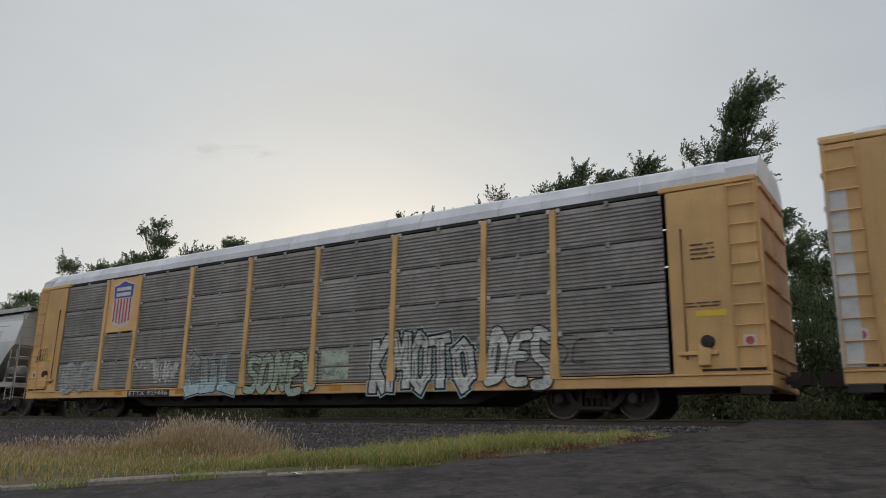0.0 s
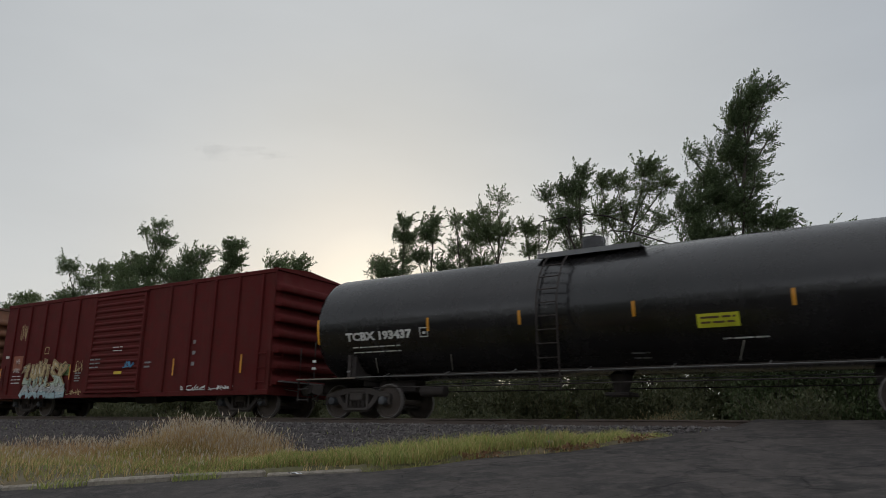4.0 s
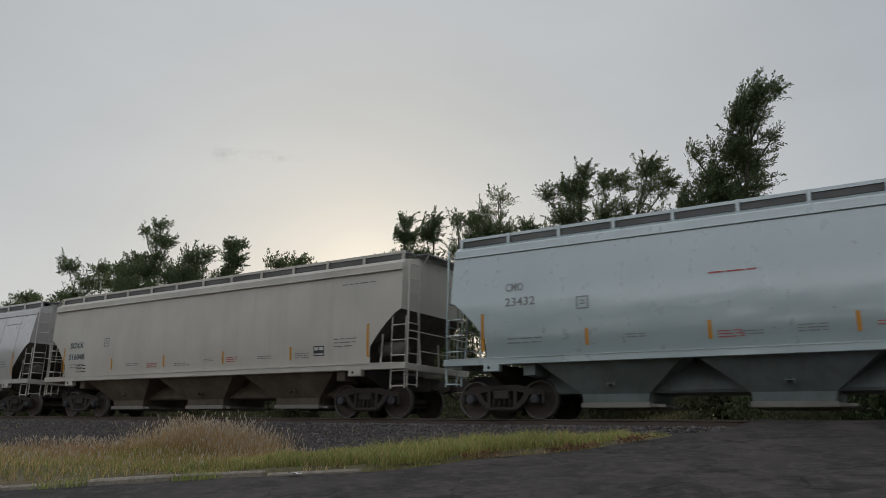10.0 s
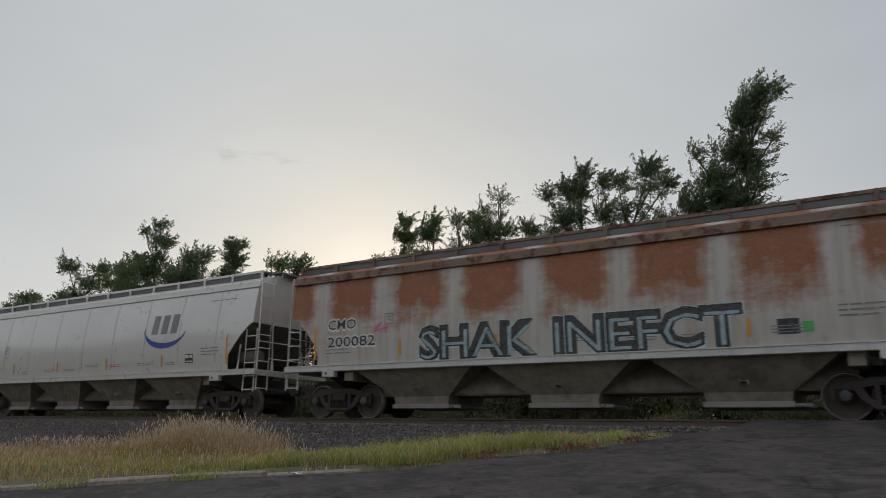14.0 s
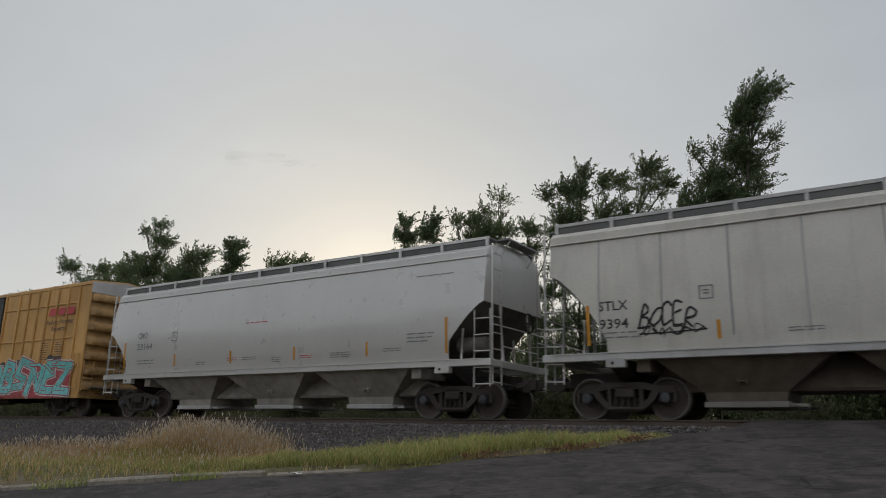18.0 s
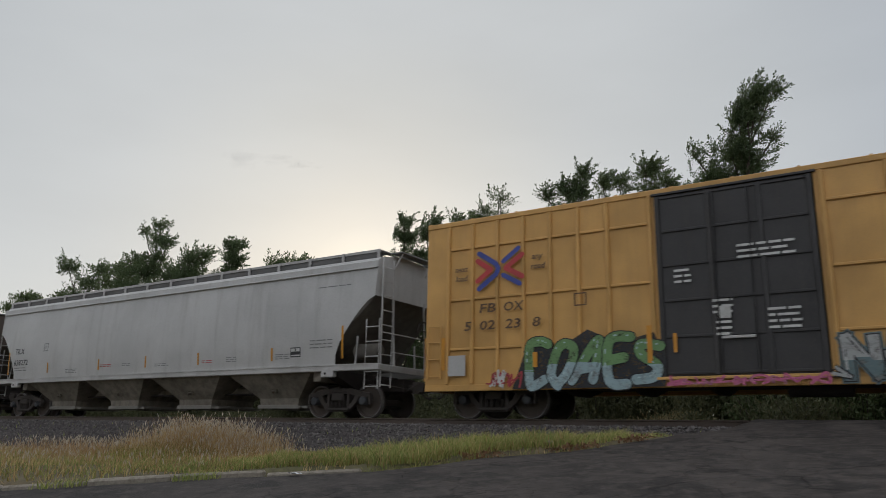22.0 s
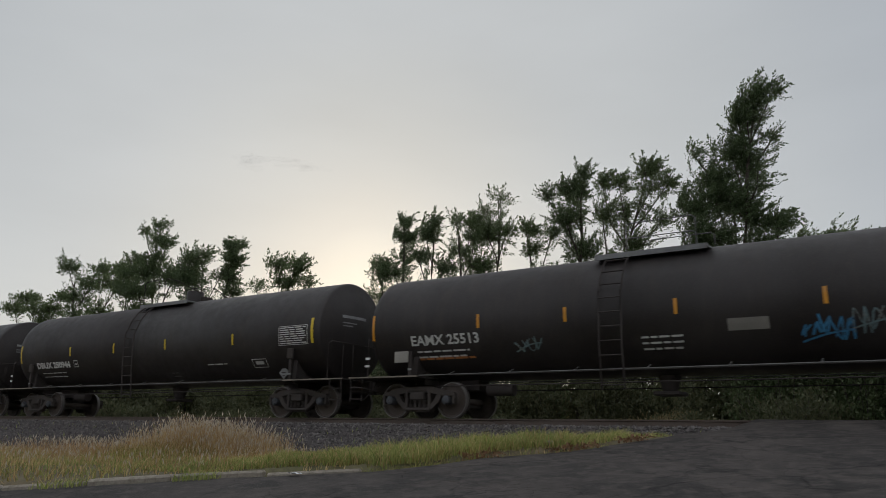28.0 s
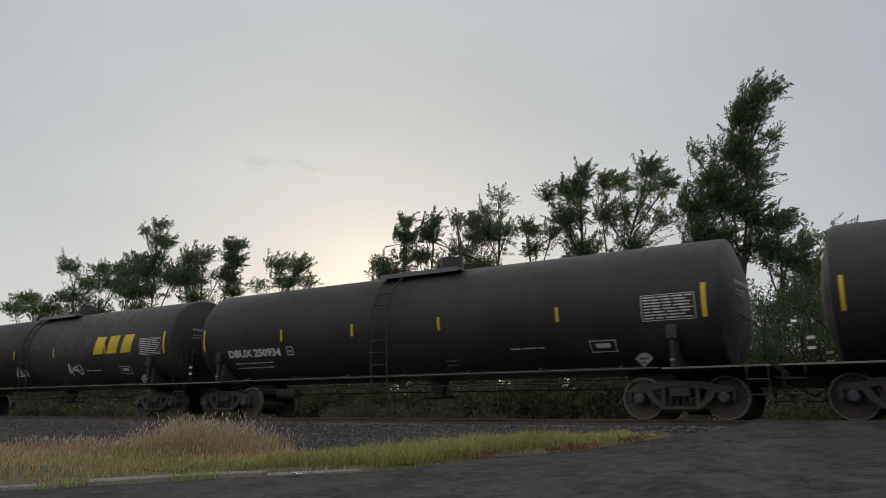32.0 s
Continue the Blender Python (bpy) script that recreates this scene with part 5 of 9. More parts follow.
# ---- boxcars ----
def boxcar(label, uL, uR, body, post_mat, door, roof, eave, sill_bot, posts, rails_z, door_x, end_mat, wide=1.50, door_mat="door_black", door_kind="plug", post_w=0.09, end_cap=None, trucks=1.6, sill_mat=None):
    """posts: x of the outside posts; door_x: the door's ends; rails_z: heights of horizontal side rails."""
    car, H = begin_car("boxcar", label, "boxcar", uL, uR, "cars of the freight train")
    side = lambda z: wide
    top = eave + 0.16
    # side sheets, two to a side, either side of the door
    for s in (-1, 1):
        for a, b in ((-H, door_x[0]), (door_x[1], H)):
            part("side_wall", Geo().box(a, b, *sorted((s * wide, s * (wide - 0.06))), sill_bot + 0.16, eave, 0.006), body, car)
        part("side_sill", Geo().box(-H, H, *sorted((s * (wide + 0.012), s * (wide - 0.10))), sill_bot + 0.02, sill_bot + 0.17, 0.01), sill_mat or post_mat, car)
        part("top_plate", Geo().box(-H, H, *sorted((s * (wide + 0.03), s * (wide - 0.08))), eave - 0.11, eave + 0.02, 0.012), roof, car)
        pm = Geo().box(-post_w / 2, post_w / 2, *sorted((s * (wide - 0.005), s * (wide + 0.07))), sill_bot + 0.18, eave - 0.12, 0.016).mesh("side_post", post_mat)
        for x in posts:
            part("side_post", pm, post_mat, car, loc=(x, 0, 0))
        for z in rails_z:
            xs = [-H + 0.75] + [x for x in posts] + [H - 0.75]
            for a, b in zip(sorted(posts), sorted(posts)[1:]):
                if a >= door_x[1] - 0.1 or b <= door_x[0] + 0.1:
                    part("side_rail", Geo().box(a + post_w / 2 + 0.008, b - post_w / 2 - 0.008, *sorted((s * (wide - 0.004), s * (wide + 0.045))), z - 0.03, z + 0.03, 0.01), post_mat, car)
        # door
        d0, d1 = door_x
        dr = part("sliding_door", Geo().box(d0 + 0.02, d1 - 0.02, *sorted((s * (wide - 0.03), s * (wide + 0.045))), sill_bot + 0.24, eave - 0.16, 0.01), door_mat, car, door)
        g = Geo().box(d0 - 0.10, d1 + 0.10, *sorted((s * (wide + 0.005), s * (wide + 0.10))), sill_bot + 0.17, sill_bot + 0.235, 0.008)
        part("door_track", g, sill_mat or post_mat, car)
        part("door_header", Geo().box(d0 - 0.06, d1 + 0.06, *sorted((s * (wide + 0.03), s * (wide + 0.09))), eave - 0.155, eave - 0.10, 0.008), door_mat, car)
        if door_kind == "plug":
            mid = (d0 + d1) / 2
            for x in (d0 + 0.07, d0 + (d1 - d0) * 0.36, d0 + (d1 - d0) * 0.68, d1 - 0.07):
                part("door_stile", Geo().box(x - 0.05, x + 0.05, *sorted((s * (wide + 0.04), s * (wide + 0.085))), sill_bot + 0.25, eave - 0.17, 0.01), door_mat, dr)
            for k in range(6):
                z = sill_bot + 0.30 + (eave - sill_bot - 0.52) * k / 5
                part("door_rail", Geo().box(d0 + 0.125, d1 - 0.125, *sorted((s * (wide + 0.042), s * (wide + 0.075))), z - 0.03, z + 0.03, 0.01), door_mat, dr)
            for x in (mid - 0.35, mid + 0.35):
                part("lock_rod", Geo().tube([(x, s * (wide + 0.11), sill_bot + 0.3), (x, s * (wide + 0.11), eave - 0.25)], 0.022, 6), door_mat, dr)
            part("door_handle", Geo().box(mid - 0.32, mid + 0.32, *sorted((s * (wide + 0.09), s * (wide + 0.13))), 1.58, 1.64, 0.01), "white_metal", dr)
        else:
            n = 15
            for k in range(n):
                z = sill_bot + 0.34 + (eave - sill_bot - 0.60) * k / (n - 1)
                part("door_corrugation", Geo().prismx([(s * (wide + 0.04), z - 0.075), (s * (wide + 0.085), z - 0.02), (s * (wide + 0.085), z + 0.02), (s * (wide + 0.04), z + 0.075)], d0 + 0.14, d1 - 0.14), door_mat, dr)
            for x in (d0 + 0.08, d1 - 0.08):
                part("door_stile", Geo().box(x - 0.05, x + 0.05, *sorted((s * (wide + 0.04), s * (wide + 0.09))), sill_bot + 0.25, eave - 0.17, 0.01), door_mat, dr)
        # ladders and sill steps at the corners
        for q in (-1, 1):
            xa, xb = sorted((q * (H - 0.08), q * (H - 0.48)))
            ladder(car, xa, xb, s * (wide + 0.06), 0.95, 1.95, post_mat, 0.42)
            st = Geo().tube([(xa, s * (wide - 0.02), sill_bot + 0.1), (xa, s * (wide - 0.02), 0.48), (xb, s * (wide - 0.02), 0.48), (xb, s * (wide - 0.02), sill_bot + 0.1)], 0.018, 6)
            part("sill_step", st, "steel_dark", car)
    # roof of cross panels
    part("roof_sheet", Geo().prismx([(-wide, eave), (-wide, eave + 0.02), (0, top), (wide, eave + 0.02), (wide, eave)], -H + 0.02, H - 0.02), roof, car)
    n = int(2 * H / 1.25)
    rm = Geo().prismx([(-wide, eave + 0.02), (-wide, eave + 0.05), (0, top + 0.03), (wide, eave + 0.05), (wide, eave + 0.02), (0, top)], -0.03, 0.03).mesh("roof_rib", roof)
    for k in range(n + 1):
        part("roof_rib", rm, roof, car, loc=(-H + 0.05 + (2 * H - 0.1) * k / n, 0, 0))
    # corrugated ends
    for s in (-1, 1):
        rows = []
        z = sill_bot + 0.25
        rows.append((0.0, z))
        m = 7
        ph = (eave - 0.25 - z) / m
        for k in range(m):
            for t, d in ((0.10, 0.0), (0.15, 0.15), (0.22, 0.17), (0.48, 0.17), (0.62, 0.10), (0.80, 0.0)):
                rows.append((d, z + (k + t) * ph))
        rows.append((0.0, eave - 0.02))
        g = Geo()
        g.grid([[(s * (H - 0.08), -wide + 0.02, q), (s * (H - 0.08 + d * 0.2), -wide + 0.10, q), (s * (H - 0.06 + d), -wide + 0.22, q), (s * (H - 0.06 + d), wide - 0.22, q), (s * (H - 0.08 + d * 0.2), wide - 0.10, q), (s * (H - 0.08), wide - 0.02, q)] for d, q in rows])
        ew = part("end_wall", g, end_mat, car, smooth=True, angle=50)
        if end_cap:
            part("end_cap_panel", Geo().prismx([(-wide + 0.03, eave - 0.40), (-wide + 0.03, eave), (0, top - 0.02), (wide - 0.03, eave), (wide - 0.03, eave - 0.40)], *sorted((s * (H - 0.02), s * (H + 0.012)))), end_cap, ew)
        a, b = sorted((s * (H - 0.03), s * (H - 0.2)))
        part("end_sill", Geo().box(a, b, -wide + 0.02, wide - 0.02, sill_bot + 0.02, sill_bot + 0.30, 0.015), end_mat, car)
        ladder(car, wide - 0.45, wide - 0.06, s * (H + 0.06), 0.9, 2.0, post_mat, 0.4, across=True)
        ladder(car, -wide + 0.06, -wide + 0.45, s * (H + 0.06), 0.9, 2.0, post_mat, 0.4, across=True)
        part("crossover_board", Geo().box(*sorted((s * (H - 0.02), s * (H + 0.28))), -1.2, 1.2, 1.02, 1.06), "grate", car)
        part("end_grab_iron", Geo().tube([(s * (H + 0.10), -1.1, 1.55), (s * (H + 0.10), 1.1, 1.55)], 0.016, 6), post_mat, car)
        t = H - trucks
        a, b = sorted((s * (t - 0.25), s * (t + 0.25)))
        part("body_bolster", Geo().prismx([(-1.4, sill_bot + 0.2), (1.4, sill_bot + 0.2), (1.4, sill_bot + 0.05), (0.45, 0.80), (-0.45, 0.80), (-1.4, sill_bot + 0.05)], a, b), "steel_dark", car)
    part("underframe", Geo().box(-H + 0.15, H - 0.15, -0.30, 0.30, 0.70, sill_bot + 0.2, 0.02).box(-H + 0.1, H - 0.1, -wide + 0.06, wide - 0.06, sill_bot + 0.13, sill_bot + 0.19), "steel_dark", car)
    for k in range(6):
        x = -H + 3.6 + (2 * H - 7.2) * k / 5
        part("cross_bearer", Geo().prismx([(-1.38, sill_bot + 0.14), (1.38, sill_bot + 0.14), (0.4, 0.55), (-0.4, 0.55)], x - 0.06, x + 0.06), "steel_dark", car)
    part("air_reservoir", Geo().lathe([(-0.6, 0.0), (-0.58, 0.17), (0.58, 0.17), (0.6, 0.0)], (1.2, -0.75, 0.62), "x", 14), "steel_dark", car, smooth=True)
    put_truck(car, -(H - trucks))
    put_truck(car, H - trucks)
    put_couplers(car, H)
    return car, H, side


# ---- enclosed autorack cars ----
RACK_PANEL = {}


def rack_panel_mesh(w, h, mat):
    """A galvanised sheet with fine horizontal corrugations and a flat lip above and below."""
    key = (round(w, 2), round(h, 2), mat)
    if key not in RACK_PANEL:
        n = 9
        rows = [(-0.0, 0.0), (-0.0, 0.03)]
        for k in range(n):
            z = 0.04 + (h - 0.08) * k / n
            p = (h - 0.08) / n
            rows += [(-0.030, z + p * 0.12), (-0.030, z + p * 0.42), (0.0, z + p * 0.56), (0.0, z + p * 0.92)]
        rows += [(0, h - 0.03), (0, h)]
        g = Geo()
        g.grid([[(-w / 2, y, z), (w / 2, y, z)] for y, z in rows])
        g.add([(-w / 2, 0.02, 0), (w / 2, 0.02, 0), (w / 2, 0.02, h), (-w / 2, 0.02, h)], [(0, 1, 2, 3)])
        RACK_PANEL[key] = g.mesh("side_panel", mat)
    return RACK_PANEL[key]


def autorack(label, uL, uR, body="rack_yellow", end_strip=None, logo=True, zt=4.88, arch=0.80, panel_mat="rack_panel"):
    car, H = begin_car("autorack", label, "autorack car", uL, uR, "cars of the freight train")
    wide, bot = 1.46, 0.94
    side = lambda z: 1.50
    posts = [-8.92, -7.02, -4.22, -1.41, 1.41, 4.22, 7.02, 8.92]
    E = 11.6
    cols = list(zip([-E] + posts, posts + [E]))
    th = (zt - bot) / 4
    for s in (-1, 1):
        part("side_sill", Geo().box(-H, H, *sorted((s * 1.50, s * 1.36)), 0.64, 0.88, 0.015).box(-H, H, *sorted((s * 1.53, s * 1.36)), 0.86, 0.905, 0.01), body, car)
        part("top_rail", Geo().box(-E - 0.15, E + 0.15, *sorted((s * 1.44, s * 1.34)), zt, zt + 0.09, 0.01), "steel_dark", car)
        for ci, (a, b) in enumerate(cols):
            for k in range(4):
                if logo and s < 0 and ci == 1 and k >= 2:
                    continue
                w = b - a - 0.16
                ob = part("side_panel", rack_panel_mesh(w, th - 0.035, panel_mat), panel_mat, car, loc=((a + b) / 2, s * wide, bot + k * th))
                if s > 0:
                    ob.rotation_euler.z = math.pi
                part("panel_clip", Geo().box((a + b) / 2 - 0.05, (a + b) / 2 + 0.05, *sorted((s * (wide + 0.035), s * (wide - 0.01))), bot + k * th + th - 0.09, bot + k * th + th + 0.03, 0.008), "rack_panel", car)
        if logo and s < 0:
            a, b = cols[1]
            part("logo_panel", Geo().box(a + 0.08, b - 0.08, -wide - 0.03, -wide + 0.02, bot + 2 * th + 0.02, zt, 0.01), body, car)
        for x in posts:
            pm = Geo()
            pm.prism([(x - 0.12, 0.88), (x + 0.12, 0.88), (x + 0.10, 1.45), (x + 0.072, 1.6), (x + 0.072, zt), (x - 0.072, zt), (x - 0.072, 1.6), (x - 0.10, 1.45)], *sorted((s * (wide - 0.02), s * (wide + 0.085))))
            po = part("side_post", pm, body, car)
            for k in range(1, 5):
                z = bot + k * th - 0.03
                for q in (-1, 1):
                    part("post_bracket", Geo().box(x + q * 0.125 - 0.055, x + q * 0.125 + 0.055, *sorted((s * (wide + 0.05), s * (wide - 0.01))), z - 0.06, z + 0.06, 0.018), "white_metal", po)
        for q in (-1, 1):
            a, b = sorted((q * (E + 0.02), q * H))
            part("end_panel", Geo().box(a, b, *sorted((s * (wide + 0.035), s * (wide - 0.06))), 0.90, zt - 0.02, 0.015), body, car)
            part("end_header", Geo().box(*sorted((q * (E - 0.12), q * (H - 0.02))), *sorted((s * (wide + 0.055), s * (wide - 0.06))), zt - 0.01, zt + 0.11, 0.015), body, car)
            x0, x1 = sorted((q * (H - 0.06), q * (H - 0.62)))
            ladder(car, x0, x1, s * (wide + 0.085), 0.95, zt - 0.03, body, 0.42, 0.016)
            xx = q * (E + 0.32)
            part("door_rod", Geo().tube([(xx, s * (wide + 0.06), 1.2), (xx, s * (wide + 0.06), 4.0)], 0.02, 6), "roof_rust", car)
            part("step_well", Geo().box(*sorted((q * (H - 0.05), q * (H - 0.62))), *sorted((s * 1.51, s * 1.40)), 0.48, 0.64, 0.01), "steel_dark", car)
            part("door_latch", Geo().box(*sorted((q * (E + 0.15), q * (E + 0.95))), *sorted((s * (wide + 0.03), s * (wide + 0.11))), 1.28, 1.36, 0.01).box(*sorted((q * (E + 0.55), q * (E + 0.80))), *sorted((s * (wide + 0.03), s * (wide + 0.13))), 1.06, 1.50, 0.02), body, car)
            part("crank_box", Geo().lathe([(0, 0.14), (0.1, 0.13), (0.12, 0.0)] if s > 0 else [(0, 0.14), (-0.1, 0.13), (-0.12, 0.0)], (q * (E + 0.75), s * (wide + 0.03), 1.55), "y", 14), "steel_dark", car)
            # dark bar on the panel, standing in for the darkness of the slot
            part("lower_slot", Geo().box(*sorted((q * (E + 0.6), q * (H - 0.1))), *sorted((s * (wide + 0.045), s * (wide + 0.03))), 0.95, 1.0), "steel_dark", car)
            part("hazard_label", Geo().box(*sorted((q * (E + 0.55), q * (E + 1.15))), *sorted((s * (wide + 0.040), s * (wide + 0.03))), 2.08, 2.2), "logo_yellow", car)
            part("notice_label", Geo().box(*sorted((q * (H - 0.25), q * (H - 0.48))), *sorted((s * (wide + 0.040), s * (wide + 0.03))), 1.42, 1.66), "ink_white", car)
            part("notice_disc", Geo().lathe([(0, 0.085), (0.004 * s, 0.085)], (q * (H - 0.365), s * (wide + 0.042), 1.54), "y", 16), "ink_red", car)
        for x in (-7.8, -4.5, -1.2, 2.1, 5.4, 8.4):
            part("sill_stripe", Geo().box(x, x + 0.45, *sorted((s * 1.504, s * 1.49)), 0.70, 0.84), "reflector", car)
    # silver roof, arched, with standing seams
    half = [(-1.42, zt + 0.10), (-1.40, zt + 0.37 * arch), (-1.22, zt + 0.69 * arch), (-0.85, zt + 0.9 * arch)]
    prof = half + [(0, zt + arch)] + [(-y, z) for y, z in reversed(half)]
    g = Geo()
    xs = [-H + 0.55, -H + 0.75] + list(np.linspace(-H + 1.4, H - 1.4, 20)) + [H - 0.75, H - 0.55]
    R = []
    for y, z in prof:
        R.append([(x, y, z - (0.06 if abs(x) > H - 0.6 else 0)) for x in xs])
    g.grid(R)
    for s in (0, -1):
        g.add([(xs[s], y, z - 0.06) for y, z in prof], [tuple(range(len(prof)))])
    part("roof", g, "roof_silver", car, "silver galvanised roof", smooth=True, angle=25)
    sm = Geo()
    for i in range(len(prof) - 1):
        (y0, a0), (y1, a1) = prof[i], prof[i + 1]
        sm.add([(-0.02, y0, a0), (0.02, y0, a0), (0.02, y1, a1), (-0.02, y1, a1)] + [(-0.02, y0 * 1.006, a0 + 0.008), (0.02, y0 * 1.006, a0 + 0.008), (0.02, y1 * 1.006, a1 + 0.008), (-0.02, y1 * 1.006, a1 + 0.008)], [(4, 5, 6, 7), (0, 3, 7, 4), (1, 2, 6, 5)])
    sme = sm.mesh("roof_seam", "roof_silver")
    for x in np.arange(-H + 1.4, H - 1.0, 1.22):
        part("roof_seam", sme, "roof_silver", car, loc=(float(x), 0, 0))
    for s in (-1, 1):
        # end doors: two leaves, with ribs
        for q in (-1, 1):
            g = Geo().box(*sorted((s * (H - 0.08), s * (H + 0.0))), *sorted((q * 0.02, q * 1.40)), 0.95, zt + 0.42 * arch, 0.02)
            d = part("end_door", g, body, car)
            for k in range(6):
                part("door_rib", Geo().box(*sorted((s * (H + 0.0), s * (H + 0.05))), *sorted((q * 0.10, q * 1.32)), 1.25 + k * 0.7, 1.33 + k * 0.7, 0.012), body, d)
        part("end_hood", Geo().prismx([(-1.44, zt + 0.07), (-1.40, zt + 0.46 * arch), (-0.95, zt + 0.86 * arch), (0.95, zt + 0.86 * arch), (1.40, zt + 0.46 * arch), (1.44, zt + 0.07)], *sorted((s * (H - 0.62), s * (H + 0.02)))), "roof_silver" if not end_strip else body, car)
        part("end_sill", Geo().box(*sorted((s * (H - 0.2), s * H)), -1.45, 1.45, 0.62, 0.93, 0.02), body, car)
    if end_strip:
        for s in (-1, 1):
            part("corner_strip", Geo().box(*sorted((s * (H - 0.38), s * (H + 0.004))), -wide - 0.05, -wide - 0.035, 0.95, 4.4), end_strip, car, "white corner strip")
    part("underframe", Geo().box(-H + 0.2, H - 0.2, -0.32, 0.32, 0.62, 0.95, 0.02).box(-H + 0.1, H - 0.1, -1.4, 1.4, 0.88, 0.94), "steel_dark", car)
    part("deck_skirt", Geo().prism([(-7.4, 0.66), (-6.6, 0.36), (6.6, 0.36), (7.4, 0.66)], -1.05, 1.05), "steel_dark", car)
    for k in range(12):
        x = -6.2 + k * 1.13
        part("cross_bearer", Geo().prismx([(-1.36, 0.64), (1.36, 0.64), (0.9, 0.40), (-0.9, 0.40)], x - 0.05, x + 0.05), "steel_dark", car)
    put_truck(car, -9.68)
    put_truck(car, 9.68)
    put_couplers(car, H)
    return car, H, side


# ---- tank cars ----
def tank_car(label, uL, uR, tL, tR, paint_mat="black_dull", R=1.50, cz=2.52, rail_up=True, refl="reflector_y", dome=0.62, seam=True, mid=-0.62, head="dished", inset=(0.0, 0.0), marks=(-0.5, -0.19, 0.138, 0.515)):
    """uL, uR: the ends of the end platforms; tL, tR: the truck centres; inset: how far the heads lie within the ends."""
    car, H = begin_car("tank_car", label, "tank car", uL, uR, "cars of the freight train")
    t0, t1 = tL - (uL + uR) / 2, tR - (uL + uR) / 2

    def side(z):
        d = max(-0.96, min(0.96, (z - cz) / R))
        return R * math.sqrt(1 - d * d)

    hl, hr = H - inset[0], H - inset[1]
    depth = 0.30 if head == "dished" else 0.58

    def dish(r):
        """How far the head falls back at the distance r from its middle."""
        return 0.30 * (r / (R - 0.09)) ** 2 if head == "dished" else depth * (1 - math.sqrt(max(0.0, 1 - (r / R) ** 2)))

    if head == "dished":
        # a shallow dish with a tight knuckle at the rim
        rim = [(dish((R - 0.09) * k / 6), (R - 0.09) * k / 6) for k in range(7)]
        rim += [(0.30 + 0.09 * (1 - math.cos(q)), R - 0.09 + 0.09 * math.sin(q)) for q in (0.5, 0.9, 1.25)]
    else:
        rim = [(depth * (1 - math.cos(k * math.pi / 16)), R * math.sin(k * math.pi / 16)) for k in range(9)]
    rim.append((0.62, R))
    prof = [(-hl + q, r) for q, r in rim]
    if seam:
        prof += [(mid - 0.45, R), (mid - 0.43, R * 0.99), (mid + 0.43, R * 0.99), (mid + 0.45, R)]
    prof += [(hr - q, r) for q, r in reversed(rim)]
    part("tank_shell", Geo().lathe(prof, (0, 0, cz), "x", 56), paint_mat, car, smooth=True, angle=40)
    for s in (-1, 1):
        part("skirt_seam", Geo().tube([(-H + 0.7, s * 0.55, 1.145), (H - 0.7, s * 0.55, 1.145)], 0.012, 5), "steel_dark", car)
        part("jacket_edge", Geo().box(t0 + 0.9, t1 - 0.9, s * 0.66 - 0.008, s * 0.66 + 0.008, 1.10, 1.19), "steel_dark", car)
        part("jacket_lip", Geo().box(t0 + 0.9, t1 - 0.9, s * 0.672 - 0.004, s * 0.672 + 0.004, 1.155, 1.175), "truck", car)
        part("side_handrail", Geo().tube([(t0 + 0.3, s * 1.46, 1.06), (t1 - 0.3, s * 1.46, 1.06)], 0.017, 6), "walk_plate", car)
        me = Geo().tube([(0, s * 1.46, 1.06), (0, s * 1.18, 1.16)], 0.014, 5).mesh("rail_bracket", "walk_plate")
        for k in range(7):
            part("rail_bracket", me, "walk_plate", car, loc=(t0 + 1.2 + (t1 - t0 - 2.4) * k / 6, 0, 0))
        # small stencilled rows that follow the dish
        for zz, w, tall in ((2.88, 0.98, 0.085), (2.72, 0.55, 0.035), (2.63, 0.38, 0.035)):
            ys = [-0.74 + w * k / 6 for k in range(7)]
            g = Geo().grid([[(s * ((hr if s > 0 else hl) - dish(math.hypot(y, z - cz)) + 0.004), y, z) for y in ys] for z in (zz, zz + tall)])
            part("head_stencil", g, "ink_grey", car)
        part("running_rod", Geo().tube([(t0 + 0.6, s * 1.10, 0.80), (t1 - 0.6, s * 1.10, 0.80)], 0.016, 5), "steel_dark", car)
    # middle ladder and top platform
    lad = Geo()
    for x in (mid - 0.26, mid + 0.26):
        pts = [(x, -1.48, 0.62), (x, -1.58, 1.6), (x, -R - 0.12, 2.2), (x, -R - 0.12, 2.8)] + [(x, -(R + 0.12) * math.cos(a), cz + (R + 0.12) * math.sin(a)) for a in (0.25, 0.5, 0.75, 1.0, 1.2)]
        lad.tube(pts, 0.022, 6)
    for z in np.arange(0.72, 3.9, 0.32):
        yy = 1.50 + 0.08 * min(1, (z - 0.62)) if z < 1.6 else R + 0.12
        d = (z - cz) / (R + 0.12)
        if z > 2.7:
            yy = (R + 0.12) * math.sqrt(max(0.02, 1 - d * d))
        lad.tube([(mid - 0.26, -yy, z), (mid + 0.26, -yy, z)], 0.017, 6)
    part("side_ladder", lad, "steel_dark", car)
    zt = cz + R
    p0, p1 = mid - 0.55, mid + 2.05
    part("top_platform", Geo().box(p0, p1, -0.95, 0.95, zt - 0.14, zt - 0.10).box(p0, p1, -0.97, -0.94, zt - 0.20, zt - 0.08).box(p0, p1, 0.94, 0.97, zt - 0.20, zt - 0.08), "grate", car)
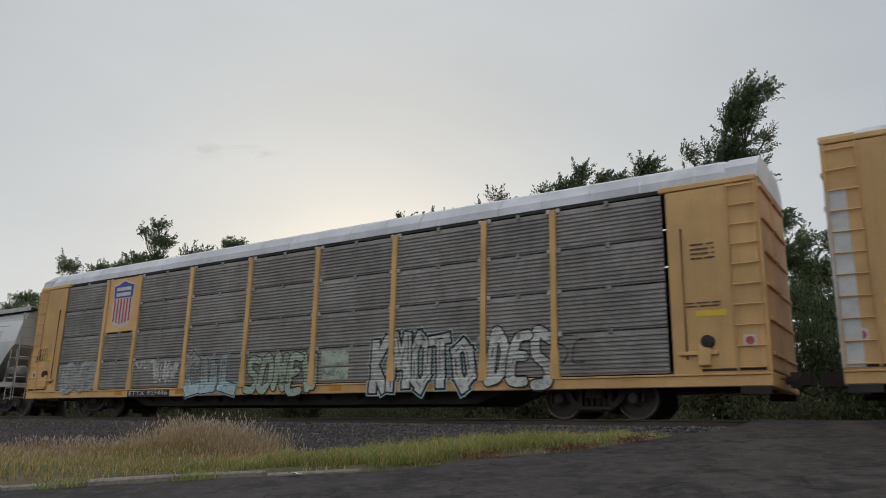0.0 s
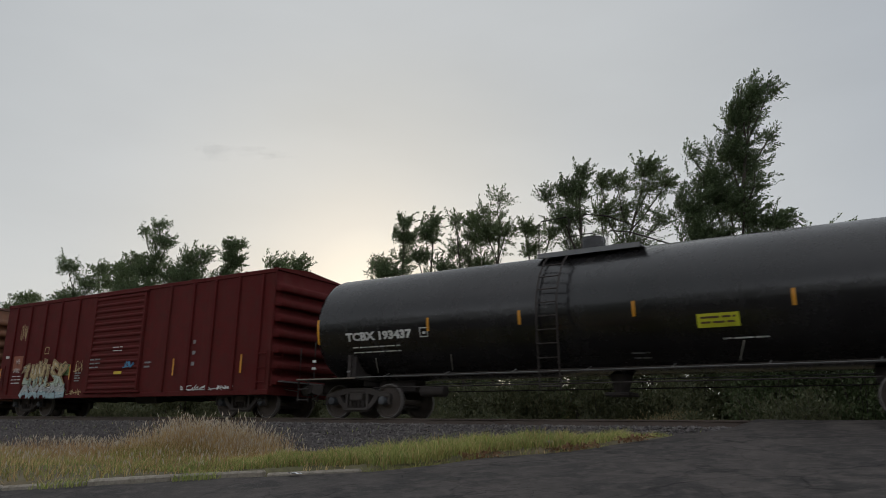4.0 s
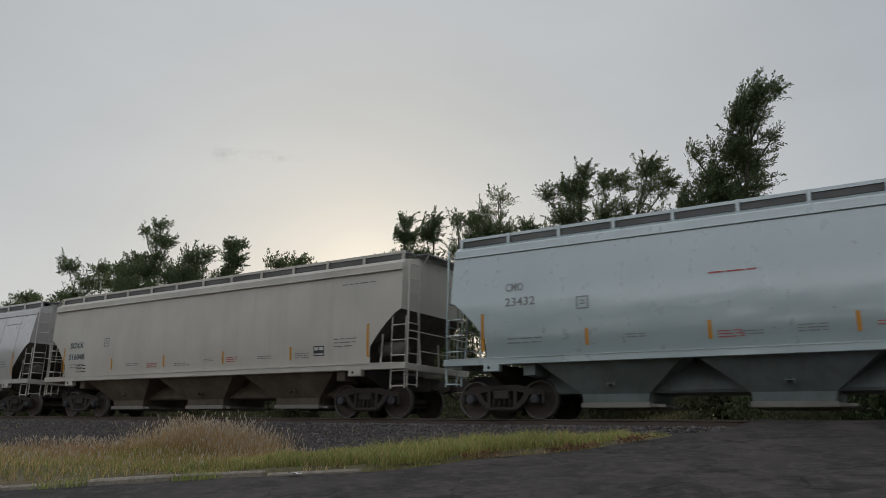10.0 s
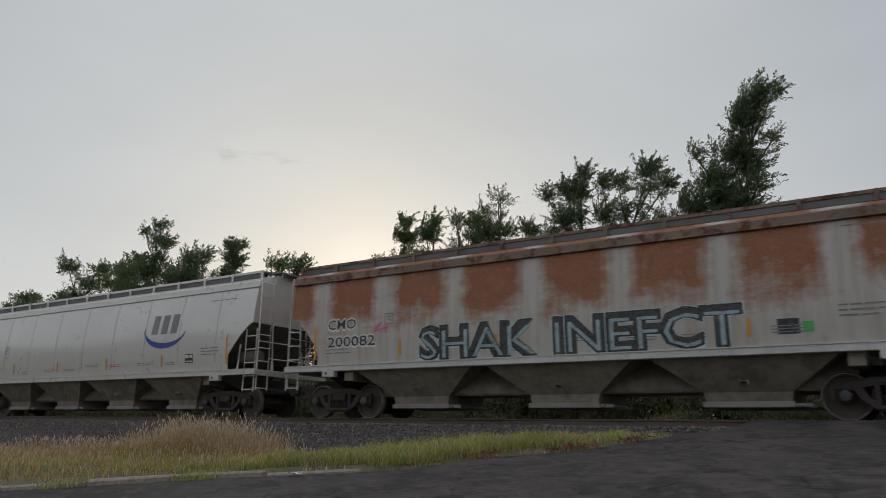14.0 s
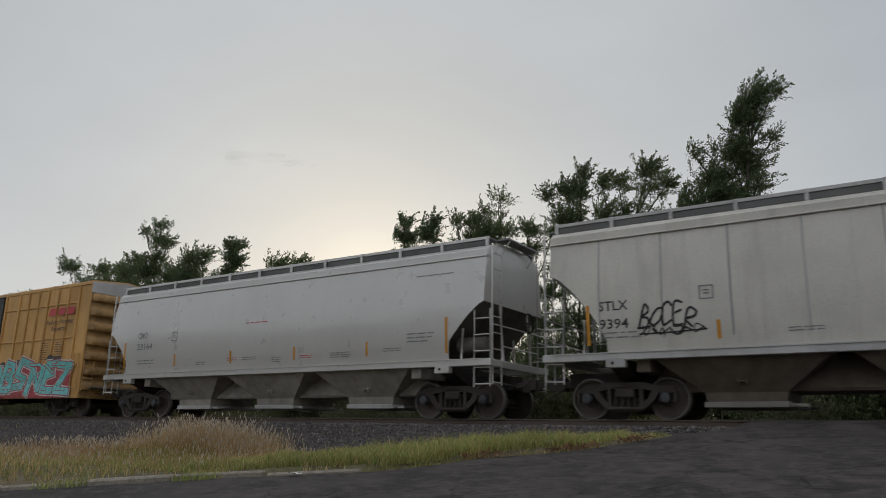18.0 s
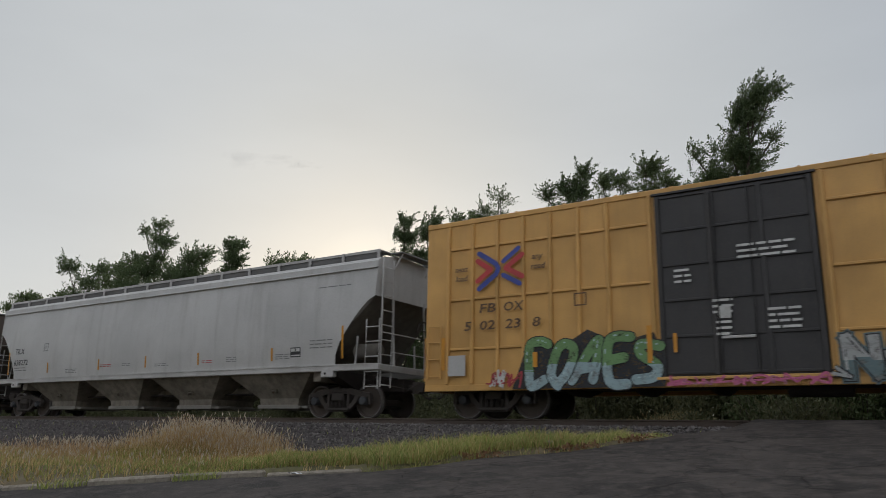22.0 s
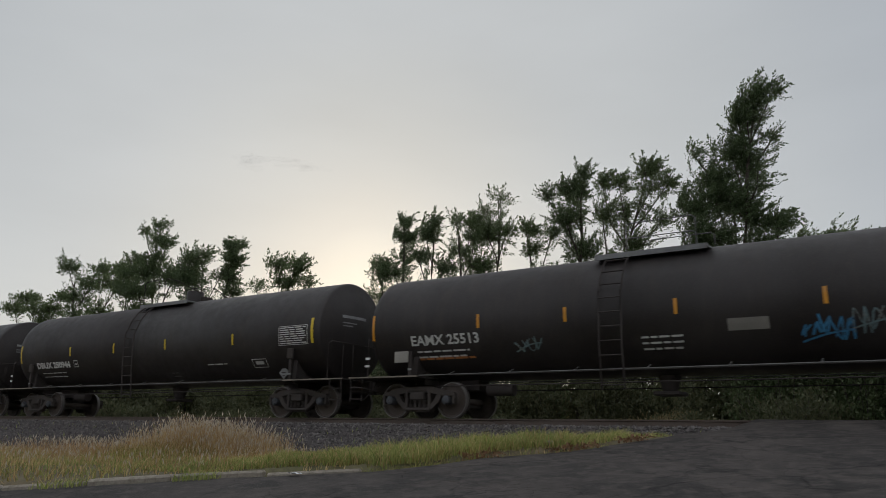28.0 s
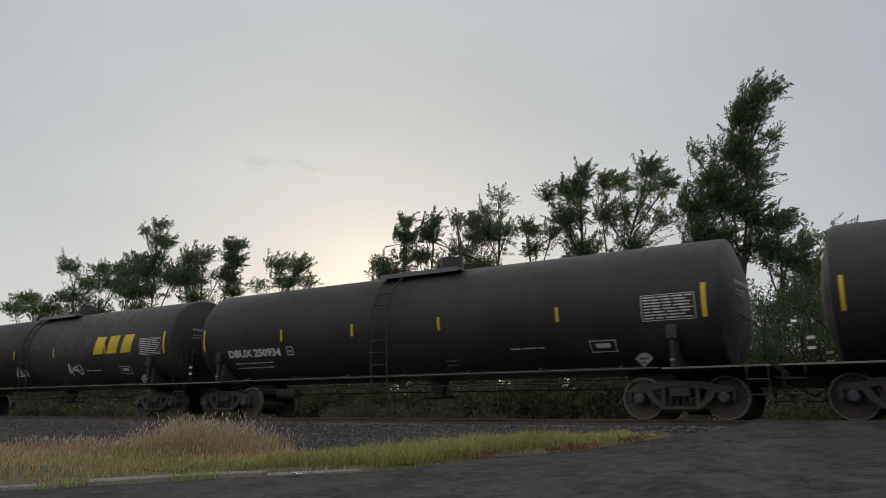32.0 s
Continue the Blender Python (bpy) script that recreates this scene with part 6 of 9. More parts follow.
    if dome:
        part("dome", Geo().lathe([(0, 0.31), (0.42, 0.31), (0.45, 0.29), (0.46, 0.0)], (dome, 0, zt - 0.04), "z", 20), paint_mat, car, smooth=True)
        part("valve_box", Geo().lathe([(0, 0.20), (0.2, 0.20), (0.24, 0.0)], (dome + 0.62, 0, zt - 0.06), "z", 14), "steel_dark", car)
        part("vent_box", Geo().box(dome - 0.75, dome - 0.5, -0.2, 0.2, zt - 0.02, zt + 0.12, 0.02), "steel_dark", car)
    if rail_up:
        for s in (-1, 1):
            g = Geo()
            y = s * 0.85
            zb = zt - 0.1
            g.tube([(p0, y, zb), (p0, y, zb + 0.80), (p0 + 0.08, y, zb + 0.88), (p0 + 0.75, y, zb + 0.90), (p0 + 0.82, y, zb + 0.82), (p0 + 0.82, y, zb)], 0.02, 6)
            g.tube([(p0 + 1.15, y, zb), (p0 + 1.15, y, zb + 0.82), (p0 + 1.23, y, zb + 0.90), (p0 + 1.8, y, zb + 0.78), (p1 + 0.25, y * 0.7, zb + 0.28)], 0.02, 6)
            part("platform_rail", g, "steel_dark", car)
    # saddles, stub sills, end platforms with handrails
    for s, tt in ((-1, t0), (1, t1)):
        g = Geo()
        arc = [(-1.25, 0.98)] + [(R * 0.99 * math.sin(a), cz - R * 0.99 * math.cos(a)) for a in np.linspace(-0.95, 0.95, 9)] + [(1.25, 0.98)]
        g.prismx([(float(y), float(z)) for y, z in arc], tt - 0.07, tt + 0.07)
        part("saddle", g, "steel_dark", car)
        part("saddle_web", Geo().box(tt - 0.16, tt - 0.13, -0.95, 0.95, 0.86, 1.20, 0.01).box(tt + 0.13, tt + 0.16, -0.95, 0.95, 0.86, 1.20, 0.01), "steel_dark", car)
        a, b = sorted((tt - s * 1.4, s * (H + 0.30)))
        part("stub_sill", Geo().box(a, b, -0.25, 0.25, 0.72, 1.06, 0.02), "steel_dark", car)
        a, b = sorted((tt - s * 0.25, s * (H + 0.28)))
        part("end_platform", Geo().box(a, b, -1.45, 1.45, 1.02, 1.06), "steel_dark", car)
        for q in (-1, 1):
            # pale edge strip: the sky's reflection put into its colour
            part("platform_edge", Geo().box(a, b, q * 1.455 - 0.008, q * 1.455 + 0.008, 1.03, 1.065), "bay", car)
            part("bolster_post", Geo().box(tt - 0.055, tt + 0.055, q * 1.42 - 0.03, q * 1.42 + 0.03, 1.06, 1.68, 0.01), "steel_dark", car)
            if head != "round":
                g = Geo().box(tt - 0.11, tt + 0.11, q * 1.45 - 0.04, q * 1.45 + 0.04, 1.66, 1.96, 0.012)
                for k in range(4):
                    g.box(tt - 0.10, tt + 0.10, q * 1.492 - 0.004, q * 1.492 + 0.004, 1.70 + k * 0.065, 1.73 + k * 0.065)
                part("strap_plate", g, "truck", car)
            part("post_band", Geo().box(tt - 0.058, tt + 0.058, q * 1.453 - 0.006, q * 1.453 + 0.006, 1.20, 1.25), "ink_grey", car)
            e = s * (H + 0.22)
            g = Geo().tube([(e - s * 0.55, q * 1.40, 1.05), (e - s * 0.55, q * 1.40, 2.05), (e - s * 0.5, q * 1.32, 2.12), (e - s * 0.5, q * 0.2, 2.12)], 0.020, 6)
            part("end_handrail", g, "steel_dark", car)
            part("grab_post", Geo().tube([(e, q * 1.40, 0.45), (e, q * 1.40, 1.95)], 0.018, 6), "steel_dark", car)
            ladder(car, *sorted((e, e - s * 0.40)), q * 1.44, 0.42, 1.05, "steel_dark", 0.3)
            for zz in (1.55, 1.35) if s < 0 else ():
                part("post_label", Geo().box(*sorted((e - s * 0.62, e - s * 0.48)), q * 1.43 - 0.004, q * 1.43 + 0.004, zz - 0.03, zz + 0.03), "ink_white", car)
    part("brake_cylinder", Geo().lathe([(-0.4, 0.0), (-0.38, 0.15), (0.36, 0.15), (0.4, 0.0)], (t0 + 2.2, -0.5, 0.72), "x", 14), "steel_dark", car, smooth=True)
    part("bottom_outlet", Geo().lathe([(0, 0.16), (0.22, 0.22), (0.5, 0.3)], (0.3, 0, 0.62), "z", 16).box(0.0, 0.6, -0.35, 0.35, 0.55, 0.64, 0.02), "steel_dark", car)
    # reflectors along the shell
    for x in [k * H for k in marks]:
        decal(car, [rect(x - 0.04, x + 0.04, 2.18, 2.52)], refl, side, "reflector", "", 0.012)
    decal(car, [rect(H - 0.96, H - 0.86, 2.08, 2.80)], refl, side, "reflector", "", 0.012)
    decal(car, [rect(-hl + 0.46, -hl + 0.54, 2.02, 2.70)], refl, side, "reflector", "", 0.012)
    put_truck(car, t0)
    put_truck(car, t1)
    put_couplers(car, H + 0.35)
    return car, H, side


def tank_marks(car, H, side, text, x=2.02, z=1.80, boxed=True, diamond=True, pz=2.56):
    if text:
        lettering(car, text, -H + x, z, 0.20, "ink_white", side, 2.25, bold=0.014, name="reporting_mark")
    bars(car, -H + x + 0.2, z - 0.20, 1.6, 2, "ink_white", side, 0.13, 0.03, 5)
    x2 = -H + x + 2.5
    decal(car, [rect(x2, x2 + 0.26, z + 0.20, z + 0.225), rect(x2, x2 + 0.26, z - 0.02, z + 0.005), rect(x2, x2 + 0.025, z + 0.005, z + 0.2), rect(x2 + 0.235, x2 + 0.26, z + 0.005, z + 0.2), rect(x2 + 0.09, x2 + 0.18, z + 0.06, z + 0.12)], "ink_white", side, "clearance_mark")
    bars(car, H - 2.19, pz - 0.01, 1.04, 8, "ink_white", side, 0.064, 0.030, 8, "data_panel")
    decal(car, [rect(H - 2.25, H - 1.09, pz + 0.045, pz + 0.06), rect(H - 2.25, H - 1.09, pz - 0.50, pz - 0.485), rect(H - 2.25, H - 2.235, pz - 0.485, pz + 0.045), rect(H - 1.105, H - 1.09, pz - 0.485, pz + 0.045)], "ink_white", side, "data_frame")
    if boxed:
        x3, b = H - 3.56, 1.48
        decal(car, [rect(x3, x3 + 0.62, b + 0.23, b + 0.25), rect(x3, x3 + 0.62, b, b + 0.02), rect(x3, x3 + 0.02, b + 0.02, b + 0.23), rect(x3 + 0.60, x3 + 0.62, b + 0.02, b + 0.23), rect(x3 + 0.14, x3 + 0.48, b + 0.09, b + 0.18)], "ink_white", side, "test_panel")
    if diamond:
        x4 = H - 2.38
        y4 = -side(1.34) - 0.10
        pl = part("placard", Geo().prism([(x4 - 0.20, 1.31), (x4, 1.11), (x4 + 0.20, 1.31), (x4, 1.51)], y4 - 0.006, y4 + 0.006), "ink_grey", car, "grey diamond placard")
        part("placard_mark", Geo().box(x4 - 0.10, x4 + 0.10, y4 - 0.010, y4 - 0.007, 1.29, 1.33).box(x4 - 0.05, x4 + 0.05, y4 - 0.010, y4 - 0.007, 1.20, 1.23), "steel_dark", pl)
        part("placard_bracket", Geo().box(x4 - 0.02, x4 + 0.02, y4 + 0.007, y4 + 0.30, 1.28, 1.34), "steel_dark", pl)
    bars(car, H - 5.6, 1.62, 0.9, 1, "ink_white", side, 0.1, 0.03, 3)
    bars(car, H - 7.6, 1.42, 0.4, 2, "ink_grey", side, 0.1, 0.03, 4)
# ---- the train, from its first car in view to its last ----
def build_train():
    autorack("tall yellow autorack with flat yellow panels and white corner strip", -1.49, 25.6, end_strip="ink_white", logo=False, zt=5.36, arch=0.42, panel_mat="rack_yellow")
    car, H, side = autorack("yellow autorack with weathered grey panels and graffiti", -29.78, -2.71)
    rack_marks(car, H, side)
    patched_hopper()
    gloss_tank()
    red_box()
    orange_box()
    white_long_hopper()
    teal_hopper()
    beige_hopper()
    silver_hopper()
    rust_hopper()
    crescent_hopper()
    offwhite_hopper()
    grey_hopper()
    yellow_box(-264.7, -249.35, True)
    yellow_box(-282.35, -266.86, False)
    streaked_hopper()
    ribbed_grey()
    ribbed_brown()
    tanks()


def rack_marks(car, H, side):
    s2 = lambda z: 1.50
    sh = lambda z: 1.49
    cx, w = -7.97, 0.58
    # shield: blue head above red and white stripes
    decal(car, [[(cx - w * 1.06, 4.66), (cx - w * 0.75, 4.66), (cx, 4.82), (cx + w * 0.75, 4.66), (cx + w * 1.06, 4.66), (cx + w, 4.14), (cx - w, 4.14)]], "ink_white", sh, "shield_border", "", 0.004)
    decal(car, [[(cx - w * 0.98, 4.12), (cx + w * 0.98, 4.12), (cx + w * 1.02, 3.55), (cx + w * 0.84, 3.22), (cx, 3.08), (cx - w * 0.84, 3.22), (cx - w * 1.02, 3.55)]], "ink_white", sh, "shield_field", "", 0.004)
    decal(car, [[(cx - w, 4.62), (cx - w * 0.72, 4.62), (cx, 4.77), (cx + w * 0.72, 4.62), (cx + w, 4.62), (cx + w * 0.93, 4.16), (cx - w * 0.93, 4.16)]], "logo_blue", sh, "shield_head", "blue head of a railway shield", 0.008)
    for k in range(6):
        x = cx - 0.45 + k * 0.18
        decal(car, [rect(x - 0.044, x + 0.044, 3.20 + 0.10 * abs(k - 2.5) / 2.5, 4.12)], "logo_red", sh, "shield_stripe", "", 0.010)
    decal(car, [rect(cx - 0.42, cx + 0.42, 4.42, 4.55), rect(cx - 0.42, cx + 0.42, 4.22, 4.35)], "ink_white", sh, "shield_bar", "", 0.012)
    decal(car, [rect(-7.05, -4.8, 0.645, 0.87)], "g_black", s2, "number_board", "black number board")
    lettering(car, "ETTX 909446", -6.95, 0.69, 0.15, "ink_white", lambda z: 1.506, width=2.05, name="reporting_mark")
    # the spray lies in the folds of the corrugated panels
    th = (4.88 - 0.94) / 4
    pitch = (th - 0.035 - 0.08) / 9
    folds = [0.0, 0.929]
    for k in range(2):
        for q in range(9):
            z = 0.94 + k * th + 0.04 + q * pitch
            folds += [z + pitch * f for f in (0.0, 0.12, 0.42, 0.56)]

    def gs(z):
        if z < 0.93:
            return 1.531
        f = ((z - 0.94) % th - 0.04) / pitch
        return 1.491 if 0.06 < f % 1 < 0.49 and 0 < f < 9 else 1.461

    piece(car, "OM", -11.35, -9.1, 0.80, 1.95, "g_silver", "g_slate", gs, 3, 0.62, soft=True, rim=0.02, cuts=folds, label="faded silver graffiti lettering")
    tag(car, "NW", -6.9, -5.8, 1.55, 1.85, "g_white", gs, 4, 0.06)
    scrawl(car, -5.9, -4.5, 1.25, 1.85, "g_white", gs, 5, 0.075, 8)
    scrawl(car, -5.7, -4.8, 1.05, 1.6, "g_white", gs, 6, 0.06, 5)
    piece(car, "CUL", -4.2, -1.7, 0.70, 1.90, "g_silver", "g_line", gs, 8, 0.40, halo="g_bluegrey", shade="g_ice", rim=0.03, cuts=folds, label="silver graffiti lettering with dark blue edges")
    piece(car, "SONEW", -1.3, 1.62, 0.68, 1.82, "g_pale", "g_line", gs, 11, 0.36, soft=True, rim=0.034, cuts=folds, label="pale green graffiti lettering")
    decal(car, [rect(1.75, 2.75, 1.42, 1.82), rect(1.8, 2.75, 1.02, 1.34)], "g_pale", lambda z: 1.494, "painted_patch")
    tag(car, "NEN", 1.85, 2.6, 1.14, 1.26, "g_slate", lambda z: 1.50, 12, 0.025)
    piece(car, "KMOTO", 3.5, 6.75, 0.68, 2.08, "g_white", "g_line", gs, 13, 0.36, back="g_line", halo="g_ice", rim=0.042, cuts=folds, label="white block graffiti lettering")
    piece(car, "DES", 7.1, 8.85, 0.70, 2.02, "g_white", "g_line", gs, 17, 0.40, soft=True, rim=0.038, cuts=folds, label="white block graffiti lettering")
    scrawl(car, -13.2, -12.4, 2.0, 2.6, "ink_brown", lambda z: 1.505, 3, 0.03, 5)
    tag(car, "SC", 8.95, 9.75, 1.2, 1.85, "g_black", gs, 5, 0.03)
    bars(car, 12.1, 3.6, 0.5, 4, "ink_brown", lambda z: 1.503, 0.10, 0.035)
    bars(car, 11.95, 2.35, 0.7, 2, "ink_brown", lambda z: 1.503, 0.07, 0.03)


def soft_rect(x0, x1, z0, z1, rr):
    """A rolled-on patch: a rectangle with uneven rounded corners."""
    r = min(0.09, 0.3 * min(x1 - x0, z1 - z0))
    P = []
    for cx, cz, a0 in ((x1 - r, z0 + r, -90), (x1 - r, z1 - r, 0), (x0 + r, z1 - r, 90), (x0 + r, z0 + r, 180)):
        for k in range(4):
            a = radians(a0 + 30 * k)
            P.append((cx + r * math.cos(a) + rr.uniform(-0.03, 0.03), cz + r * math.sin(a) + rr.uniform(-0.03, 0.03)))
    return P


def repaint_patches(car, H, side):
    """Paler paint rolled over old graffiti: a stepped band below the eave and loose patches lower down."""
    rr = random.Random(12)
    x, P = -H + 1.0, []
    while x < H - 1.2:
        w = rr.uniform(0.45, 1.5)
        P.append(soft_rect(x, x + w, 3.72 - rr.choice((0.0, 0.1, 0.25, 0.5, 0.75)), 3.84, rr))
        x += w + rr.choice((-0.05, -0.05, 0.3, 0.7))
    for cx, cz, w, h in ((-6.35, 2.26, 1.2, 0.45), (-5.2, 1.62, 0.6, 0.35), (-3.9, 3.0, 0.7, 0.9), (-2.6, 1.75, 0.8, 0.3), (-0.5, 1.7, 1.1, 0.5), (0.6, 1.62, 0.7, 0.32), (1.9, 1.78, 1.4, 0.5), (3.2, 2.9, 0.6, 0.5), (4.4, 1.6, 1.2, 0.3), (6.2, 1.7, 0.8, 0.45)):
        P.append(soft_rect(cx - w / 2, cx + w / 2, cz - h / 2, cz + h / 2, rr))
    decal(car, P, "patchpale", side, "repainted_patch", "paler repainted patch", 0.004)


def patched_hopper():
    car, H, side = hopper("pale grey rounded covered hopper with repainted patches", -47.45, -30.83, "patchgrey", "white_metal", "bay", bays=4, eave=4.08, wide=1.60, tuck=0.36, cut="round", roof="walk", trucks=7.0, sill_z=(1.12, 1.30), end_mat="greyworn", hood=False)
    repaint_patches(car, H, side)
    hopper_marks(car, H, side, panel=False, red=False, tall=(1.45, 2.2))
    lettering(car, "ATW", -H + 1.85, 2.16, 0.20, "ink", side, 0.52, bold=0.008, name="reporting_mark")
    lettering(car, "465142", -H + 2.65, 2.16, 0.20, "ink", side, 1.05, bold=0.008, name="reporting_mark")


def gloss_tank():
    car, H, side = tank_car("glossy black tank car with yellow placard", -65.5, -48.4, -63.85, -50.0, "black", R=1.52, cz=2.55, refl="reflector", dome=-0.30, mid=-0.85, head="round")
    tank_marks(car, H, side, "TCBX 193437", x=1.5, z=2.06, diamond=False, boxed=False, pz=2.68)
    decal(car, [rect(2.5, 3.35, 1.86, 2.14)], "sign_yellow", side, "placard", "yellow placard")
    bars(car, 2.58, 2.04, 0.7, 2, "ink_brown", lambda z: side(z) + 0.006, 0.10, 0.04)
    d = 6.74
    decal(car, [[(d - 0.22, 1.42), (d, 1.20), (d + 0.22, 1.42), (d, 1.64)]], "ink_white", side, "hazard_diamond", "red and white hazard diamond")
    decal(car, [[(d - 0.17, 1.42), (d, 1.25), (d + 0.17, 1.42)], [(d - 0.10, 1.52), (d + 0.10, 1.52), (d, 1.62)]], "ink_red", side, "hazard_diamond_print", "", 0.012)
    for k in (-6.0, -3.6, 3.4):
        part("jacket_bracket", Geo().tube([(k, -1.42, 1.55), (k - 0.18, -1.05, 1.2)], 0.014, 5), "gate", car)


def red_box():
    posts = [-6.97, -5.92, -4.82, -3.77, -2.57, 2.83, 4.03, 5.08, 6.18, 7.23]
    car, H, side = boxcar("dark maroon outside-post boxcar with graffiti", -82.36, -66.89, "red", "red_dark", "ribbed maroon sliding door", "red_dark", 4.42, 0.62, posts, [], (-1.49, 1.58), "red_dark", door_mat="red", door_kind="ribbed", post_w=0.12)
    s2 = lambda z: 1.51
    decal(car, [rect(-6.76, -5.98, 1.75, 2.32)], "orange_rust", s2, "number_panel")
    lettering(car, "HS", -6.52, 2.02, 0.17, "ink_white", lambda z: 1.518, name="reporting_mark")
    lettering(car, "3702", -6.66, 1.66, 0.17, "ink_white", lambda z: 1.518, name="reporting_mark")
    bars(car, -6.74, 1.50, 0.8, 3, "ink_white", s2, 0.13, 0.035)
    piece(car, "AXAZS", -5.80, -2.78, 0.66, 1.16, "g_silver", "g_slate", lambda z: 1.572, 23, 0.32, shade="g_bluegrey", shine="g_white", rim=0.02, label="silver graffiti lettering")
    piece(car, "ZMNISK", -5.76, -2.86, 1.08, 1.95, "g_gold", "g_line", lambda z: 1.576, 22, 0.32, halo="g_tan", back="g_gold", shade="g_pale", shine="g_white", rim=0.022, wild=0.10, label="gold graffiti lettering")
    scrawl(car, -6.5, -6.05, 2.9, 3.6, "g_gold", s2, 6, 0.025, 4)
    reflectors(car, [-7.5, -2.55, 3.4, 6.6], 1.3, 1.85, lambda z: 1.575)
    bars(car, -7.4, 2.25, 0.3, 1, "ink_white", s2, 0.1, 0.10)
    scrawl(car, -2.3, -1.8, 1.55, 2.0, "g_gold", lambda z: 1.575, 24, 0.03, 4)
    bars(car, -2.2, 1.5, 0.35, 4, "ink_grey", lambda z: 1.575, 0.09, 0.05)
    scrawl(car, -2.75, -1.8, 0.72, 0.95, "g_gold", s2, 25, 0.025, 7)
    decal(car, [rect(0.2, 0.65, 1.42, 1.52)], "reflector_y", lambda z: 1.60, "sticker")
    bars(car, -1.3, 1.95, 0.6, 3, "ink_grey", lambda z: 1.60, 0.14, 0.05, 3)
    bars(car, 0.0, 2.35, 0.55, 2, "ink_white", lambda z: 1.60, 0.12, 0.03, 4)
    scrawl(car, 0.7, 1.3, 1.6, 1.85, "g_blue", lambda z: 1.60, 26, 0.05, 3)
    bars(car, 1.75, 1.75, 0.4, 2, "ink_grey", s2, 0.14, 0.06)
    bars(car, 4.2, 2.3, 0.15, 3, "ink_grey", s2, 0.35, 0.12)
    scrawl(car, 3.8, 6.2, 0.80, 0.98, "g_white", lambda z: 1.52, 9, 0.03, 8)
    decal(car, [rect(-4.55, -4.27, 2.32, 2.35), rect(-4.55, -4.27, 2.57, 2.60), rect(-4.55, -4.52, 2.35, 2.57), rect(-4.30, -4.27, 2.35, 2.57)], "g_gold", s2, "clearance_mark")
    decal(car, [rect(-3.25, -2.65, 1.47, 1.88)], "g_green", s2, "painted_patch")


def orange_box():
    posts = [-7.08, -6.12, -5.06, -3.92, -2.72, 2.42, 3.58, 4.7, 5.88, 6.8]
    car, H, side = boxcar("weathered orange boxcar with pink patches and graffiti", -98.73, -83.6, "orange", "orange_rust", "ribbed oxide-red sliding door covered in graffiti", "roof_rust", 4.42, 0.60, posts, [], (-1.72, 1.56), "orange_end", door_mat="reddoor", door_kind="ribbed", post_w=0.13, sill_mat="orange_rust")
    s2 = lambda z: 1.508
    for a, b in ((-7.0, -6.20), (-6.04, -5.14)):
        decal(car, [rect(a, b, 2.38, 4.28)], "pink", s2, "painted_patch", "faded pink paint patch")
        decal(car, [rect(a, b, 1.62, 2.36)], "g_black", s2, "painted_patch", "black paint patch")
    s3 = lambda z: 1.516
    lettering(car, "HS", -6.88, 2.08, 0.18, "ink_white", s3, 0.38, bold=0.008, name="reporting_mark")
    lettering(car, "304", -6.93, 1.68, 0.18, "ink_white", s3, 0.58, bold=0.008, name="reporting_mark")
    lettering(car, "63", -5.75, 1.70, 0.18, "ink_white", s3, 0.36, bold=0.008, name="reporting_mark")
    scrawl(car, -6.95, -6.4, 1.92, 2.02, "g_teal", s3, 30, 0.05, 3)
    for a, b in ((2.5, 3.5), (3.66, 4.62), (4.78, 5.80)):
        decal(car, [rect(a, b, 2.72, 4.28)], "pink_old", s2, "painted_patch", "faded pink paint patch")
    for txt, x, z, w in (("NEW", 2.72, 3.72, 0.78), ("ORLE", 3.72, 3.69, 0.86), ("ANS", 4.86, 3.66, 0.86), ("PUB", 2.72, 3.32, 0.72), ("LIC B", 3.74, 3.29, 0.84), ("ELT", 4.86, 3.27, 0.72), ("RAI", 2.82, 2.92, 0.62), ("LROA", 3.74, 2.89, 0.84), ("D", 4.86, 2.87, 0.22)):
        lettering(car, txt, x, z, 0.24, "ink_faint", s3, w, 0.004, name="faded_lettering")
    for x in (2.42, 3.58, 4.70, 5.88):
        decal(car, [rect(x - 0.055, x + 0.055, 2.72, 4.28)], "pink_old", lambda z: 1.572, "painted_patch")
    gp = lambda z: 1.585
    piece(car, "NSNBXE", -6.85, -4.6, 0.66, 1.25, "g_white", "g_plum", gp, 31, 0.26, shade="g_ice", rim=0.022, wild=0.16, label="white and blue graffiti lettering")
    scrawl(car, -7.1, -6.6, 0.66, 0.95, "g_white", gp, 32, 0.05, 4)
    piece(car, "WE", -4.65, -2.68, 0.76, 2.50, "g_umber", "g_ice", gp, 33, 0.34, soft=True, shade="g_umber", shine="g_bluegrey", rim=0.022, label="dark brown graffiti lettering with pale edges")
    decal(car, [rect(-3.75, -2.85, 1.10, 1.45)], "g_black", lambda z: 1.612, "painted_patch")
    dz0, dz1 = 0.94, 0.94 + 4.42 - 0.60 - 0.60
    folds = []
    for k in range(15):
        z = dz0 + (dz1 - dz0) * k / 14
        folds += [z - 0.075, z - 0.02, z + 0.02, z + 0.075]

    def gd(z):
        f = (z - dz0) / (dz1 - dz0) * 14
        d = abs(f - round(f)) * (dz1 - dz0) / 14
        return 1.54 + 0.045 * min(1.0, max(0.0, (0.075 - d) / 0.055))

    piece(car, "WNIESRA", -1.75, 1.5, 1.85, 2.85, "g_white", "g_line", gd, 35, 0.28, 0.10, halo="g_teal", back="g_line", shine="g_teal", rim=0.034, wild=0.14, cuts=folds, label="white and teal graffiti lettering on the door")
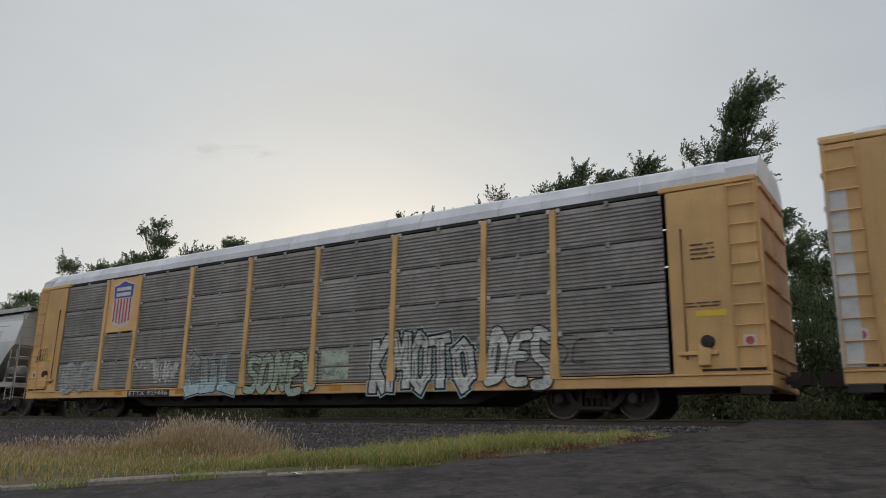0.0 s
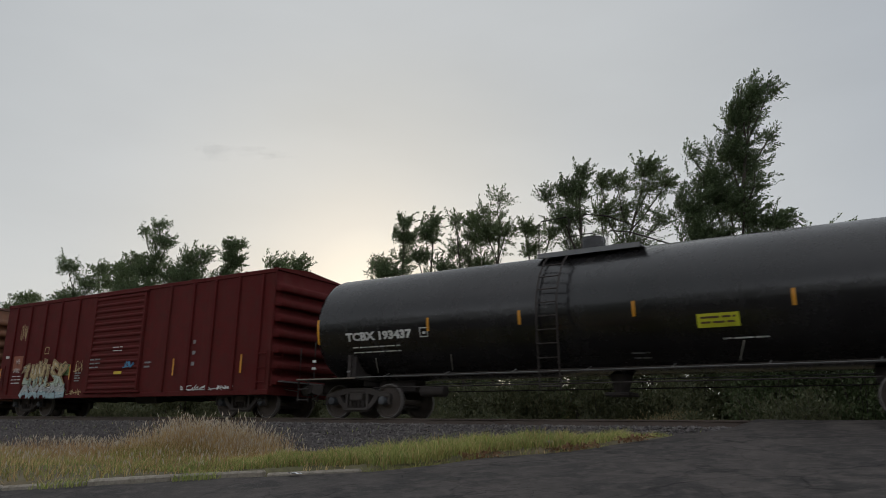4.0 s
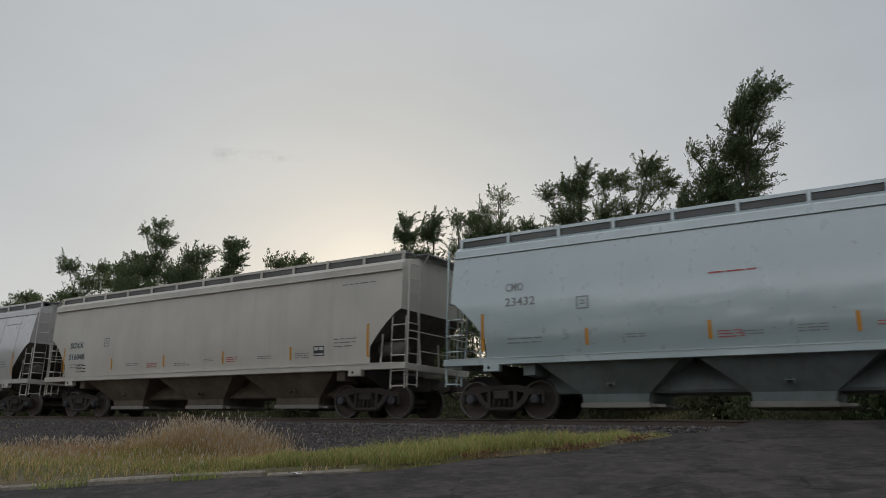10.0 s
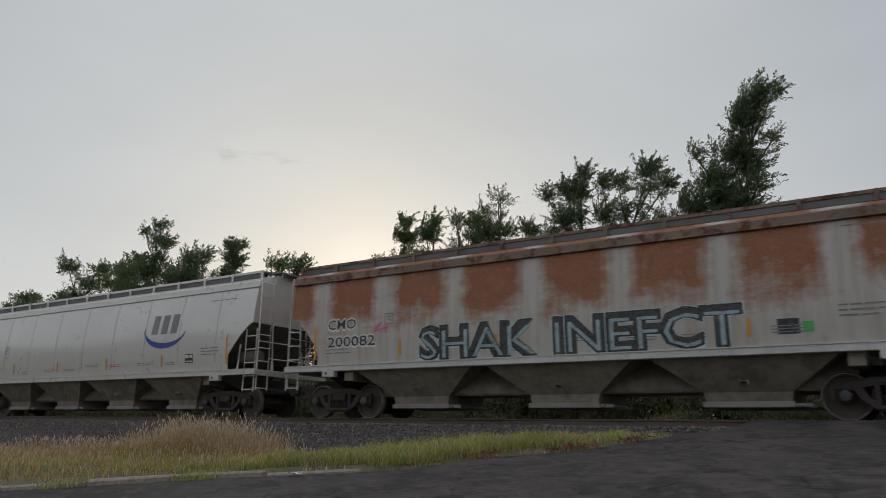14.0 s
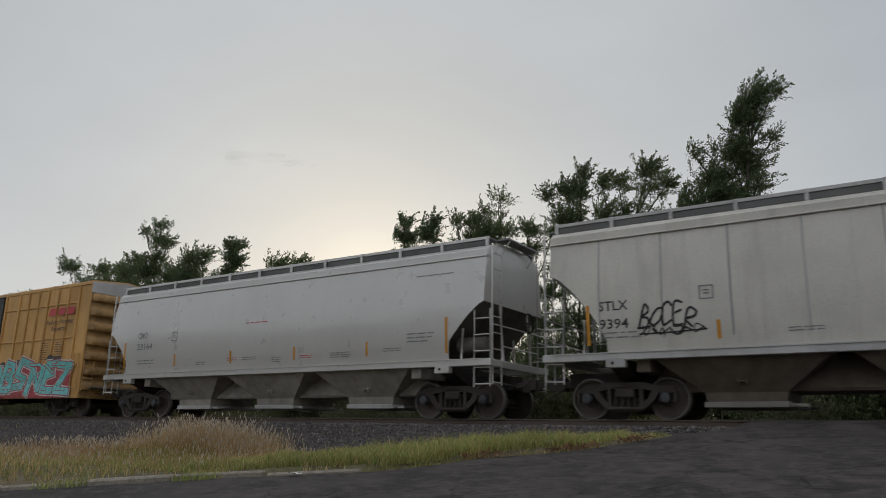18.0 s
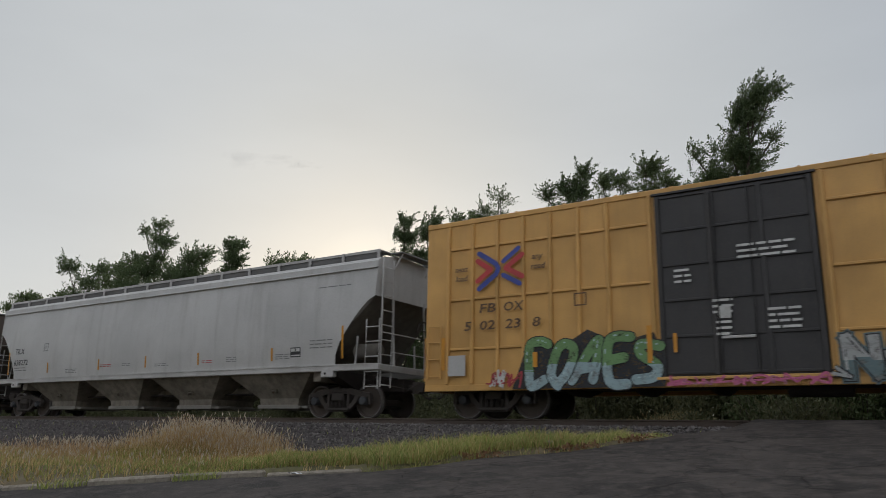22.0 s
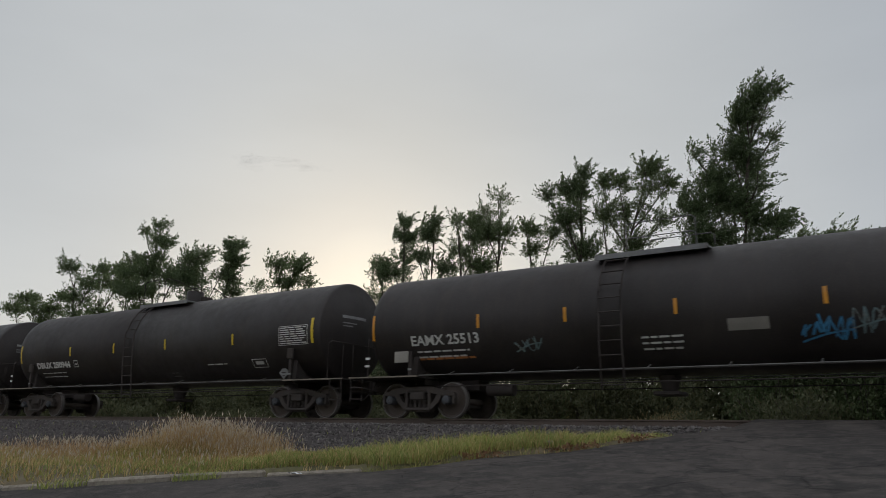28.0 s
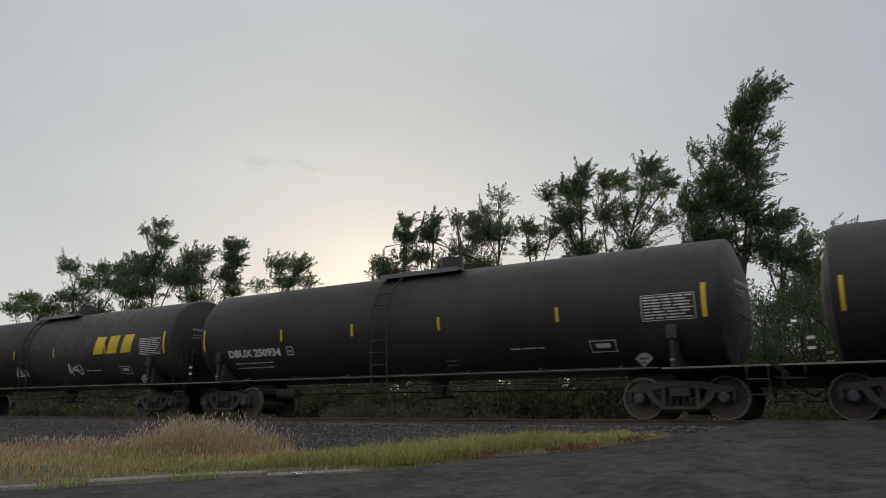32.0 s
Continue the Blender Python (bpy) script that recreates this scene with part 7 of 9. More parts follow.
    piece(car, "VK", 0.5, 1.55, 2.55, 3.20, "g_white", "g_teal", gd, 36, 0.36, 0.35, rim=0.02, wild=0.14, cuts=folds)
    tag(car, "SENDER", -0.9, 0.3, 1.42, 1.58, "g_white", gd, 12, 0.03)
    tag(car, "HE", 0.7, 1.3, 1.50, 1.78, "g_silver", gd, 43, 0.05)
    tag(car, "NODSTNEL", -1.3, 1.0, 1.02, 1.14, "g_white", gd, 44, 0.028)
    overspray(car, -0.8, -0.2, 1.3, 1.5, "g_gold", gd, 45, 4, 0.14)
    scrawl(car, -2.6, -1.85, 2.1, 2.75, "g_slate", gp, 13, 0.05, 6)
    scrawl(car, -2.4, -1.9, 2.6, 2.8, "g_ice", gp, 14, 0.05, 3)
    decal(car, [[(1.62, 0.80), (6.05, 0.74), (6.02, 1.78), (5.1, 1.86), (4.6, 1.76), (3.4, 1.80), (2.6, 1.84), (1.68, 1.80)]], "g_umber", lambda z: 1.574, "painted_patch", "dark undercoat of the graffiti")
    piece(car, "RRAITEG", 1.66, 6.0, 0.82, 1.86, "g_white", "g_line", gp, 37, 0.32, shade="g_silver", shine="g_white", rim=0.028, wild=0.10, label="white block graffiti lettering")
    tag(car, "BUR", 1.72, 3.0, 1.98, 2.36, "g_white", gp, 39, 0.07)
    tag(car, "SC", 1.55, 2.5, 2.42, 3.2, "g_lilac", gp, 40, 0.09, 0.5)
    piece(car, "KS", 4.95, 5.75, 1.88, 2.42, "g_white", "g_silver", gp, 41, 0.34, wild=0.14, rim=0.015)
    scrawl(car, 5.95, 6.8, 2.15, 2.8, "g_white", gp, 42, 0.045, 9)
    decal(car, [rect(6.2, 6.95, 0.66, 1.02)], "reflector_y", gp, "painted_patch")
    decal(car, [rect(6.05, 6.72, 1.75, 2.2)], "g_slate", gp, "painted_patch")
    decal(car, [rect(6.2, 6.45, 1.75, 1.88)], "sign_green", lambda z: 1.60, "sticker")
    decal(car, [rect(5.05, 5.75, 1.35, 1.75)], "g_black", lambda z: 1.612, "data_panel")
    decal(car, [rect(5.12, 5.68, 1.66, 1.70), rect(5.12, 5.68, 1.42, 1.46), rect(5.12, 5.16, 1.46, 1.66), rect(5.64, 5.68, 1.46, 1.66)], "ink_white", lambda z: 1.618, "data_frame")
    rr = random.Random(44)
    decal(car, [rect(x, x + rr.uniform(0.3, 0.7), 0.63, 0.63 + rr.uniform(0.06, 0.13)) for x in np.arange(0.8, 6.6, 0.62)], "g_silver", lambda z: 1.515, "paint_overspray")
    reflectors(car, [2.5, 3.7, 7.0], 0.95, 1.25, lambda z: 1.62, w=0.14)
    bars(car, -7.45, 1.6, 0.3, 4, "ink_white", s2, 0.14, 0.06)


def white_long_hopper():
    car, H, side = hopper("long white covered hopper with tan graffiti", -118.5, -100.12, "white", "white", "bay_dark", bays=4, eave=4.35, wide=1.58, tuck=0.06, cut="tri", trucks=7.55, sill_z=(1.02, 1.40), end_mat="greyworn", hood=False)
    hopper_marks(car, H, side, "AEX", "9143", x0=1.9, z=2.50, drop=0.38, hh=0.23, clear=4.6)
    for z in (3.90, 3.99, 4.08):
        part("side_bead", Geo().box(-H + 0.25, H - 0.25, -side(z) - 0.012, -side(z) + 0.01, z - 0.016, z + 0.016, 0.008), "white", car)
    tag(car, "VELOR", 0.62, 4.12, 1.45, 2.24, "g_gold", side, 115, 0.085, 0.0, 0.05, over=True)
    tag(car, "TE", 4.05, 4.72, 1.58, 2.02, "g_gold", side, 121, 0.07)
    tag(car, "SKEND", H - 1.9, H - 0.4, 3.45, 3.80, "ink_red", side, 15, 0.04, wild=0.16)
    scrawl(car, H - 1.6, H - 0.6, 3.0, 3.45, "ink_red", side, 18, 0.03, 6)
    tag(car, "GRAL", -H + 2.4, -H + 3.1, 1.68, 1.92, "g_plum", side, 16, 0.035)
    tag(car, "FL", -H + 3.3, -H + 3.65, 1.68, 1.92, "g_plum", side, 17, 0.035)
    tag(car, "SEE", -H + 3.8, -H + 4.35, 1.70, 1.92, "g_plum", side, 19, 0.035)


def teal_hopper():
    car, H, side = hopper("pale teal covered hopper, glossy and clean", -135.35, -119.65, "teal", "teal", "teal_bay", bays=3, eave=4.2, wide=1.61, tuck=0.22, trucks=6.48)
    hopper_marks(car, H, side, "CMO", "23432", "ink_grey", x0=1.76, z=2.98, drop=0.36, hh=0.20, panel=False)
    bars(car, -1.3, 2.95, 1.1, 1, "ink_red", side, 0.05, 0.03)


def beige_hopper():
    car, H, side = hopper("beige covered hopper with rust-stained top chord", -153.5, -136.53, "beige", "beige", "bay_dark", bays=3, eave=4.1, wide=1.58, tuck=0.05, trucks=6.8)
    hopper_marks(car, H, side)
    for x, z in ((2.36, 2.40), (2.50, 1.98)):
        decal(car, [rect(-H + 1.44, -H + x, z, z + 0.28)], "patch_pale", side, "number_panel", "paler patch behind the number")
    bars(car, -H + 1.95, 1.78, 0.62, 3, "ink", side, 0.11, 0.03, 5)
    lettering(car, "SOXX", -H + 1.50, 2.44, 0.20, "ink", lambda z: side(z) + 0.006, 0.82, 0.008, name="reporting_mark")
    lettering(car, "516048", -H + 1.47, 2.02, 0.20, "ink", lambda z: side(z) + 0.006, 0.98, 0.008, name="reporting_mark")
    decal(car, [rect(-0.8, 0.6, 3.92, 4.06), rect(-1.6, -1.0, 3.95, 4.05), rect(0.9, 1.3, 4.0, 4.08)], "roof_rust", lambda z: side(4.1) + 0.04, "rust_stain")


def silver_hopper():
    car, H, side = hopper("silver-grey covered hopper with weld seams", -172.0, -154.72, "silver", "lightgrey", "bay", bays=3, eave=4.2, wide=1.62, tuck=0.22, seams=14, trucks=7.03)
    hopper_marks(car, H, side, "BNGX", "31456", x0=1.16, z=2.58, drop=0.40)


def rust_hopper():
    car, H, side = hopper("rust-scoured pale covered hopper with spray lettering", -190.1, -173.22, "rusty", "greyworn", "bay", bays=3, eave=3.98, wide=1.58, tuck=0.04, trucks=6.75, rails="greyworn")
    hopper_marks(car, H, side, red=False, panel=False)
    for txt, z, w in (("CMO", 2.38, 1.0), ("200082", 1.90, 1.68)):
        lettering(car, txt, -H + 1.58, z - 0.03, 0.32, "ink_white", side, w + 0.06, 0.03, name="number_backing")
        lettering(car, txt, -H + 1.62, z, 0.27, "ink", lambda q: side(q) + 0.006, w, 0.004, name="reporting_mark")
    for txt, x, w in (("SHAK", -3.75, 3.45), ("INEFCT", 0.02, 4.25)):
        lettering(car, txt, x, 1.45, 0.80, "g_ice", side, w, 0.085, name="graffiti_outline", label="ice blue spray outline")
        lettering(car, txt, x + 0.03, 1.49, 0.76, "g_line", lambda z: side(z) + 0.004, w - 0.06, 0.070, name="graffiti_back")
        lettering(car, txt, x + 0.06, 1.50, 0.74, "g_coal", lambda z: side(z) + 0.008, w - 0.12, 0.050, name="graffiti_fill", label="slate grey spray lettering")
        lettering(car, txt, x + 0.10, 1.46, 0.72, "g_bluegrey", lambda z: side(z) + 0.012, w - 0.20, -0.012, name="graffiti_shade")
    decal(car, [rect(4.85, 5.25, 1.62, 1.92)], "ink", side, "data_panel")
    decal(car, [rect(5.3, 5.5, 1.65, 1.85)], "sign_green", side, "sticker")
    scrawl(car, -H + 3.3, -H + 3.7, 2.2, 2.5, "g_pink", side, 47, 0.04, 3)


def crescent_hopper():
    car, H, side = hopper("light grey covered hopper with blue crescent emblem", -209.5, -191.35, "lightgrey", "lightgrey", "bay", bays=4, eave=4.15, wide=1.60, tuck=0.2, seams=10, trucks=7.3)
    hopper_marks(car, H, side, "CHSX", "580961", "ink_grey", x0=1.48, z=2.40, drop=0.42)
    # emblem: a blue crescent under three plain grey blocks
    P = []
    n = 24
    cx, cz = 4.67, 2.84
    for k in range(n):
        a0, a1 = math.pi * (0.95 + 1.0 * k / n), math.pi * (0.95 + 1.0 * (k + 1) / n)
        w0, w1 = 0.17 * math.sin(math.pi * k / n) + 0.02, 0.17 * math.sin(math.pi * (k + 1) / n) + 0.02
        P.append([(cx + 1.10 * math.cos(a0), cz + 0.64 * math.sin(a0)), (cx + 1.10 * math.cos(a1), cz + 0.64 * math.sin(a1)), (cx + (1.10 - w1) * math.cos(a1), cz + (0.64 - w1) * math.sin(a1)), (cx + (1.10 - w0) * math.cos(a0), cz + (0.64 - w0) * math.sin(a0))])
    decal(car, P, "ink_blue", side, "emblem_crescent", "blue crescent emblem")
    for k in range(3):
        x = cx - 0.72 + k * 0.50
        decal(car, [[(x, cz - 0.16), (x + 0.34, cz - 0.16), (x + 0.42, cz + 0.48), (x + 0.08, cz + 0.48)]], "ink_grey", side, "emblem_block", "grey emblem block")


def offwhite_hopper():
    car, H, side = hopper("off-white covered hopper with brown streaks and a small tag", -230.66, -210.89, "offwhite", "white_metal", "bay_dark", bays=4, cut="deep", eave=4.2, wide=1.60, seams=14, trucks=8.15)
    hopper_marks(car, H, side, "STLX", "9394", x0=1.40, z=2.33, drop=0.40)
    tag(car, "BOCER", -H + 2.35, -H + 3.55, 1.92, 2.34, "g_line", side, 19, 0.05, 0.2, 0.16)
    scrawl(car, -H + 2.3, -H + 3.7, 1.72, 1.95, "g_line", side, 20, 0.04, 6)
    tag(car, "FE", -H + 7.35, -H + 7.95, 1.75, 2.05, "g_slate", side, 21, 0.022)


def grey_hopper():
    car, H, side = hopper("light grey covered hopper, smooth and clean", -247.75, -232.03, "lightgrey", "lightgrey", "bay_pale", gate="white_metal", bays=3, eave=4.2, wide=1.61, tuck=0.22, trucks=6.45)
    hopper_marks(car, H, side, "CMO", "23164", "ink_grey", x0=1.80, z=2.58, drop=0.38, panel=False)
    bars(car, -0.75, 2.78, 1.15, 1, "ink_red", side, 0.05, 0.03)


def yellow_box(uL, uR, first):
    H = (uR - uL) / 2
    half = [H - 0.68 - k * 0.712 for k in range(7)]
    posts = sorted([-p for p in half] + half + [-1.80, 1.66])
    col = "yellow_dirty" if first else "yellow"
    lab = "yellow boxcar with black plug door and teal graffiti" if first else "bright yellow boxcar with black plug door"
    car, H, side = boxcar(lab, uL, uR, col, col, "black plug door with lock rods", col, 4.96, 0.62, posts, [1.66, 2.90, 4.22], (-1.68, 1.52), "yellow_end", end_cap="white_metal", trucks=1.75)
    sp = lambda z: 1.585
    # crossed red and blue arms
    cx, cz = -H + 2.2, 3.58
    P, Q = [], []
    stroke(P, [(cx - 0.58, cz + 0.44), (cx - 0.10, cz + 0.13), (cx - 0.03, cz), (cx - 0.10, cz - 0.13), (cx - 0.58, cz - 0.46)], 0.13)
    stroke(P, [(cx + 0.10, cz + 0.17), (cx + 0.52, cz + 0.46)], 0.12)
    stroke(P, [(cx + 0.10, cz - 0.17), (cx + 0.55, cz - 0.42)], 0.12)
    decal(car, P, "logo_blue", sp, "emblem_arm", "blue arms of a crossed emblem")
    stroke(Q, [(cx - 0.62, cz + 0.25), (cx - 0.24, cz + 0.0), (cx - 0.62, cz - 0.26)], 0.13)
    stroke(Q, [(cx + 0.62, cz + 0.29), (cx + 0.17, cz), (cx + 0.62, cz - 0.25)], 0.13)
    decal(car, Q, "logo_red", sp, "emblem_arm", "red arms of a crossed emblem", 0.009)
    for txt, x, z in (("next", cx - 1.28, cz + 0.02), ("load", cx - 1.26, cz - 0.22), ("any", cx + 0.88, cz + 0.14), ("road", cx + 0.85, cz - 0.10)):
        lettering(car, txt, x, z, 0.14, "ink_brown", sp, bold=0.005, slant=0.15)
    lettering(car, "FB", cx - 0.56, 2.52, 0.22, "ink_brown", sp, 0.46, bold=0.005, slant=0.12, name="reporting_mark")
    lettering(car, "OX", cx + 0.12, 2.52, 0.22, "ink_brown", sp, 0.54, bold=0.005, slant=0.12, name="reporting_mark")
    for txt, x in ((("50", -0.85), ("54", -0.1), ("99", 0.62)) if first else (("5", -1.0), ("02", -0.55), ("23", 0.15), ("8", 0.88))):
        lettering(car, txt, cx + x, 2.10, 0.22, "ink_brown", sp, 0.21 * len(txt), bold=0.005, slant=0.12, name="reporting_mark")
    # emblem as plain blocks on its board, with the line below it
    ex = H - 2.95 if not first else H - 2.6
    if first:
        m = "logo_red"
    else:
        decal(car, [rect(ex - 0.05, ex + 2.0, 3.70, 4.14)], "g_black", sp, "emblem_board", "black emblem board")
        m = "ink_white"
    for k in range(3):
        x = ex + 0.08 + k * 0.62
        decal(car, [[(x, 3.78), (x + 0.46, 3.78), (x + 0.54, 4.06), (x + 0.08, 4.06)]], m, sp, "emblem_block", "", 0.012)
    lettering(car, "Railcar Pooling", ex - 0.02, 3.46, 0.15, "ink_brown", sp, 1.85, 0.005, 0.15)
    lettering(car, "Experts", ex + 0.40, 3.20, 0.15, "ink_brown", sp, 0.95, 0.005, 0.15)
    for k in range(2):
        bars(car, H - 2.75 + k * 0.95, 2.72, 0.5, 8, "ink_brown", sp, 0.09, 0.028, k)
    decal(car, [rect(H - 1.75, H - 1.25, 1.95, 2.2)], "ink", sp, "data_panel")
    decal(car, [rect(-3.6, -3.3, 2.50, 2.53), rect(-3.6, -3.3, 2.77, 2.80), rect(-3.6, -3.57, 2.53, 2.77), rect(-3.33, -3.3, 2.53, 2.77)], "ink_brown", sp, "clearance_mark")
    dp = lambda z: 1.60
    for x, z, w, r in ((-1.30, 3.05, 0.35, 3), (0.0, 3.45, 1.1, 3), (-0.55, 2.35, 0.4, 3), (0.5, 2.1, 0.6, 4), (-0.5, 1.9, 0.3, 3)):
        bars(car, x, z, w, r, "ink_white", dp, 0.12, 0.05)
    decal(car, [rect(-0.45, -0.2, 2.0, 2.25)], "ink_white", dp, "sticker")
    reflectors(car, [-1.35], 1.35, 1.75, dp)
    for s in (-1, 1):
        part("corner_frame", Geo().tube([(s * (H - 0.10), -1.56, 0.95), (s * (H - 0.10), -1.58, 2.25), (s * (H - 0.50), -1.58, 2.25), (s * (H - 0.50), -1.56, 0.95)], 0.022, 6), col, car)
    if first:
        overspray(car, 2.0, 7.0, 1.75, 2.20, "g_coal", lambda z: 1.578, 50, 16, 0.30)
        decal(car, [[(1.35, 0.68), (7.15, 0.66), (7.2, 1.5), (6.6, 1.78), (6.0, 2.0), (5.2, 1.85), (4.2, 1.9), (3.4, 1.8), (2.6, 1.85), (1.95, 1.6), (1.3, 1.2)]], "g_red", lambda z: 1.582, "graffiti_back", "red ground of the graffiti")
        piece(car, "RBSNEZ", 1.35, 7.2, 0.78, 1.92, "g_teal", "g_red", sp, 51, 0.27, 0.18, halo="g_white", shade="g_aqua", shine="g_aqua", rim=0.035, wild=0.14, label="teal graffiti lettering with red edges")
        overspray(car, 0.9, 1.5, 0.7, 1.6, "g_white", sp, 54, 7, 0.07)
        decal(car, [[(-7.6, 0.64), (-1.72, 0.64), (-1.72, 1.98), (-2.4, 1.9), (-3.1, 1.98), (-4.2, 1.88), (-5.2, 1.96), (-6.2, 1.80), (-6.8, 1.92), (-7.6, 1.84)]], "g_coal", lambda z: 1.578, "painted_patch", "sooty black undercoat")
        overspray(car, -7.5, -1.9, 1.75, 2.05, "g_coal", lambda z: 1.580, 52, 18, 0.22)
        decal(car, [[(-7.1, 0.66), (-3.05, 0.66), (-3.2, 1.5), (-4.2, 1.72), (-5.4, 1.70), (-6.3, 1.72), (-7.2, 1.5)]], "g_slate", lambda z: 1.583, "graffiti_back", "grey ground of the graffiti")
        piece(car, "NERXS", -7.3, -3.0, 0.68, 1.82, "g_bluegrey", "g_plum", lambda z: 1.587, 53, 0.27, 0.12, halo="g_pink", shade="g_slate", shine="g_pink", rim=0.030, wild=0.14, label="pink and grey graffiti lettering")
        overspray(car, -2.9, 1.1, 1.02, 1.32, "g_white", dp, 60, 22, 0.10)
        overspray(car, -7.5, -7.2, 0.7, 1.0, "g_white", sp, 61, 4, 0.09)
        tag(car, "GOVE", -0.95, 0.15, 1.92, 2.18, "g_white", lambda z: 1.62, 71, 0.045)
        decal(car, [rect(-1.0, 0.2, 1.84, 1.86), rect(-0.9, 0.1, 1.79, 1.81)], "g_white", lambda z: 1.62, "spray_line")
        overspray(car, -1.0, 0.5, 2.25, 2.45, "g_white", lambda z: 1.62, 73, 6, 0.07)
        decal(car, [rect(0.45, 0.66, 2.35, 2.52)], "g_red", dp, "sticker")
        decal(car, [rect(-1.6, 1.3, 0.80, 0.86), rect(-1.5, 0.9, 0.92, 1.02)], "orange", lambda z: 1.60, "rust_stain")
        overspray(car, -3.5, -2.4, 2.1, 2.4, "g_silver", sp, 72, 12, 0.16)
    else:
        decal(car, [[(-5.2, 0.66), (-1.6, 0.66), (-1.55, 1.2), (-1.8, 1.80), (-2.6, 1.62), (-3.3, 1.95), (-4.0, 1.55), (-4.8, 1.70)]], "g_black", lambda z: 1.580, "graffiti_back", "black ground of the graffiti")
        piece(car, "COAES", -4.9, -1.65, 0.68, 1.80, "g_green", "g_line", sp, 55, 0.34, 0.18, shade="g_bluegrey", shine="g_ice", rim=0.024, wild=0.11, soft=True, label="green and blue graffiti lettering")
        piece(car, "NERUS", 1.7, 5.1, 0.68, 1.55, "g_silver", "g_line", sp, 57, 0.28, 0.15, halo="g_slate", shade="g_slate", shine="g_white", rim=0.024, wild=0.13, label="grey and green graffiti lettering")
        scrawl(car, -1.55, 1.4, 0.66, 0.86, "g_pink", lambda z: 1.62, 58, 0.05, 9)
        scrawl(car, -5.9, -5.0, 0.7, 1.1, "g_red", sp, 75, 0.05, 4)
        scrawl(car, -5.8, -5.4, 0.7, 1.1, "g_white", sp, 76, 0.06, 3)
        decal(car, [rect(-7.0, -6.5, 1.0, 1.5)], "greyworn", sp, "painted_patch")
        reflectors(car, [-7.15, -1.9, 5.3], 1.15, 1.95, sp, w=0.11)
        reflectors(car, [-4.6], 1.15, 1.5, sp, w=0.11)


def streaked_hopper():
    car, H, side = hopper("long pale grey covered hopper with dirt streaks", -303.8, -283.81, "greyworn", "white_metal", "bay", bays=4, hood=False, cut="deep", eave=4.25, wide=1.60, tuck=0.10, seams=0, trucks=8.2)
    hopper_marks(car, H, side, "TILX", "638272", x0=1.54, z=2.38, drop=0.44)


def ribbed_grey():
    car, H, side = hopper("rust-blistered grey ribbed covered hopper", -322.05, -305.17, "oxide", "steel_dark", "under_brown", "bay", bays=3, eave=4.1, wide=1.54, flat=True, cut="tri", roof="low", rib=(20, 0.075, "greyrib"), trucks=6.75, sill_z=(1.36, 1.48), rails="oxide",
                           panels=["grey_blister", "oxide_streak", "oxide_streak", "oxide_streak", "oxide_streak", "grey_blister", "grey_blister", "greyrust", "grey_blister", "grey_blister", "greyrust", "grey_blister", "grey_blister", "greyrust", "grey_blister", "brown_dark", "brown_dark", "brown_dark", "oxide_streak"])
    s2 = lambda z: side(z) + 0.014
    for txt, x, z in (("U", -6.00, 2.83), ("P", -5.20, 2.83), ("7", -6.71, 2.30), ("6", -6.00, 2.28), ("9", -5.21, 2.30), ("7", -4.38, 2.31), ("2", -3.56, 2.31)):
        lettering(car, txt, x, z, 0.25, "ink_white", lambda q: side(q) + 0.03, 0.20, name="reporting_mark", bold=0.014)
    reflectors(car, [-H + 1.15, H - 1.5], 1.6, 2.1, lambda z: side(z) + 0.08)
    decal(car, [rect(x, x + 0.45, 1.55, 1.72) for x in (-H + 3.75, -H + 6.3, -H + 11.0, -H + 12.2)], "reflector", s2, "reflector")
    decal(car, [rect(4.8, 5.35, 1.78, 2.08)], "ink_white", s2, "data_panel")
    decal(car, [rect(4.86, 5.05, 1.84, 2.03), rect(5.1, 5.29, 1.84, 2.03)], "g_black", s2, "data_panel_print", "", 0.012)
    decal(car, [rect(5.62, 5.85, 1.70, 1.80)], "sign_green", s2, "sticker")
    decal(car, [rect(5.68, 5.86, 1.88, 2.0)], "g_ice", s2, "sticker")
    bars(car, 5.6, 2.7, 0.2, 4, "ink_grey", s2, 0.12, 0.06)
    scrawl(car, 0.1, 0.5, 1.95, 2.1, "g_white", s2, 48, 0.05, 2)
    part("top_wear_strip", Geo().box(-4.9, 4.6, -side(4) - 0.06, -side(4) - 0.035, 3.92, 4.1, 0.005), "greyrib", car)


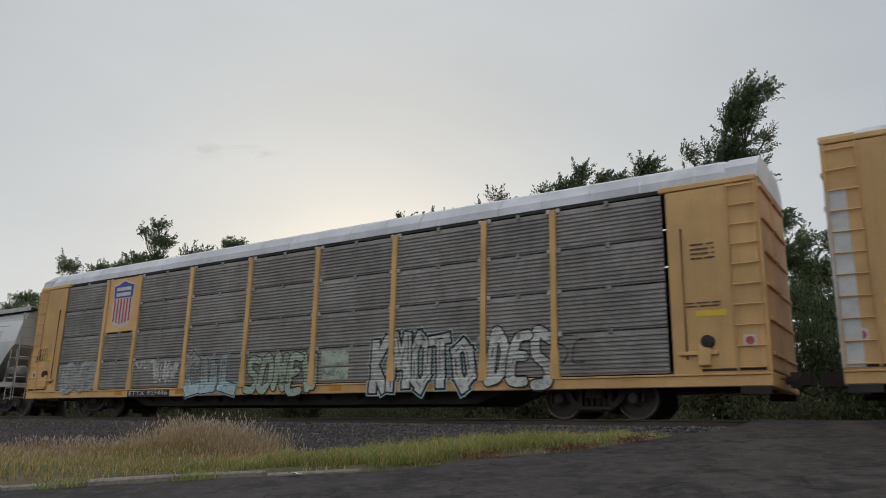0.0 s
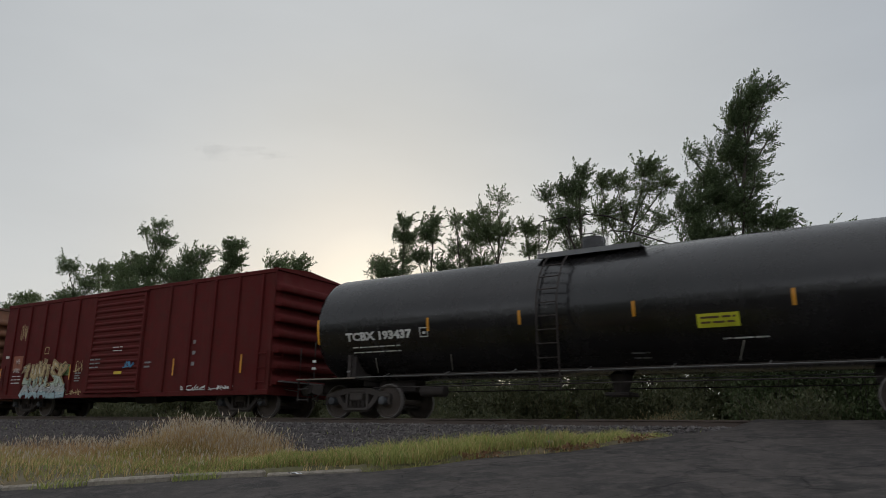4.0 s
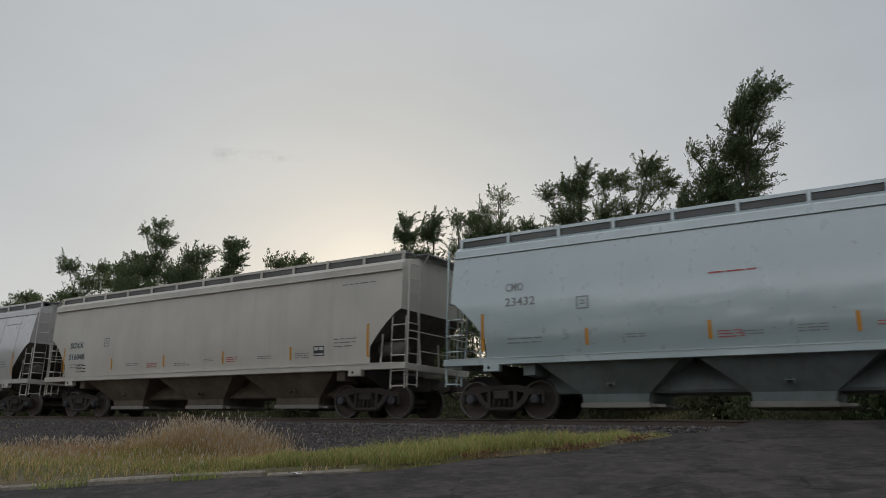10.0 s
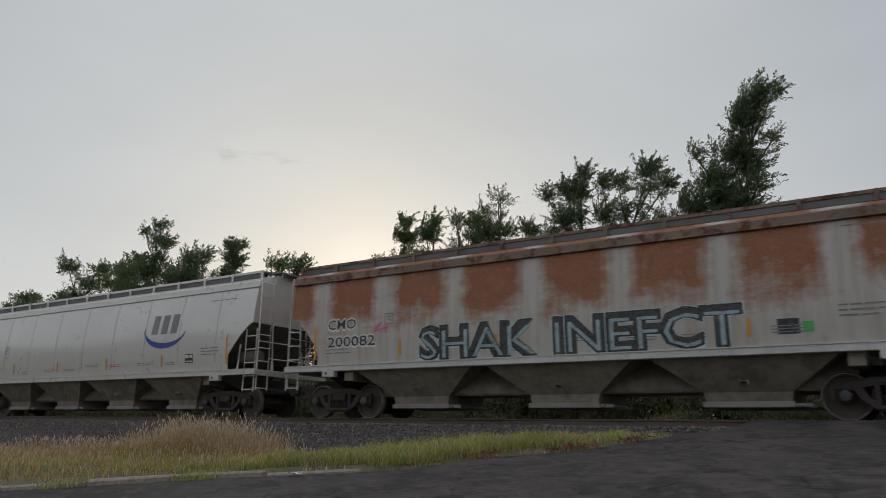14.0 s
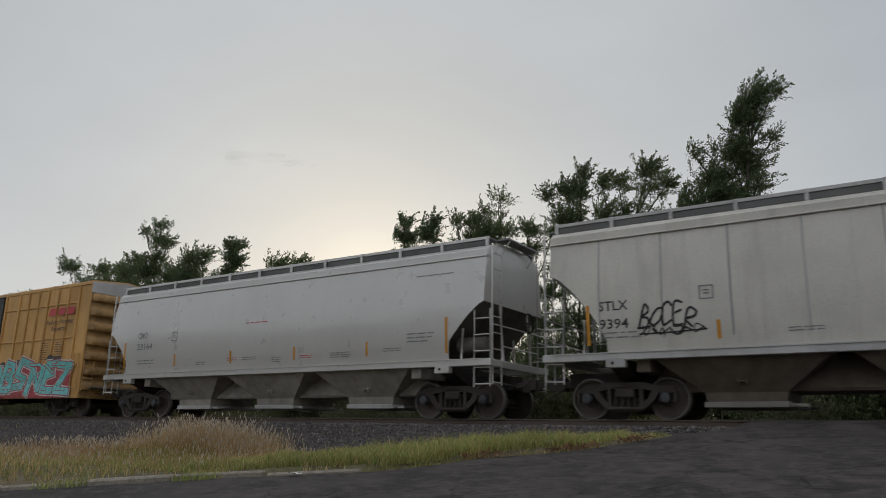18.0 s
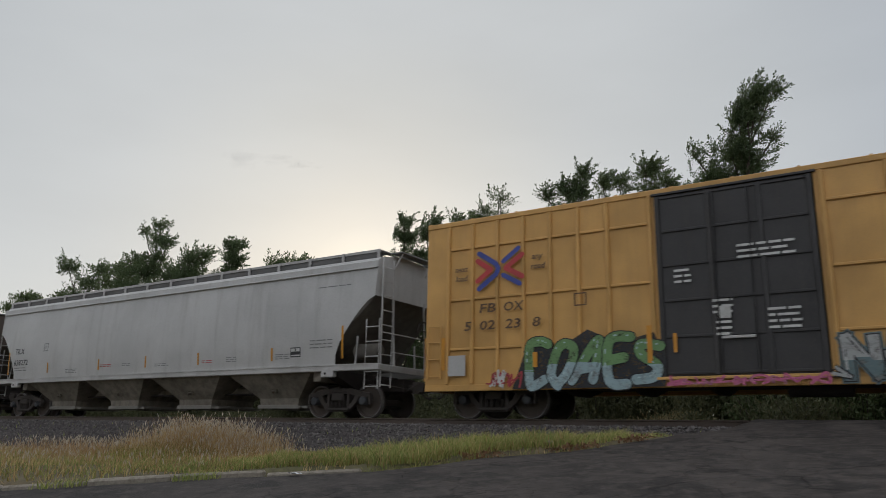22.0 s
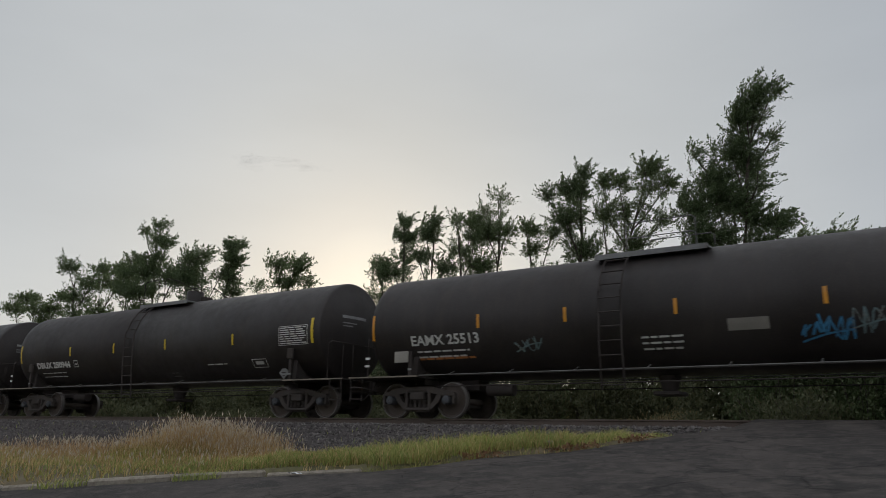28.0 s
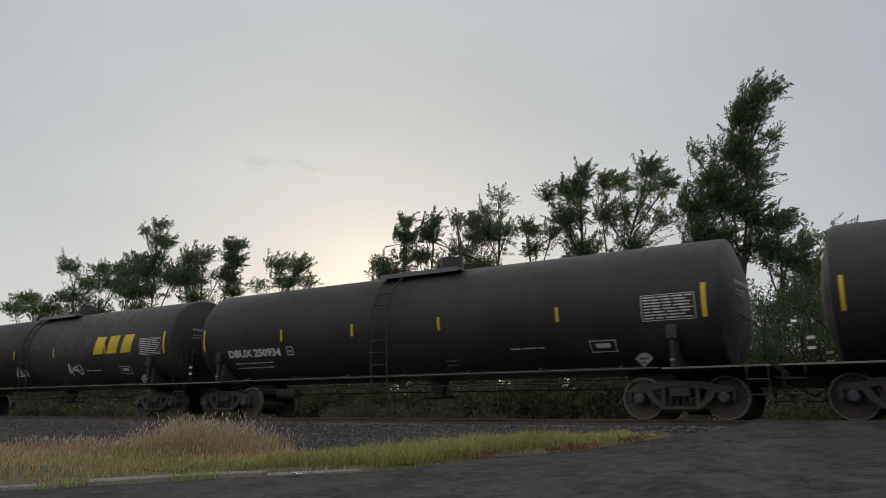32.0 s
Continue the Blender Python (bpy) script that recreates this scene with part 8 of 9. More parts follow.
def ribbed_brown():
    car, H, side = hopper("dull brown ribbed covered hopper with faded red ends", -339.03, -323.39, "brown", "brown", "under_brown", "bay", bays=3, eave=4.25, wide=1.54, flat=True, cut="tri", roof="low", rib=(16, 0.07, "brownrib"), trucks=6.45, sill_z=(1.28, 1.45), rails="brownrib")
    s2 = lambda z: side(z) + 0.003
    decal(car, [[(-H + 0.25, 4.02), (-H + 0.25, 2.95), (-H + 1.35, 1.60), (-H + 1.45, 1.5), (-H + 3.9, 1.5), (-H + 3.6, 2.6), (-H + 2.75, 4.02)]], "tan", s2, "bare_patch", "bare tan patch at the end")
    decal(car, [rect(-H + 1.72, -H + 4.35, 2.08, 2.98)], "brown_dark", lambda z: side(z) + 0.006, "number_panel", "dark number panel")
    for txt, x, z in (("ND", -H + 1.85, 2.62), ("YX", -H + 2.80, 2.62), ("82", -H + 1.85, 2.18), ("24", -H + 2.80, 2.18), ("43", -H + 3.75, 2.18)):
        lettering(car, txt, x, z, 0.25, "ink_white", lambda z: side(z) + 0.010, 0.42, name="reporting_mark", bold=0.014)
    bars(car, -H + 1.6, 1.75, 2.6, 1, "ink_white", lambda z: side(z) + 0.01, 0.1, 0.12, 4)
    reflectors(car, [-H + 1.1, -H + 4.1, -H + 6.5, -H + 9.9, -H + 12.1, H - 1.7], 1.55, 2.0, lambda z: side(z) + 0.075)
    f = 5.65
    decal(car, [rect(f, f + 0.04, 1.75, 2.55), rect(f + 0.55, f + 0.59, 1.75, 2.55), rect(f + 0.04, f + 0.55, 2.51, 2.55), rect(f + 0.04, f + 0.55, 2.13, 2.17), rect(f + 0.04, f + 0.55, 1.75, 1.79)], "ink_white", s2, "data_frame", "", 0.008)
    decal(car, [rect(f + 0.06, f + 0.53, 2.20, 2.48)], "ink_red", s2, "data_panel", "", 0.012)
    part("end_shield", Geo().box(H - 0.22, H - 0.17, -1.42, 1.42, 3.0, 4.2, 0.02), "redend", car)
    part("routing_board", Geo().box(H - 2.0, H - 1.45, -1.63, -1.61, 1.10, 1.45), "ink_white", car, "white notice board")


def tanks():
    car, H, side = tank_car("dull black tank car with blue tag marks", -356.35, -340.85, -354.6, -342.1, R=1.44, cz=2.42, refl="reflector", rail_up=False, dome=0, mid=-0.50, head="round", marks=(-0.511, -0.21, 0.119, 0.49))
    for s in (-1, 1):
        g = Geo()
        for up in (0.72, 0.36):
            g.tube([(-0.30, s * 0.85, 3.74), (-0.30, s * 0.85, 3.70 + up), (-0.22, s * 0.85, 3.76 + up), (1.22, s * 0.85, 3.76 + up), (1.30, s * 0.85, 3.70 + up), (1.30, s * 0.85, 3.74)], 0.02, 6)
        part("platform_rail", g, "walk_plate", car)
        part("bracket_board", Geo().box(-6.47, -6.03, s * 1.48 - 0.012, s * 1.48 + 0.012, 1.40, 1.69, 0.005), "gate", car, "pale weathered board")
    lettering(car, "EAMX 25513", -H + 1.72, 1.84, 0.24, "ink_white", side, 2.05, bold=0.008, name="reporting_mark")
    bars(car, -H + 1.85, 1.66, 1.6, 2, "ink_white", side, 0.13, 0.04, 5)
    bars(car, -H + 1.85, 1.48, 1.7, 1, "orange", side, 0.13, 0.05, 5)
    decal(car, [rect(1.94, 2.74, 1.78, 2.02)], "gate", side, "patch_panel", "pale patch panel")
    bars(car, 5.88, 2.56, 1.12, 6, "ink_white", side, 0.085, 0.055, 8, "data_panel")
    scrawl(car, 3.3, 4.2, 1.5, 2.0, "g_blue", side, 81, 0.045, 5)
    scrawl(car, 4.2, 5.3, 1.6, 2.1, "g_slate", side, 82, 0.04, 6)
    scrawl(car, -3.0, -2.3, 1.55, 1.9, "g_slate", side, 83, 0.04, 4)
    bars(car, 0.1, 1.72, 0.9, 3, "ink_white", side, 0.12, 0.04, 6)
    decal(car, [rect(5.4, 5.43, 1.52, 1.78), rect(5.92, 5.95, 1.52, 1.78), rect(5.43, 5.92, 1.75, 1.78), rect(5.43, 5.92, 1.52, 1.55), rect(5.52, 5.82, 1.6, 1.7)], "ink_white", side, "test_panel")
    scrawl(car, H - 0.5, H - 0.3, 1.3, 1.9, "g_white", lambda z: side(z) - 0.25, 84, 0.05, 3)
    for txt, a, b, c, d in (("DBUX 250944", -374.65, -357.15, -372.9, -358.9), ("DBUX 250933", -392.72, -375.22, -390.92, -377.02), ("DBUX 250934", -410.92, -393.42, -409.28, -395.05), ("", -428.62, -411.12, -426.95, -412.8), ("", -446.5, -429.0, -444.8, -430.65)):
        car, H, side = tank_car("dull black tank car with yellow reflectors", a, b, c, d, inset=(0.45, 0.33))
        tank_marks(car, H, side, txt)
        if txt.endswith("33"):
            tagged(car, "dull black tank car with white and yellow scrawled tags")
            piece(car, "9OA", 1.95, 3.2, 1.93, 2.30, "g_white", None, side, 91, 0.30, soft=True, wild=0.05, label="white sprayed tag")
            tag(car, "STKIMEUNLXT", 1.3, 5.2, 1.22, 1.86, "g_silver", side, 92, 0.022, 0.3, 0.22)
            scrawl(car, -4.3, -2.6, 1.45, 1.95, "ink_grey", side, 93, 0.025, 6)
            scrawl(car, 5.8, 6.7, 1.75, 2.0, "g_silver", side, 94, 0.035, 5)
            scrawl(car, 6.9, 7.9, 1.75, 2.1, "g_silver", side, 95, 0.04, 6)
        if a == -428.62:
            tagged(car, "dull black tank car with a yellow emblem")
            for x in (3.78, 4.60, 5.42):
                decal(car, [[(x, 2.18), (x + 0.58, 2.18), (x + 0.78, 2.80), (x + 0.22, 2.80)]], "logo_yellow", side, "emblem_block", "yellow emblem block")
            scrawl(car, -1.8, -0.9, 1.5, 1.9, "g_white", side, 97, 0.045, 3)
            scrawl(car, 2.0, 2.9, 1.5, 1.9, "g_white", side, 98, 0.05, 3)


build_train()
# ---- trees and bushes beyond the track ----
TREES = []


def leaf_arrays(P, D, rng, size, droop=0.0):
    """Diamond leaves at the points P, pointing about D."""
    n = len(P)
    d = D + rng.normal(0, 0.7, (n, 3))
    d[:, 2] -= droop
    d /= np.linalg.norm(d, axis=1)[:, None] + 1e-9
    a = np.cross(d, rng.normal(0, 1, (n, 3)))
    a /= np.linalg.norm(a, axis=1)[:, None] + 1e-9
    s = size * rng.uniform(0.6, 1.35, n)[:, None]
    V = np.stack([P, P + d * s * 0.5 + a * s * 0.21, P + d * s, P + d * s * 0.5 - a * s * 0.21], 1).reshape(-1, 3)
    return V


def leaf_mesh(name, V, mat):
    me = bpy.data.meshes.new(name)
    n = len(V) // 4
    me.vertices.add(n * 4)
    me.vertices.foreach_set("co", np.ascontiguousarray(V, dtype=np.float32).ravel())
    me.loops.add(n * 4)
    me.loops.foreach_set("vertex_index", np.arange(n * 4, dtype=np.int32))
    me.polygons.add(n)
    me.polygons.foreach_set("loop_start", np.arange(0, n * 4, 4, dtype=np.int32))
    me.update(calc_edges=True)
    me.materials.append(M[mat])
    return me


def grow_tree(x, y, lobes, seed, label, mat="leaf", size=0.105, r0=0.16, wind=0.35, name="tree"):
    """A tree of one trunk whose limbs carry leafy boughs: (sideways, height, half width, half height, density)."""
    rng = np.random.default_rng(seed)
    z0 = ground_z(x, y) - 0.05
    tree = thing(name, label, "tree", "trees beyond the track", loc=(x, y, z0))
    top = max(lobes, key=lambda b: b[1] + b[3])
    h = top[1] + top[3] - z0
    TREES.append((tree, h, seed))
    n = 9
    tp = []
    for i in range(n + 1):
        f = i / n
        tp.append((top[0] * f ** 1.5 + rng.normal(0, 0.05) * (0 < f), rng.normal(0, 0.06), (h - top[3] * 0.8) * f))
    tp = np.array(tp)
    part("trunk", Geo().tube([tuple(p) for p in tp], r0, 7, 0.03), "bark", tree)
    P, D = [], []
    low = min(b[1] - b[3] for b in lobes)
    spread = 1.0 if x > -26 else 1.5
    lobes = lobes + [(rng.uniform(-0.8, 0.8) * spread, zz, rng.uniform(0.75, 1.15) * spread, 0.75, 0.5) for zz in np.arange(2.2, low, 1.0)]
    for cx, cz, rx, rz, dens in lobes:
        rx, rz = rx * 0.96, rz * 0.94
        c = np.array((cx, rng.uniform(-0.6, 0.6) * rx, cz - z0))
        start = float(np.clip((c[2] - rz - abs(cx - top[0]) * 0.9 - 0.5) / (h - top[3] * 0.8), 0.12, 0.93)) * n
        j = min(int(start), n - 1)
        p = tp[j] + (tp[j + 1] - tp[j]) * (start - j)
        g = Geo()
        m = (p + c) / 2 + np.array((rng.normal(0, 0.1), 0, -0.12 * np.linalg.norm(c - p)))
        tip = c + np.array((wind * 0.3 * rx, 0, rz * 0.8))
        g.tube([tuple(p), tuple(m), tuple(c), tuple(tip)], 0.35 * r0 * (1 - start / n) + 0.028, 5, 0.012)
        nt = int(14 + (29 if size < 0.12 else 18) * dens * rx * rz * 4)
        for k in range(nt):
            v = rng.normal(0, 1, 3)
            v /= np.linalg.norm(v)
            e = np.array((rx, 0.85 * rx, rz))
            q0 = c + v * e * rng.uniform(0.0, 0.72)
            d = v * np.array((0.8, 0.8, 0.55)) + np.array((wind, 0, 0.75)) + rng.normal(0, 0.22, 3)
            d /= np.linalg.norm(d)
            L = (0.42 * min(rx, rz) + 0.30) * rng.uniform(0.55, 1.35)
            if rng.random() < 0.18:
                L *= 1.5
            q1 = q0 + d * L * 0.55
            q2 = q1 + (d + np.array((wind * 0.6, 0, -0.10))) * L * 0.5
            if k % 3 == 0:
                g.tube([tuple(c * 0.55 + q0 * 0.45), tuple(q0), tuple(q1), tuple(q2)], 0.013, 4, 0.004)
            cnt = int((22 + 16 * dens) * L * 2.6 * (0.105 / size) ** 1.5 * (0.45 + 0.75 * dens))
            t = rng.uniform(0.0, 1.0, cnt)[:, None] ** 1.15
            pts = np.where(t < 0.55, q0 + (q1 - q0) * t / 0.55, q1 + (q2 - q1) * (t - 0.55) / 0.45)
            P.append(pts + rng.normal(0, 1, (cnt, 3)) * (0.085 * (1 - t) + 0.016) * size / 0.105)
            D.append(np.repeat((d * 1.3 + np.array((wind * 0.5, 0, 0)))[None], cnt, 0))
        # short leafy shoots along the limb itself
        for k in range(int((4 + 4 * np.linalg.norm(c - p)) * (2.0 if seed in (12, 13) else 0.8))):
            f = rng.uniform(0.25, 1.0)
            q0 = (p + (m - p) * f / 0.5 if f < 0.5 else m + (c - m) * (f - 0.5) / 0.5) + rng.normal(0, 0.10, 3)
            d = rng.normal(0, 0.6, 3) + np.array((wind, 0, 0.55))
            d /= np.linalg.norm(d)
            L = rng.uniform(0.25, 0.75) * (size / 0.105)
            q1 = q0 + d * L
            if k % 2 == 0:
                g.tube([tuple(q0), tuple(q1)], 0.009, 4, 0.004)
            cnt = int(62 * L * (0.105 / size) ** 2.5)
            t = rng.uniform(0.0, 1.0, cnt)[:, None]
            P.append(q0 + (q1 - q0) * t + rng.normal(0, 1, (cnt, 3)) * (0.075 * (1 - t) + 0.02) * size / 0.105)
            D.append(np.repeat((d * 1.3)[None], cnt, 0))
        part("limb", g, "bark", tree)
    P, D = np.concatenate(P), np.concatenate(D)
    part("crown", leaf_mesh("crown", leaf_arrays(P, D, rng, size), mat), mat, tree)
    return tree


def bush(x, y, h, w, seed, n=2200, mat="leaf_bush", size=0.13, label="dense dark green wild bush beside the track"):
    rng = np.random.default_rng(seed)
    z0 = ground_z(x, y) - 0.05
    ob = thing("bush", label, "bush", "bushes beyond the track", loc=(x, y, z0))
    stems = Geo()
    P, D = [], []
    for i in range(9):
        a = rng.uniform(0, 6.28)
        L = h * rng.uniform(0.6, 1.0)
        tip = np.array((math.cos(a) * w * rng.uniform(0.2, 1), math.sin(a) * w * 0.6 * rng.uniform(0.2, 1), L))
        mid = tip * 0.5 + np.array((0, 0, 0.12 * h))
        stems.tube([(tip[0] * 0.1, tip[1] * 0.1, 0), tuple(mid), tuple(tip)], 0.022, 5, 0.008)
        k = n // 9
        t = rng.uniform(0.05, 1.05, k)[:, None]
        c = mid * 2 * t * (1 - t) + tip * t * t
        P.append(c + rng.normal(0, 0.22 * w + 0.04, (k, 3)) * np.array((1, 0.8, 0.7)))
        D.append(np.repeat(tip[None] / L, k, 0))
    P, D = np.concatenate(P), np.concatenate(D)
    P[:, 2] = np.abs(P[:, 2])
    part("stem", stems, "bark", ob)
    part("foliage", leaf_mesh("foliage", leaf_arrays(P, D, rng, size), mat), mat, ob)


def build_trees():
    grow_tree(-6.31, 12.0, [(1.50, 12.80, 0.45, 0.95, 0.85), (2.15, 12.62, 0.34, 0.72, 0.55), (0.80, 11.80, 0.75, 0.90, 0.85), (0.37, 10.70, 0.96, 0.99, 0.80), (1.89, 10.93, 0.63, 0.41, 0.50), (0.90, 9.85, 0.77, 1.06, 0.80), (-0.41, 9.49, 0.93, 0.94, 0.75), (0.41, 8.31, 1.06, 0.96, 0.80), (-1.10, 8.19, 0.99, 1.05, 0.75), (0.94, 7.67, 0.68, 0.98, 0.75), (-1.03, 10.88, 0.29, 0.34, 0.50), (1.34, 9.08, 0.36, 0.81, 0.40), (-0.53, 6.96, 1.45, 0.91, 0.80), (-0.30, 8.90, 1.00, 0.90, 0.80), (1.15, 12.30, 0.55, 0.70, 0.75)],
              11, "tall dark green elm bent by the wind", "leaf_dark", 0.092, 0.20, 0.5)
    grow_tree(-11.65, 12.0, [(0.42, 10.20, 0.38, 0.67, 0.75), (0.34, 8.76, 0.60, 0.90, 0.60), (1.27, 9.95, 0.54, 0.45, 0.80), (2.39, 10.41, 0.57, 0.60, 0.90), (3.18, 9.67, 0.64, 0.44, 0.80), (2.46, 9.43, 0.70, 0.39, 0.40), (2.76, 8.24, 0.80, 0.50, 0.45), (1.65, 7.35, 1.10, 0.60, 0.50), (1.3, 8.8, 0.6, 0.5, 0.35), (1.2, 6.2, 1.2, 0.8, 0.6)],
              12, "elm with arching limbs and a ragged crown", "leaf", 0.090, 0.12, 0.3)
    grow_tree(-9.45, 12.3, [(-0.60, 6.30, 0.70, 0.60, 0.35), (-0.85, 5.30, 0.80, 0.60, 0.45), (0.20, 4.70, 0.85, 0.80, 0.80), (-0.30, 4.40, 1.00, 0.80, 0.80), (0.35, 3.40, 1.05, 0.80, 0.80)],
              33, "young elm filling the row with dense leaves", "leaf", 0.105, 0.11, 0.4)
    grow_tree(-7.75, 12.5, [(0.10, 6.70, 0.55, 0.55, 0.55), (-0.35, 6.00, 0.80, 0.70, 0.65), (0.45, 5.40, 0.90, 0.80, 0.80), (-0.20, 4.40, 1.00, 0.80, 0.80), (0.25, 3.40, 1.00, 0.80, 0.80)],
              34, "young elm filling the row with dense leaves", "leaf", 0.105, 0.11, 0.5)
    grow_tree(-12.59, 12.0, [(0.49, 10.74, 0.36, 0.60, 0.85), (0.15, 9.96, 0.58, 0.70, 0.75), (-0.49, 10.20, 0.65, 0.69, 0.70), (-1.21, 10.00, 0.50, 0.69, 0.50), (-0.15, 8.58, 1.00, 0.90, 0.60), (0.09, 7.41, 0.98, 0.76, 0.75)],
              13, "dark upright elm with several leafy columns", "leaf_dark", 0.090, 0.17, 0.2)
    grow_tree(-14.41, 12.0, [(0.63, 8.20, 0.81, 0.73, 0.45), (0.50, 5.60, 0.90, 0.80, 0.60), (-0.20, 4.20, 0.90, 0.80, 0.70), (-0.40, 8.55, 0.37, 0.69, 0.90), (-0.32, 7.59, 0.72, 0.47, 0.60)],
              14, "thin elm with sparse leaves", "leaf", 0.090, 0.10, 0.3)
    grow_tree(-16.65, 12.0, [(0.38, 10.23, 0.77, 0.50, 0.35), (-0.20, 9.70, 0.49, 0.45, 0.35), (-0.13, 8.59, 0.72, 0.77, 0.80), (0.83, 8.52, 0.87, 0.54, 0.60)],
              15, "open elm with a few sparse twigs on top", "leaf", 0.090, 0.12, 0.2)
    grow_tree(-18.08, 12.0, [(-0.52, 9.40, 0.32, 0.63, 0.60), (0.21, 9.41, 0.53, 0.56, 0.90), (0.29, 8.59, 0.68, 0.72, 0.70), (-0.66, 8.15, 0.89, 0.56, 0.60)],
              16, "green elm with an open ragged crown", "leaf", 0.090, 0.12, 0.2)
    grow_tree(-20.17, 12.0, [(0.15, 9.65, 0.34, 0.58, 0.90), (-0.06, 8.93, 0.54, 0.64, 1.00), (-0.37, 7.88, 0.80, 0.52, 0.70)],
              17, "slim upright young elm", "leaf_dark", 0.105, 0.10, 0.4)
    grow_tree(-21.81, 12.0, [(0.02, 9.90, 0.35, 0.54, 0.90), (-0.13, 9.15, 0.64, 0.60, 1.00), (-0.19, 8.16, 0.56, 0.77, 0.50)],
              18, "slim upright young elm", "leaf_dark", 0.105, 0.10, 0.3)
    grow_tree(-23.02, 12.0, [(0.04, 7.80, 0.65, 0.59, 0.70)],
              19, "low young elm in the hedge", "leaf", 0.105, 0.08, 0.3)
    grow_tree(-29.81, 12.0, [(-0.71, 8.59, 0.76, 0.60, 0.90), (0.72, 8.25, 0.85, 0.72, 0.90), (-0.07, 7.49, 1.21, 0.52, 0.90), (-2.23, 7.56, 1.10, 0.33, 0.50), (1.48, 7.35, 0.75, 0.38, 0.50)],
              20, "spreading elm leaning with the wind", "leaf", 0.130, 0.14, 0.6)
    grow_tree(-34.73, 12.0, [(-0.23, 10.25, 0.60, 0.64, 1.00), (0.25, 9.29, 0.74, 0.78, 1.00), (-0.07, 8.29, 0.50, 0.84, 0.90), (0.62, 10.22, 0.79, 0.46, 0.50), (0.14, 7.45, 0.69, 0.62, 0.80)],
              21, "narrow dark elm like a column", "leaf_dark", 0.130, 0.14, 0.5)
    grow_tree(-37.47, 12.0, [(0.64, 9.76, 1.05, 0.66, 0.65), (-0.42, 9.45, 1.07, 0.81, 0.65), (0.01, 8.34, 1.88, 0.94, 0.65), (-1.66, 8.71, 1.21, 0.89, 0.65), (1.83, 8.58, 0.81, 0.57, 0.70)],
              22, "broad dark elm with a dense crown", "leaf_dark", 0.140, 0.18, 0.3)
    grow_tree(-41.68, 12.0, [(-0.32, 12.57, 0.54, 0.60, 0.65), (-0.12, 11.46, 1.24, 0.67, 0.75), (-1.39, 12.21, 0.49, 0.32, 0.60), (1.04, 11.13, 0.64, 0.35, 0.70), (-0.15, 10.32, 0.59, 0.62, 0.80), (-0.37, 9.22, 1.35, 1.08, 0.75), (1.43, 8.82, 1.24, 1.13, 0.75), (-0.00, 7.84, 2.18, 0.83, 0.75)],
              23, "tall slim elm above its neighbours", "leaf_dark", 0.140, 0.20, 0.1)
    grow_tree(-44.30, 12.0, [(-0.28, 10.48, 0.63, 0.56, 0.90), (-0.08, 9.45, 1.00, 0.79, 0.80), (0.40, 8.26, 1.34, 0.85, 0.90)],
              24, "green elm with an open ragged crown", "leaf", 0.150, 0.15, 0.1)
    grow_tree(-47.01, 12.0, [(-1.12, 10.22, 1.02, 0.58, 0.80), (0.89, 10.01, 1.04, 0.65, 0.80), (0.18, 9.06, 1.82, 0.89, 0.50)],
              25, "green elm with an open ragged crown", "leaf", 0.150, 0.15, 0.1)
    grow_tree(-50.47, 12.0, [(-0.42, 10.51, 1.22, 0.77, 0.65), (0.06, 9.39, 1.62, 0.84, 0.65), (-0.56, 8.46, 1.70, 0.75, 0.60)],
              26, "rounded elm with a dense top", "leaf_dark", 0.160, 0.16, 0.1)
    grow_tree(-54.97, 12.0, [(1.56, 8.74, 1.12, 0.47, 0.70), (-1.16, 8.67, 1.58, 0.57, 0.80), (-3.84, 8.22, 1.98, 0.49, 0.80), (0.99, 7.78, 2.82, 0.56, 0.80)],
              27, "low spreading elm at the end of the row", "leaf", 0.170, 0.14, 0.2)
    grow_tree(-4.62, 12.0, [(0.16, 7.48, 0.58, 0.70, 0.90), (-0.36, 6.40, 0.70, 0.96, 0.90), (0.43, 5.88, 0.67, 0.76, 0.80)],
              28, "young elm with dense dark leaves", "leaf_dark", 0.105, 0.10, 0.5)
    grow_tree(-3.59, 12.0, [(-0.10, 6.64, 0.48, 0.64, 0.60), (0.02, 5.40, 0.82, 0.83, 0.90), (-0.45, 4.30, 1.00, 0.93, 0.90)],
              29, "young elm with feathery leaning boughs", "leaf", 0.105, 0.10, 0.7)
    grow_tree(-2.33, 12.0, [(-0.40, 6.40, 0.43, 0.58, 0.60), (0.12, 6.45, 0.49, 0.60, 0.70), (-0.17, 5.19, 0.86, 0.85, 0.90), (-0.66, 3.72, 1.04, 1.00, 1.00)],
              30, "young elm with feathery leaning boughs", "leaf", 0.105, 0.10, 0.7)
    grow_tree(-1.31, 12.0, [(-0.11, 6.00, 0.40, 0.57, 0.60), (0.23, 5.30, 0.56, 0.90, 0.80), (-0.10, 4.00, 0.98, 1.07, 1.00)],
              31, "young elm beside the crossing", "leaf_dark", 0.105, 0.10, 0.6)
    rr = random.Random(5)
    k = 0
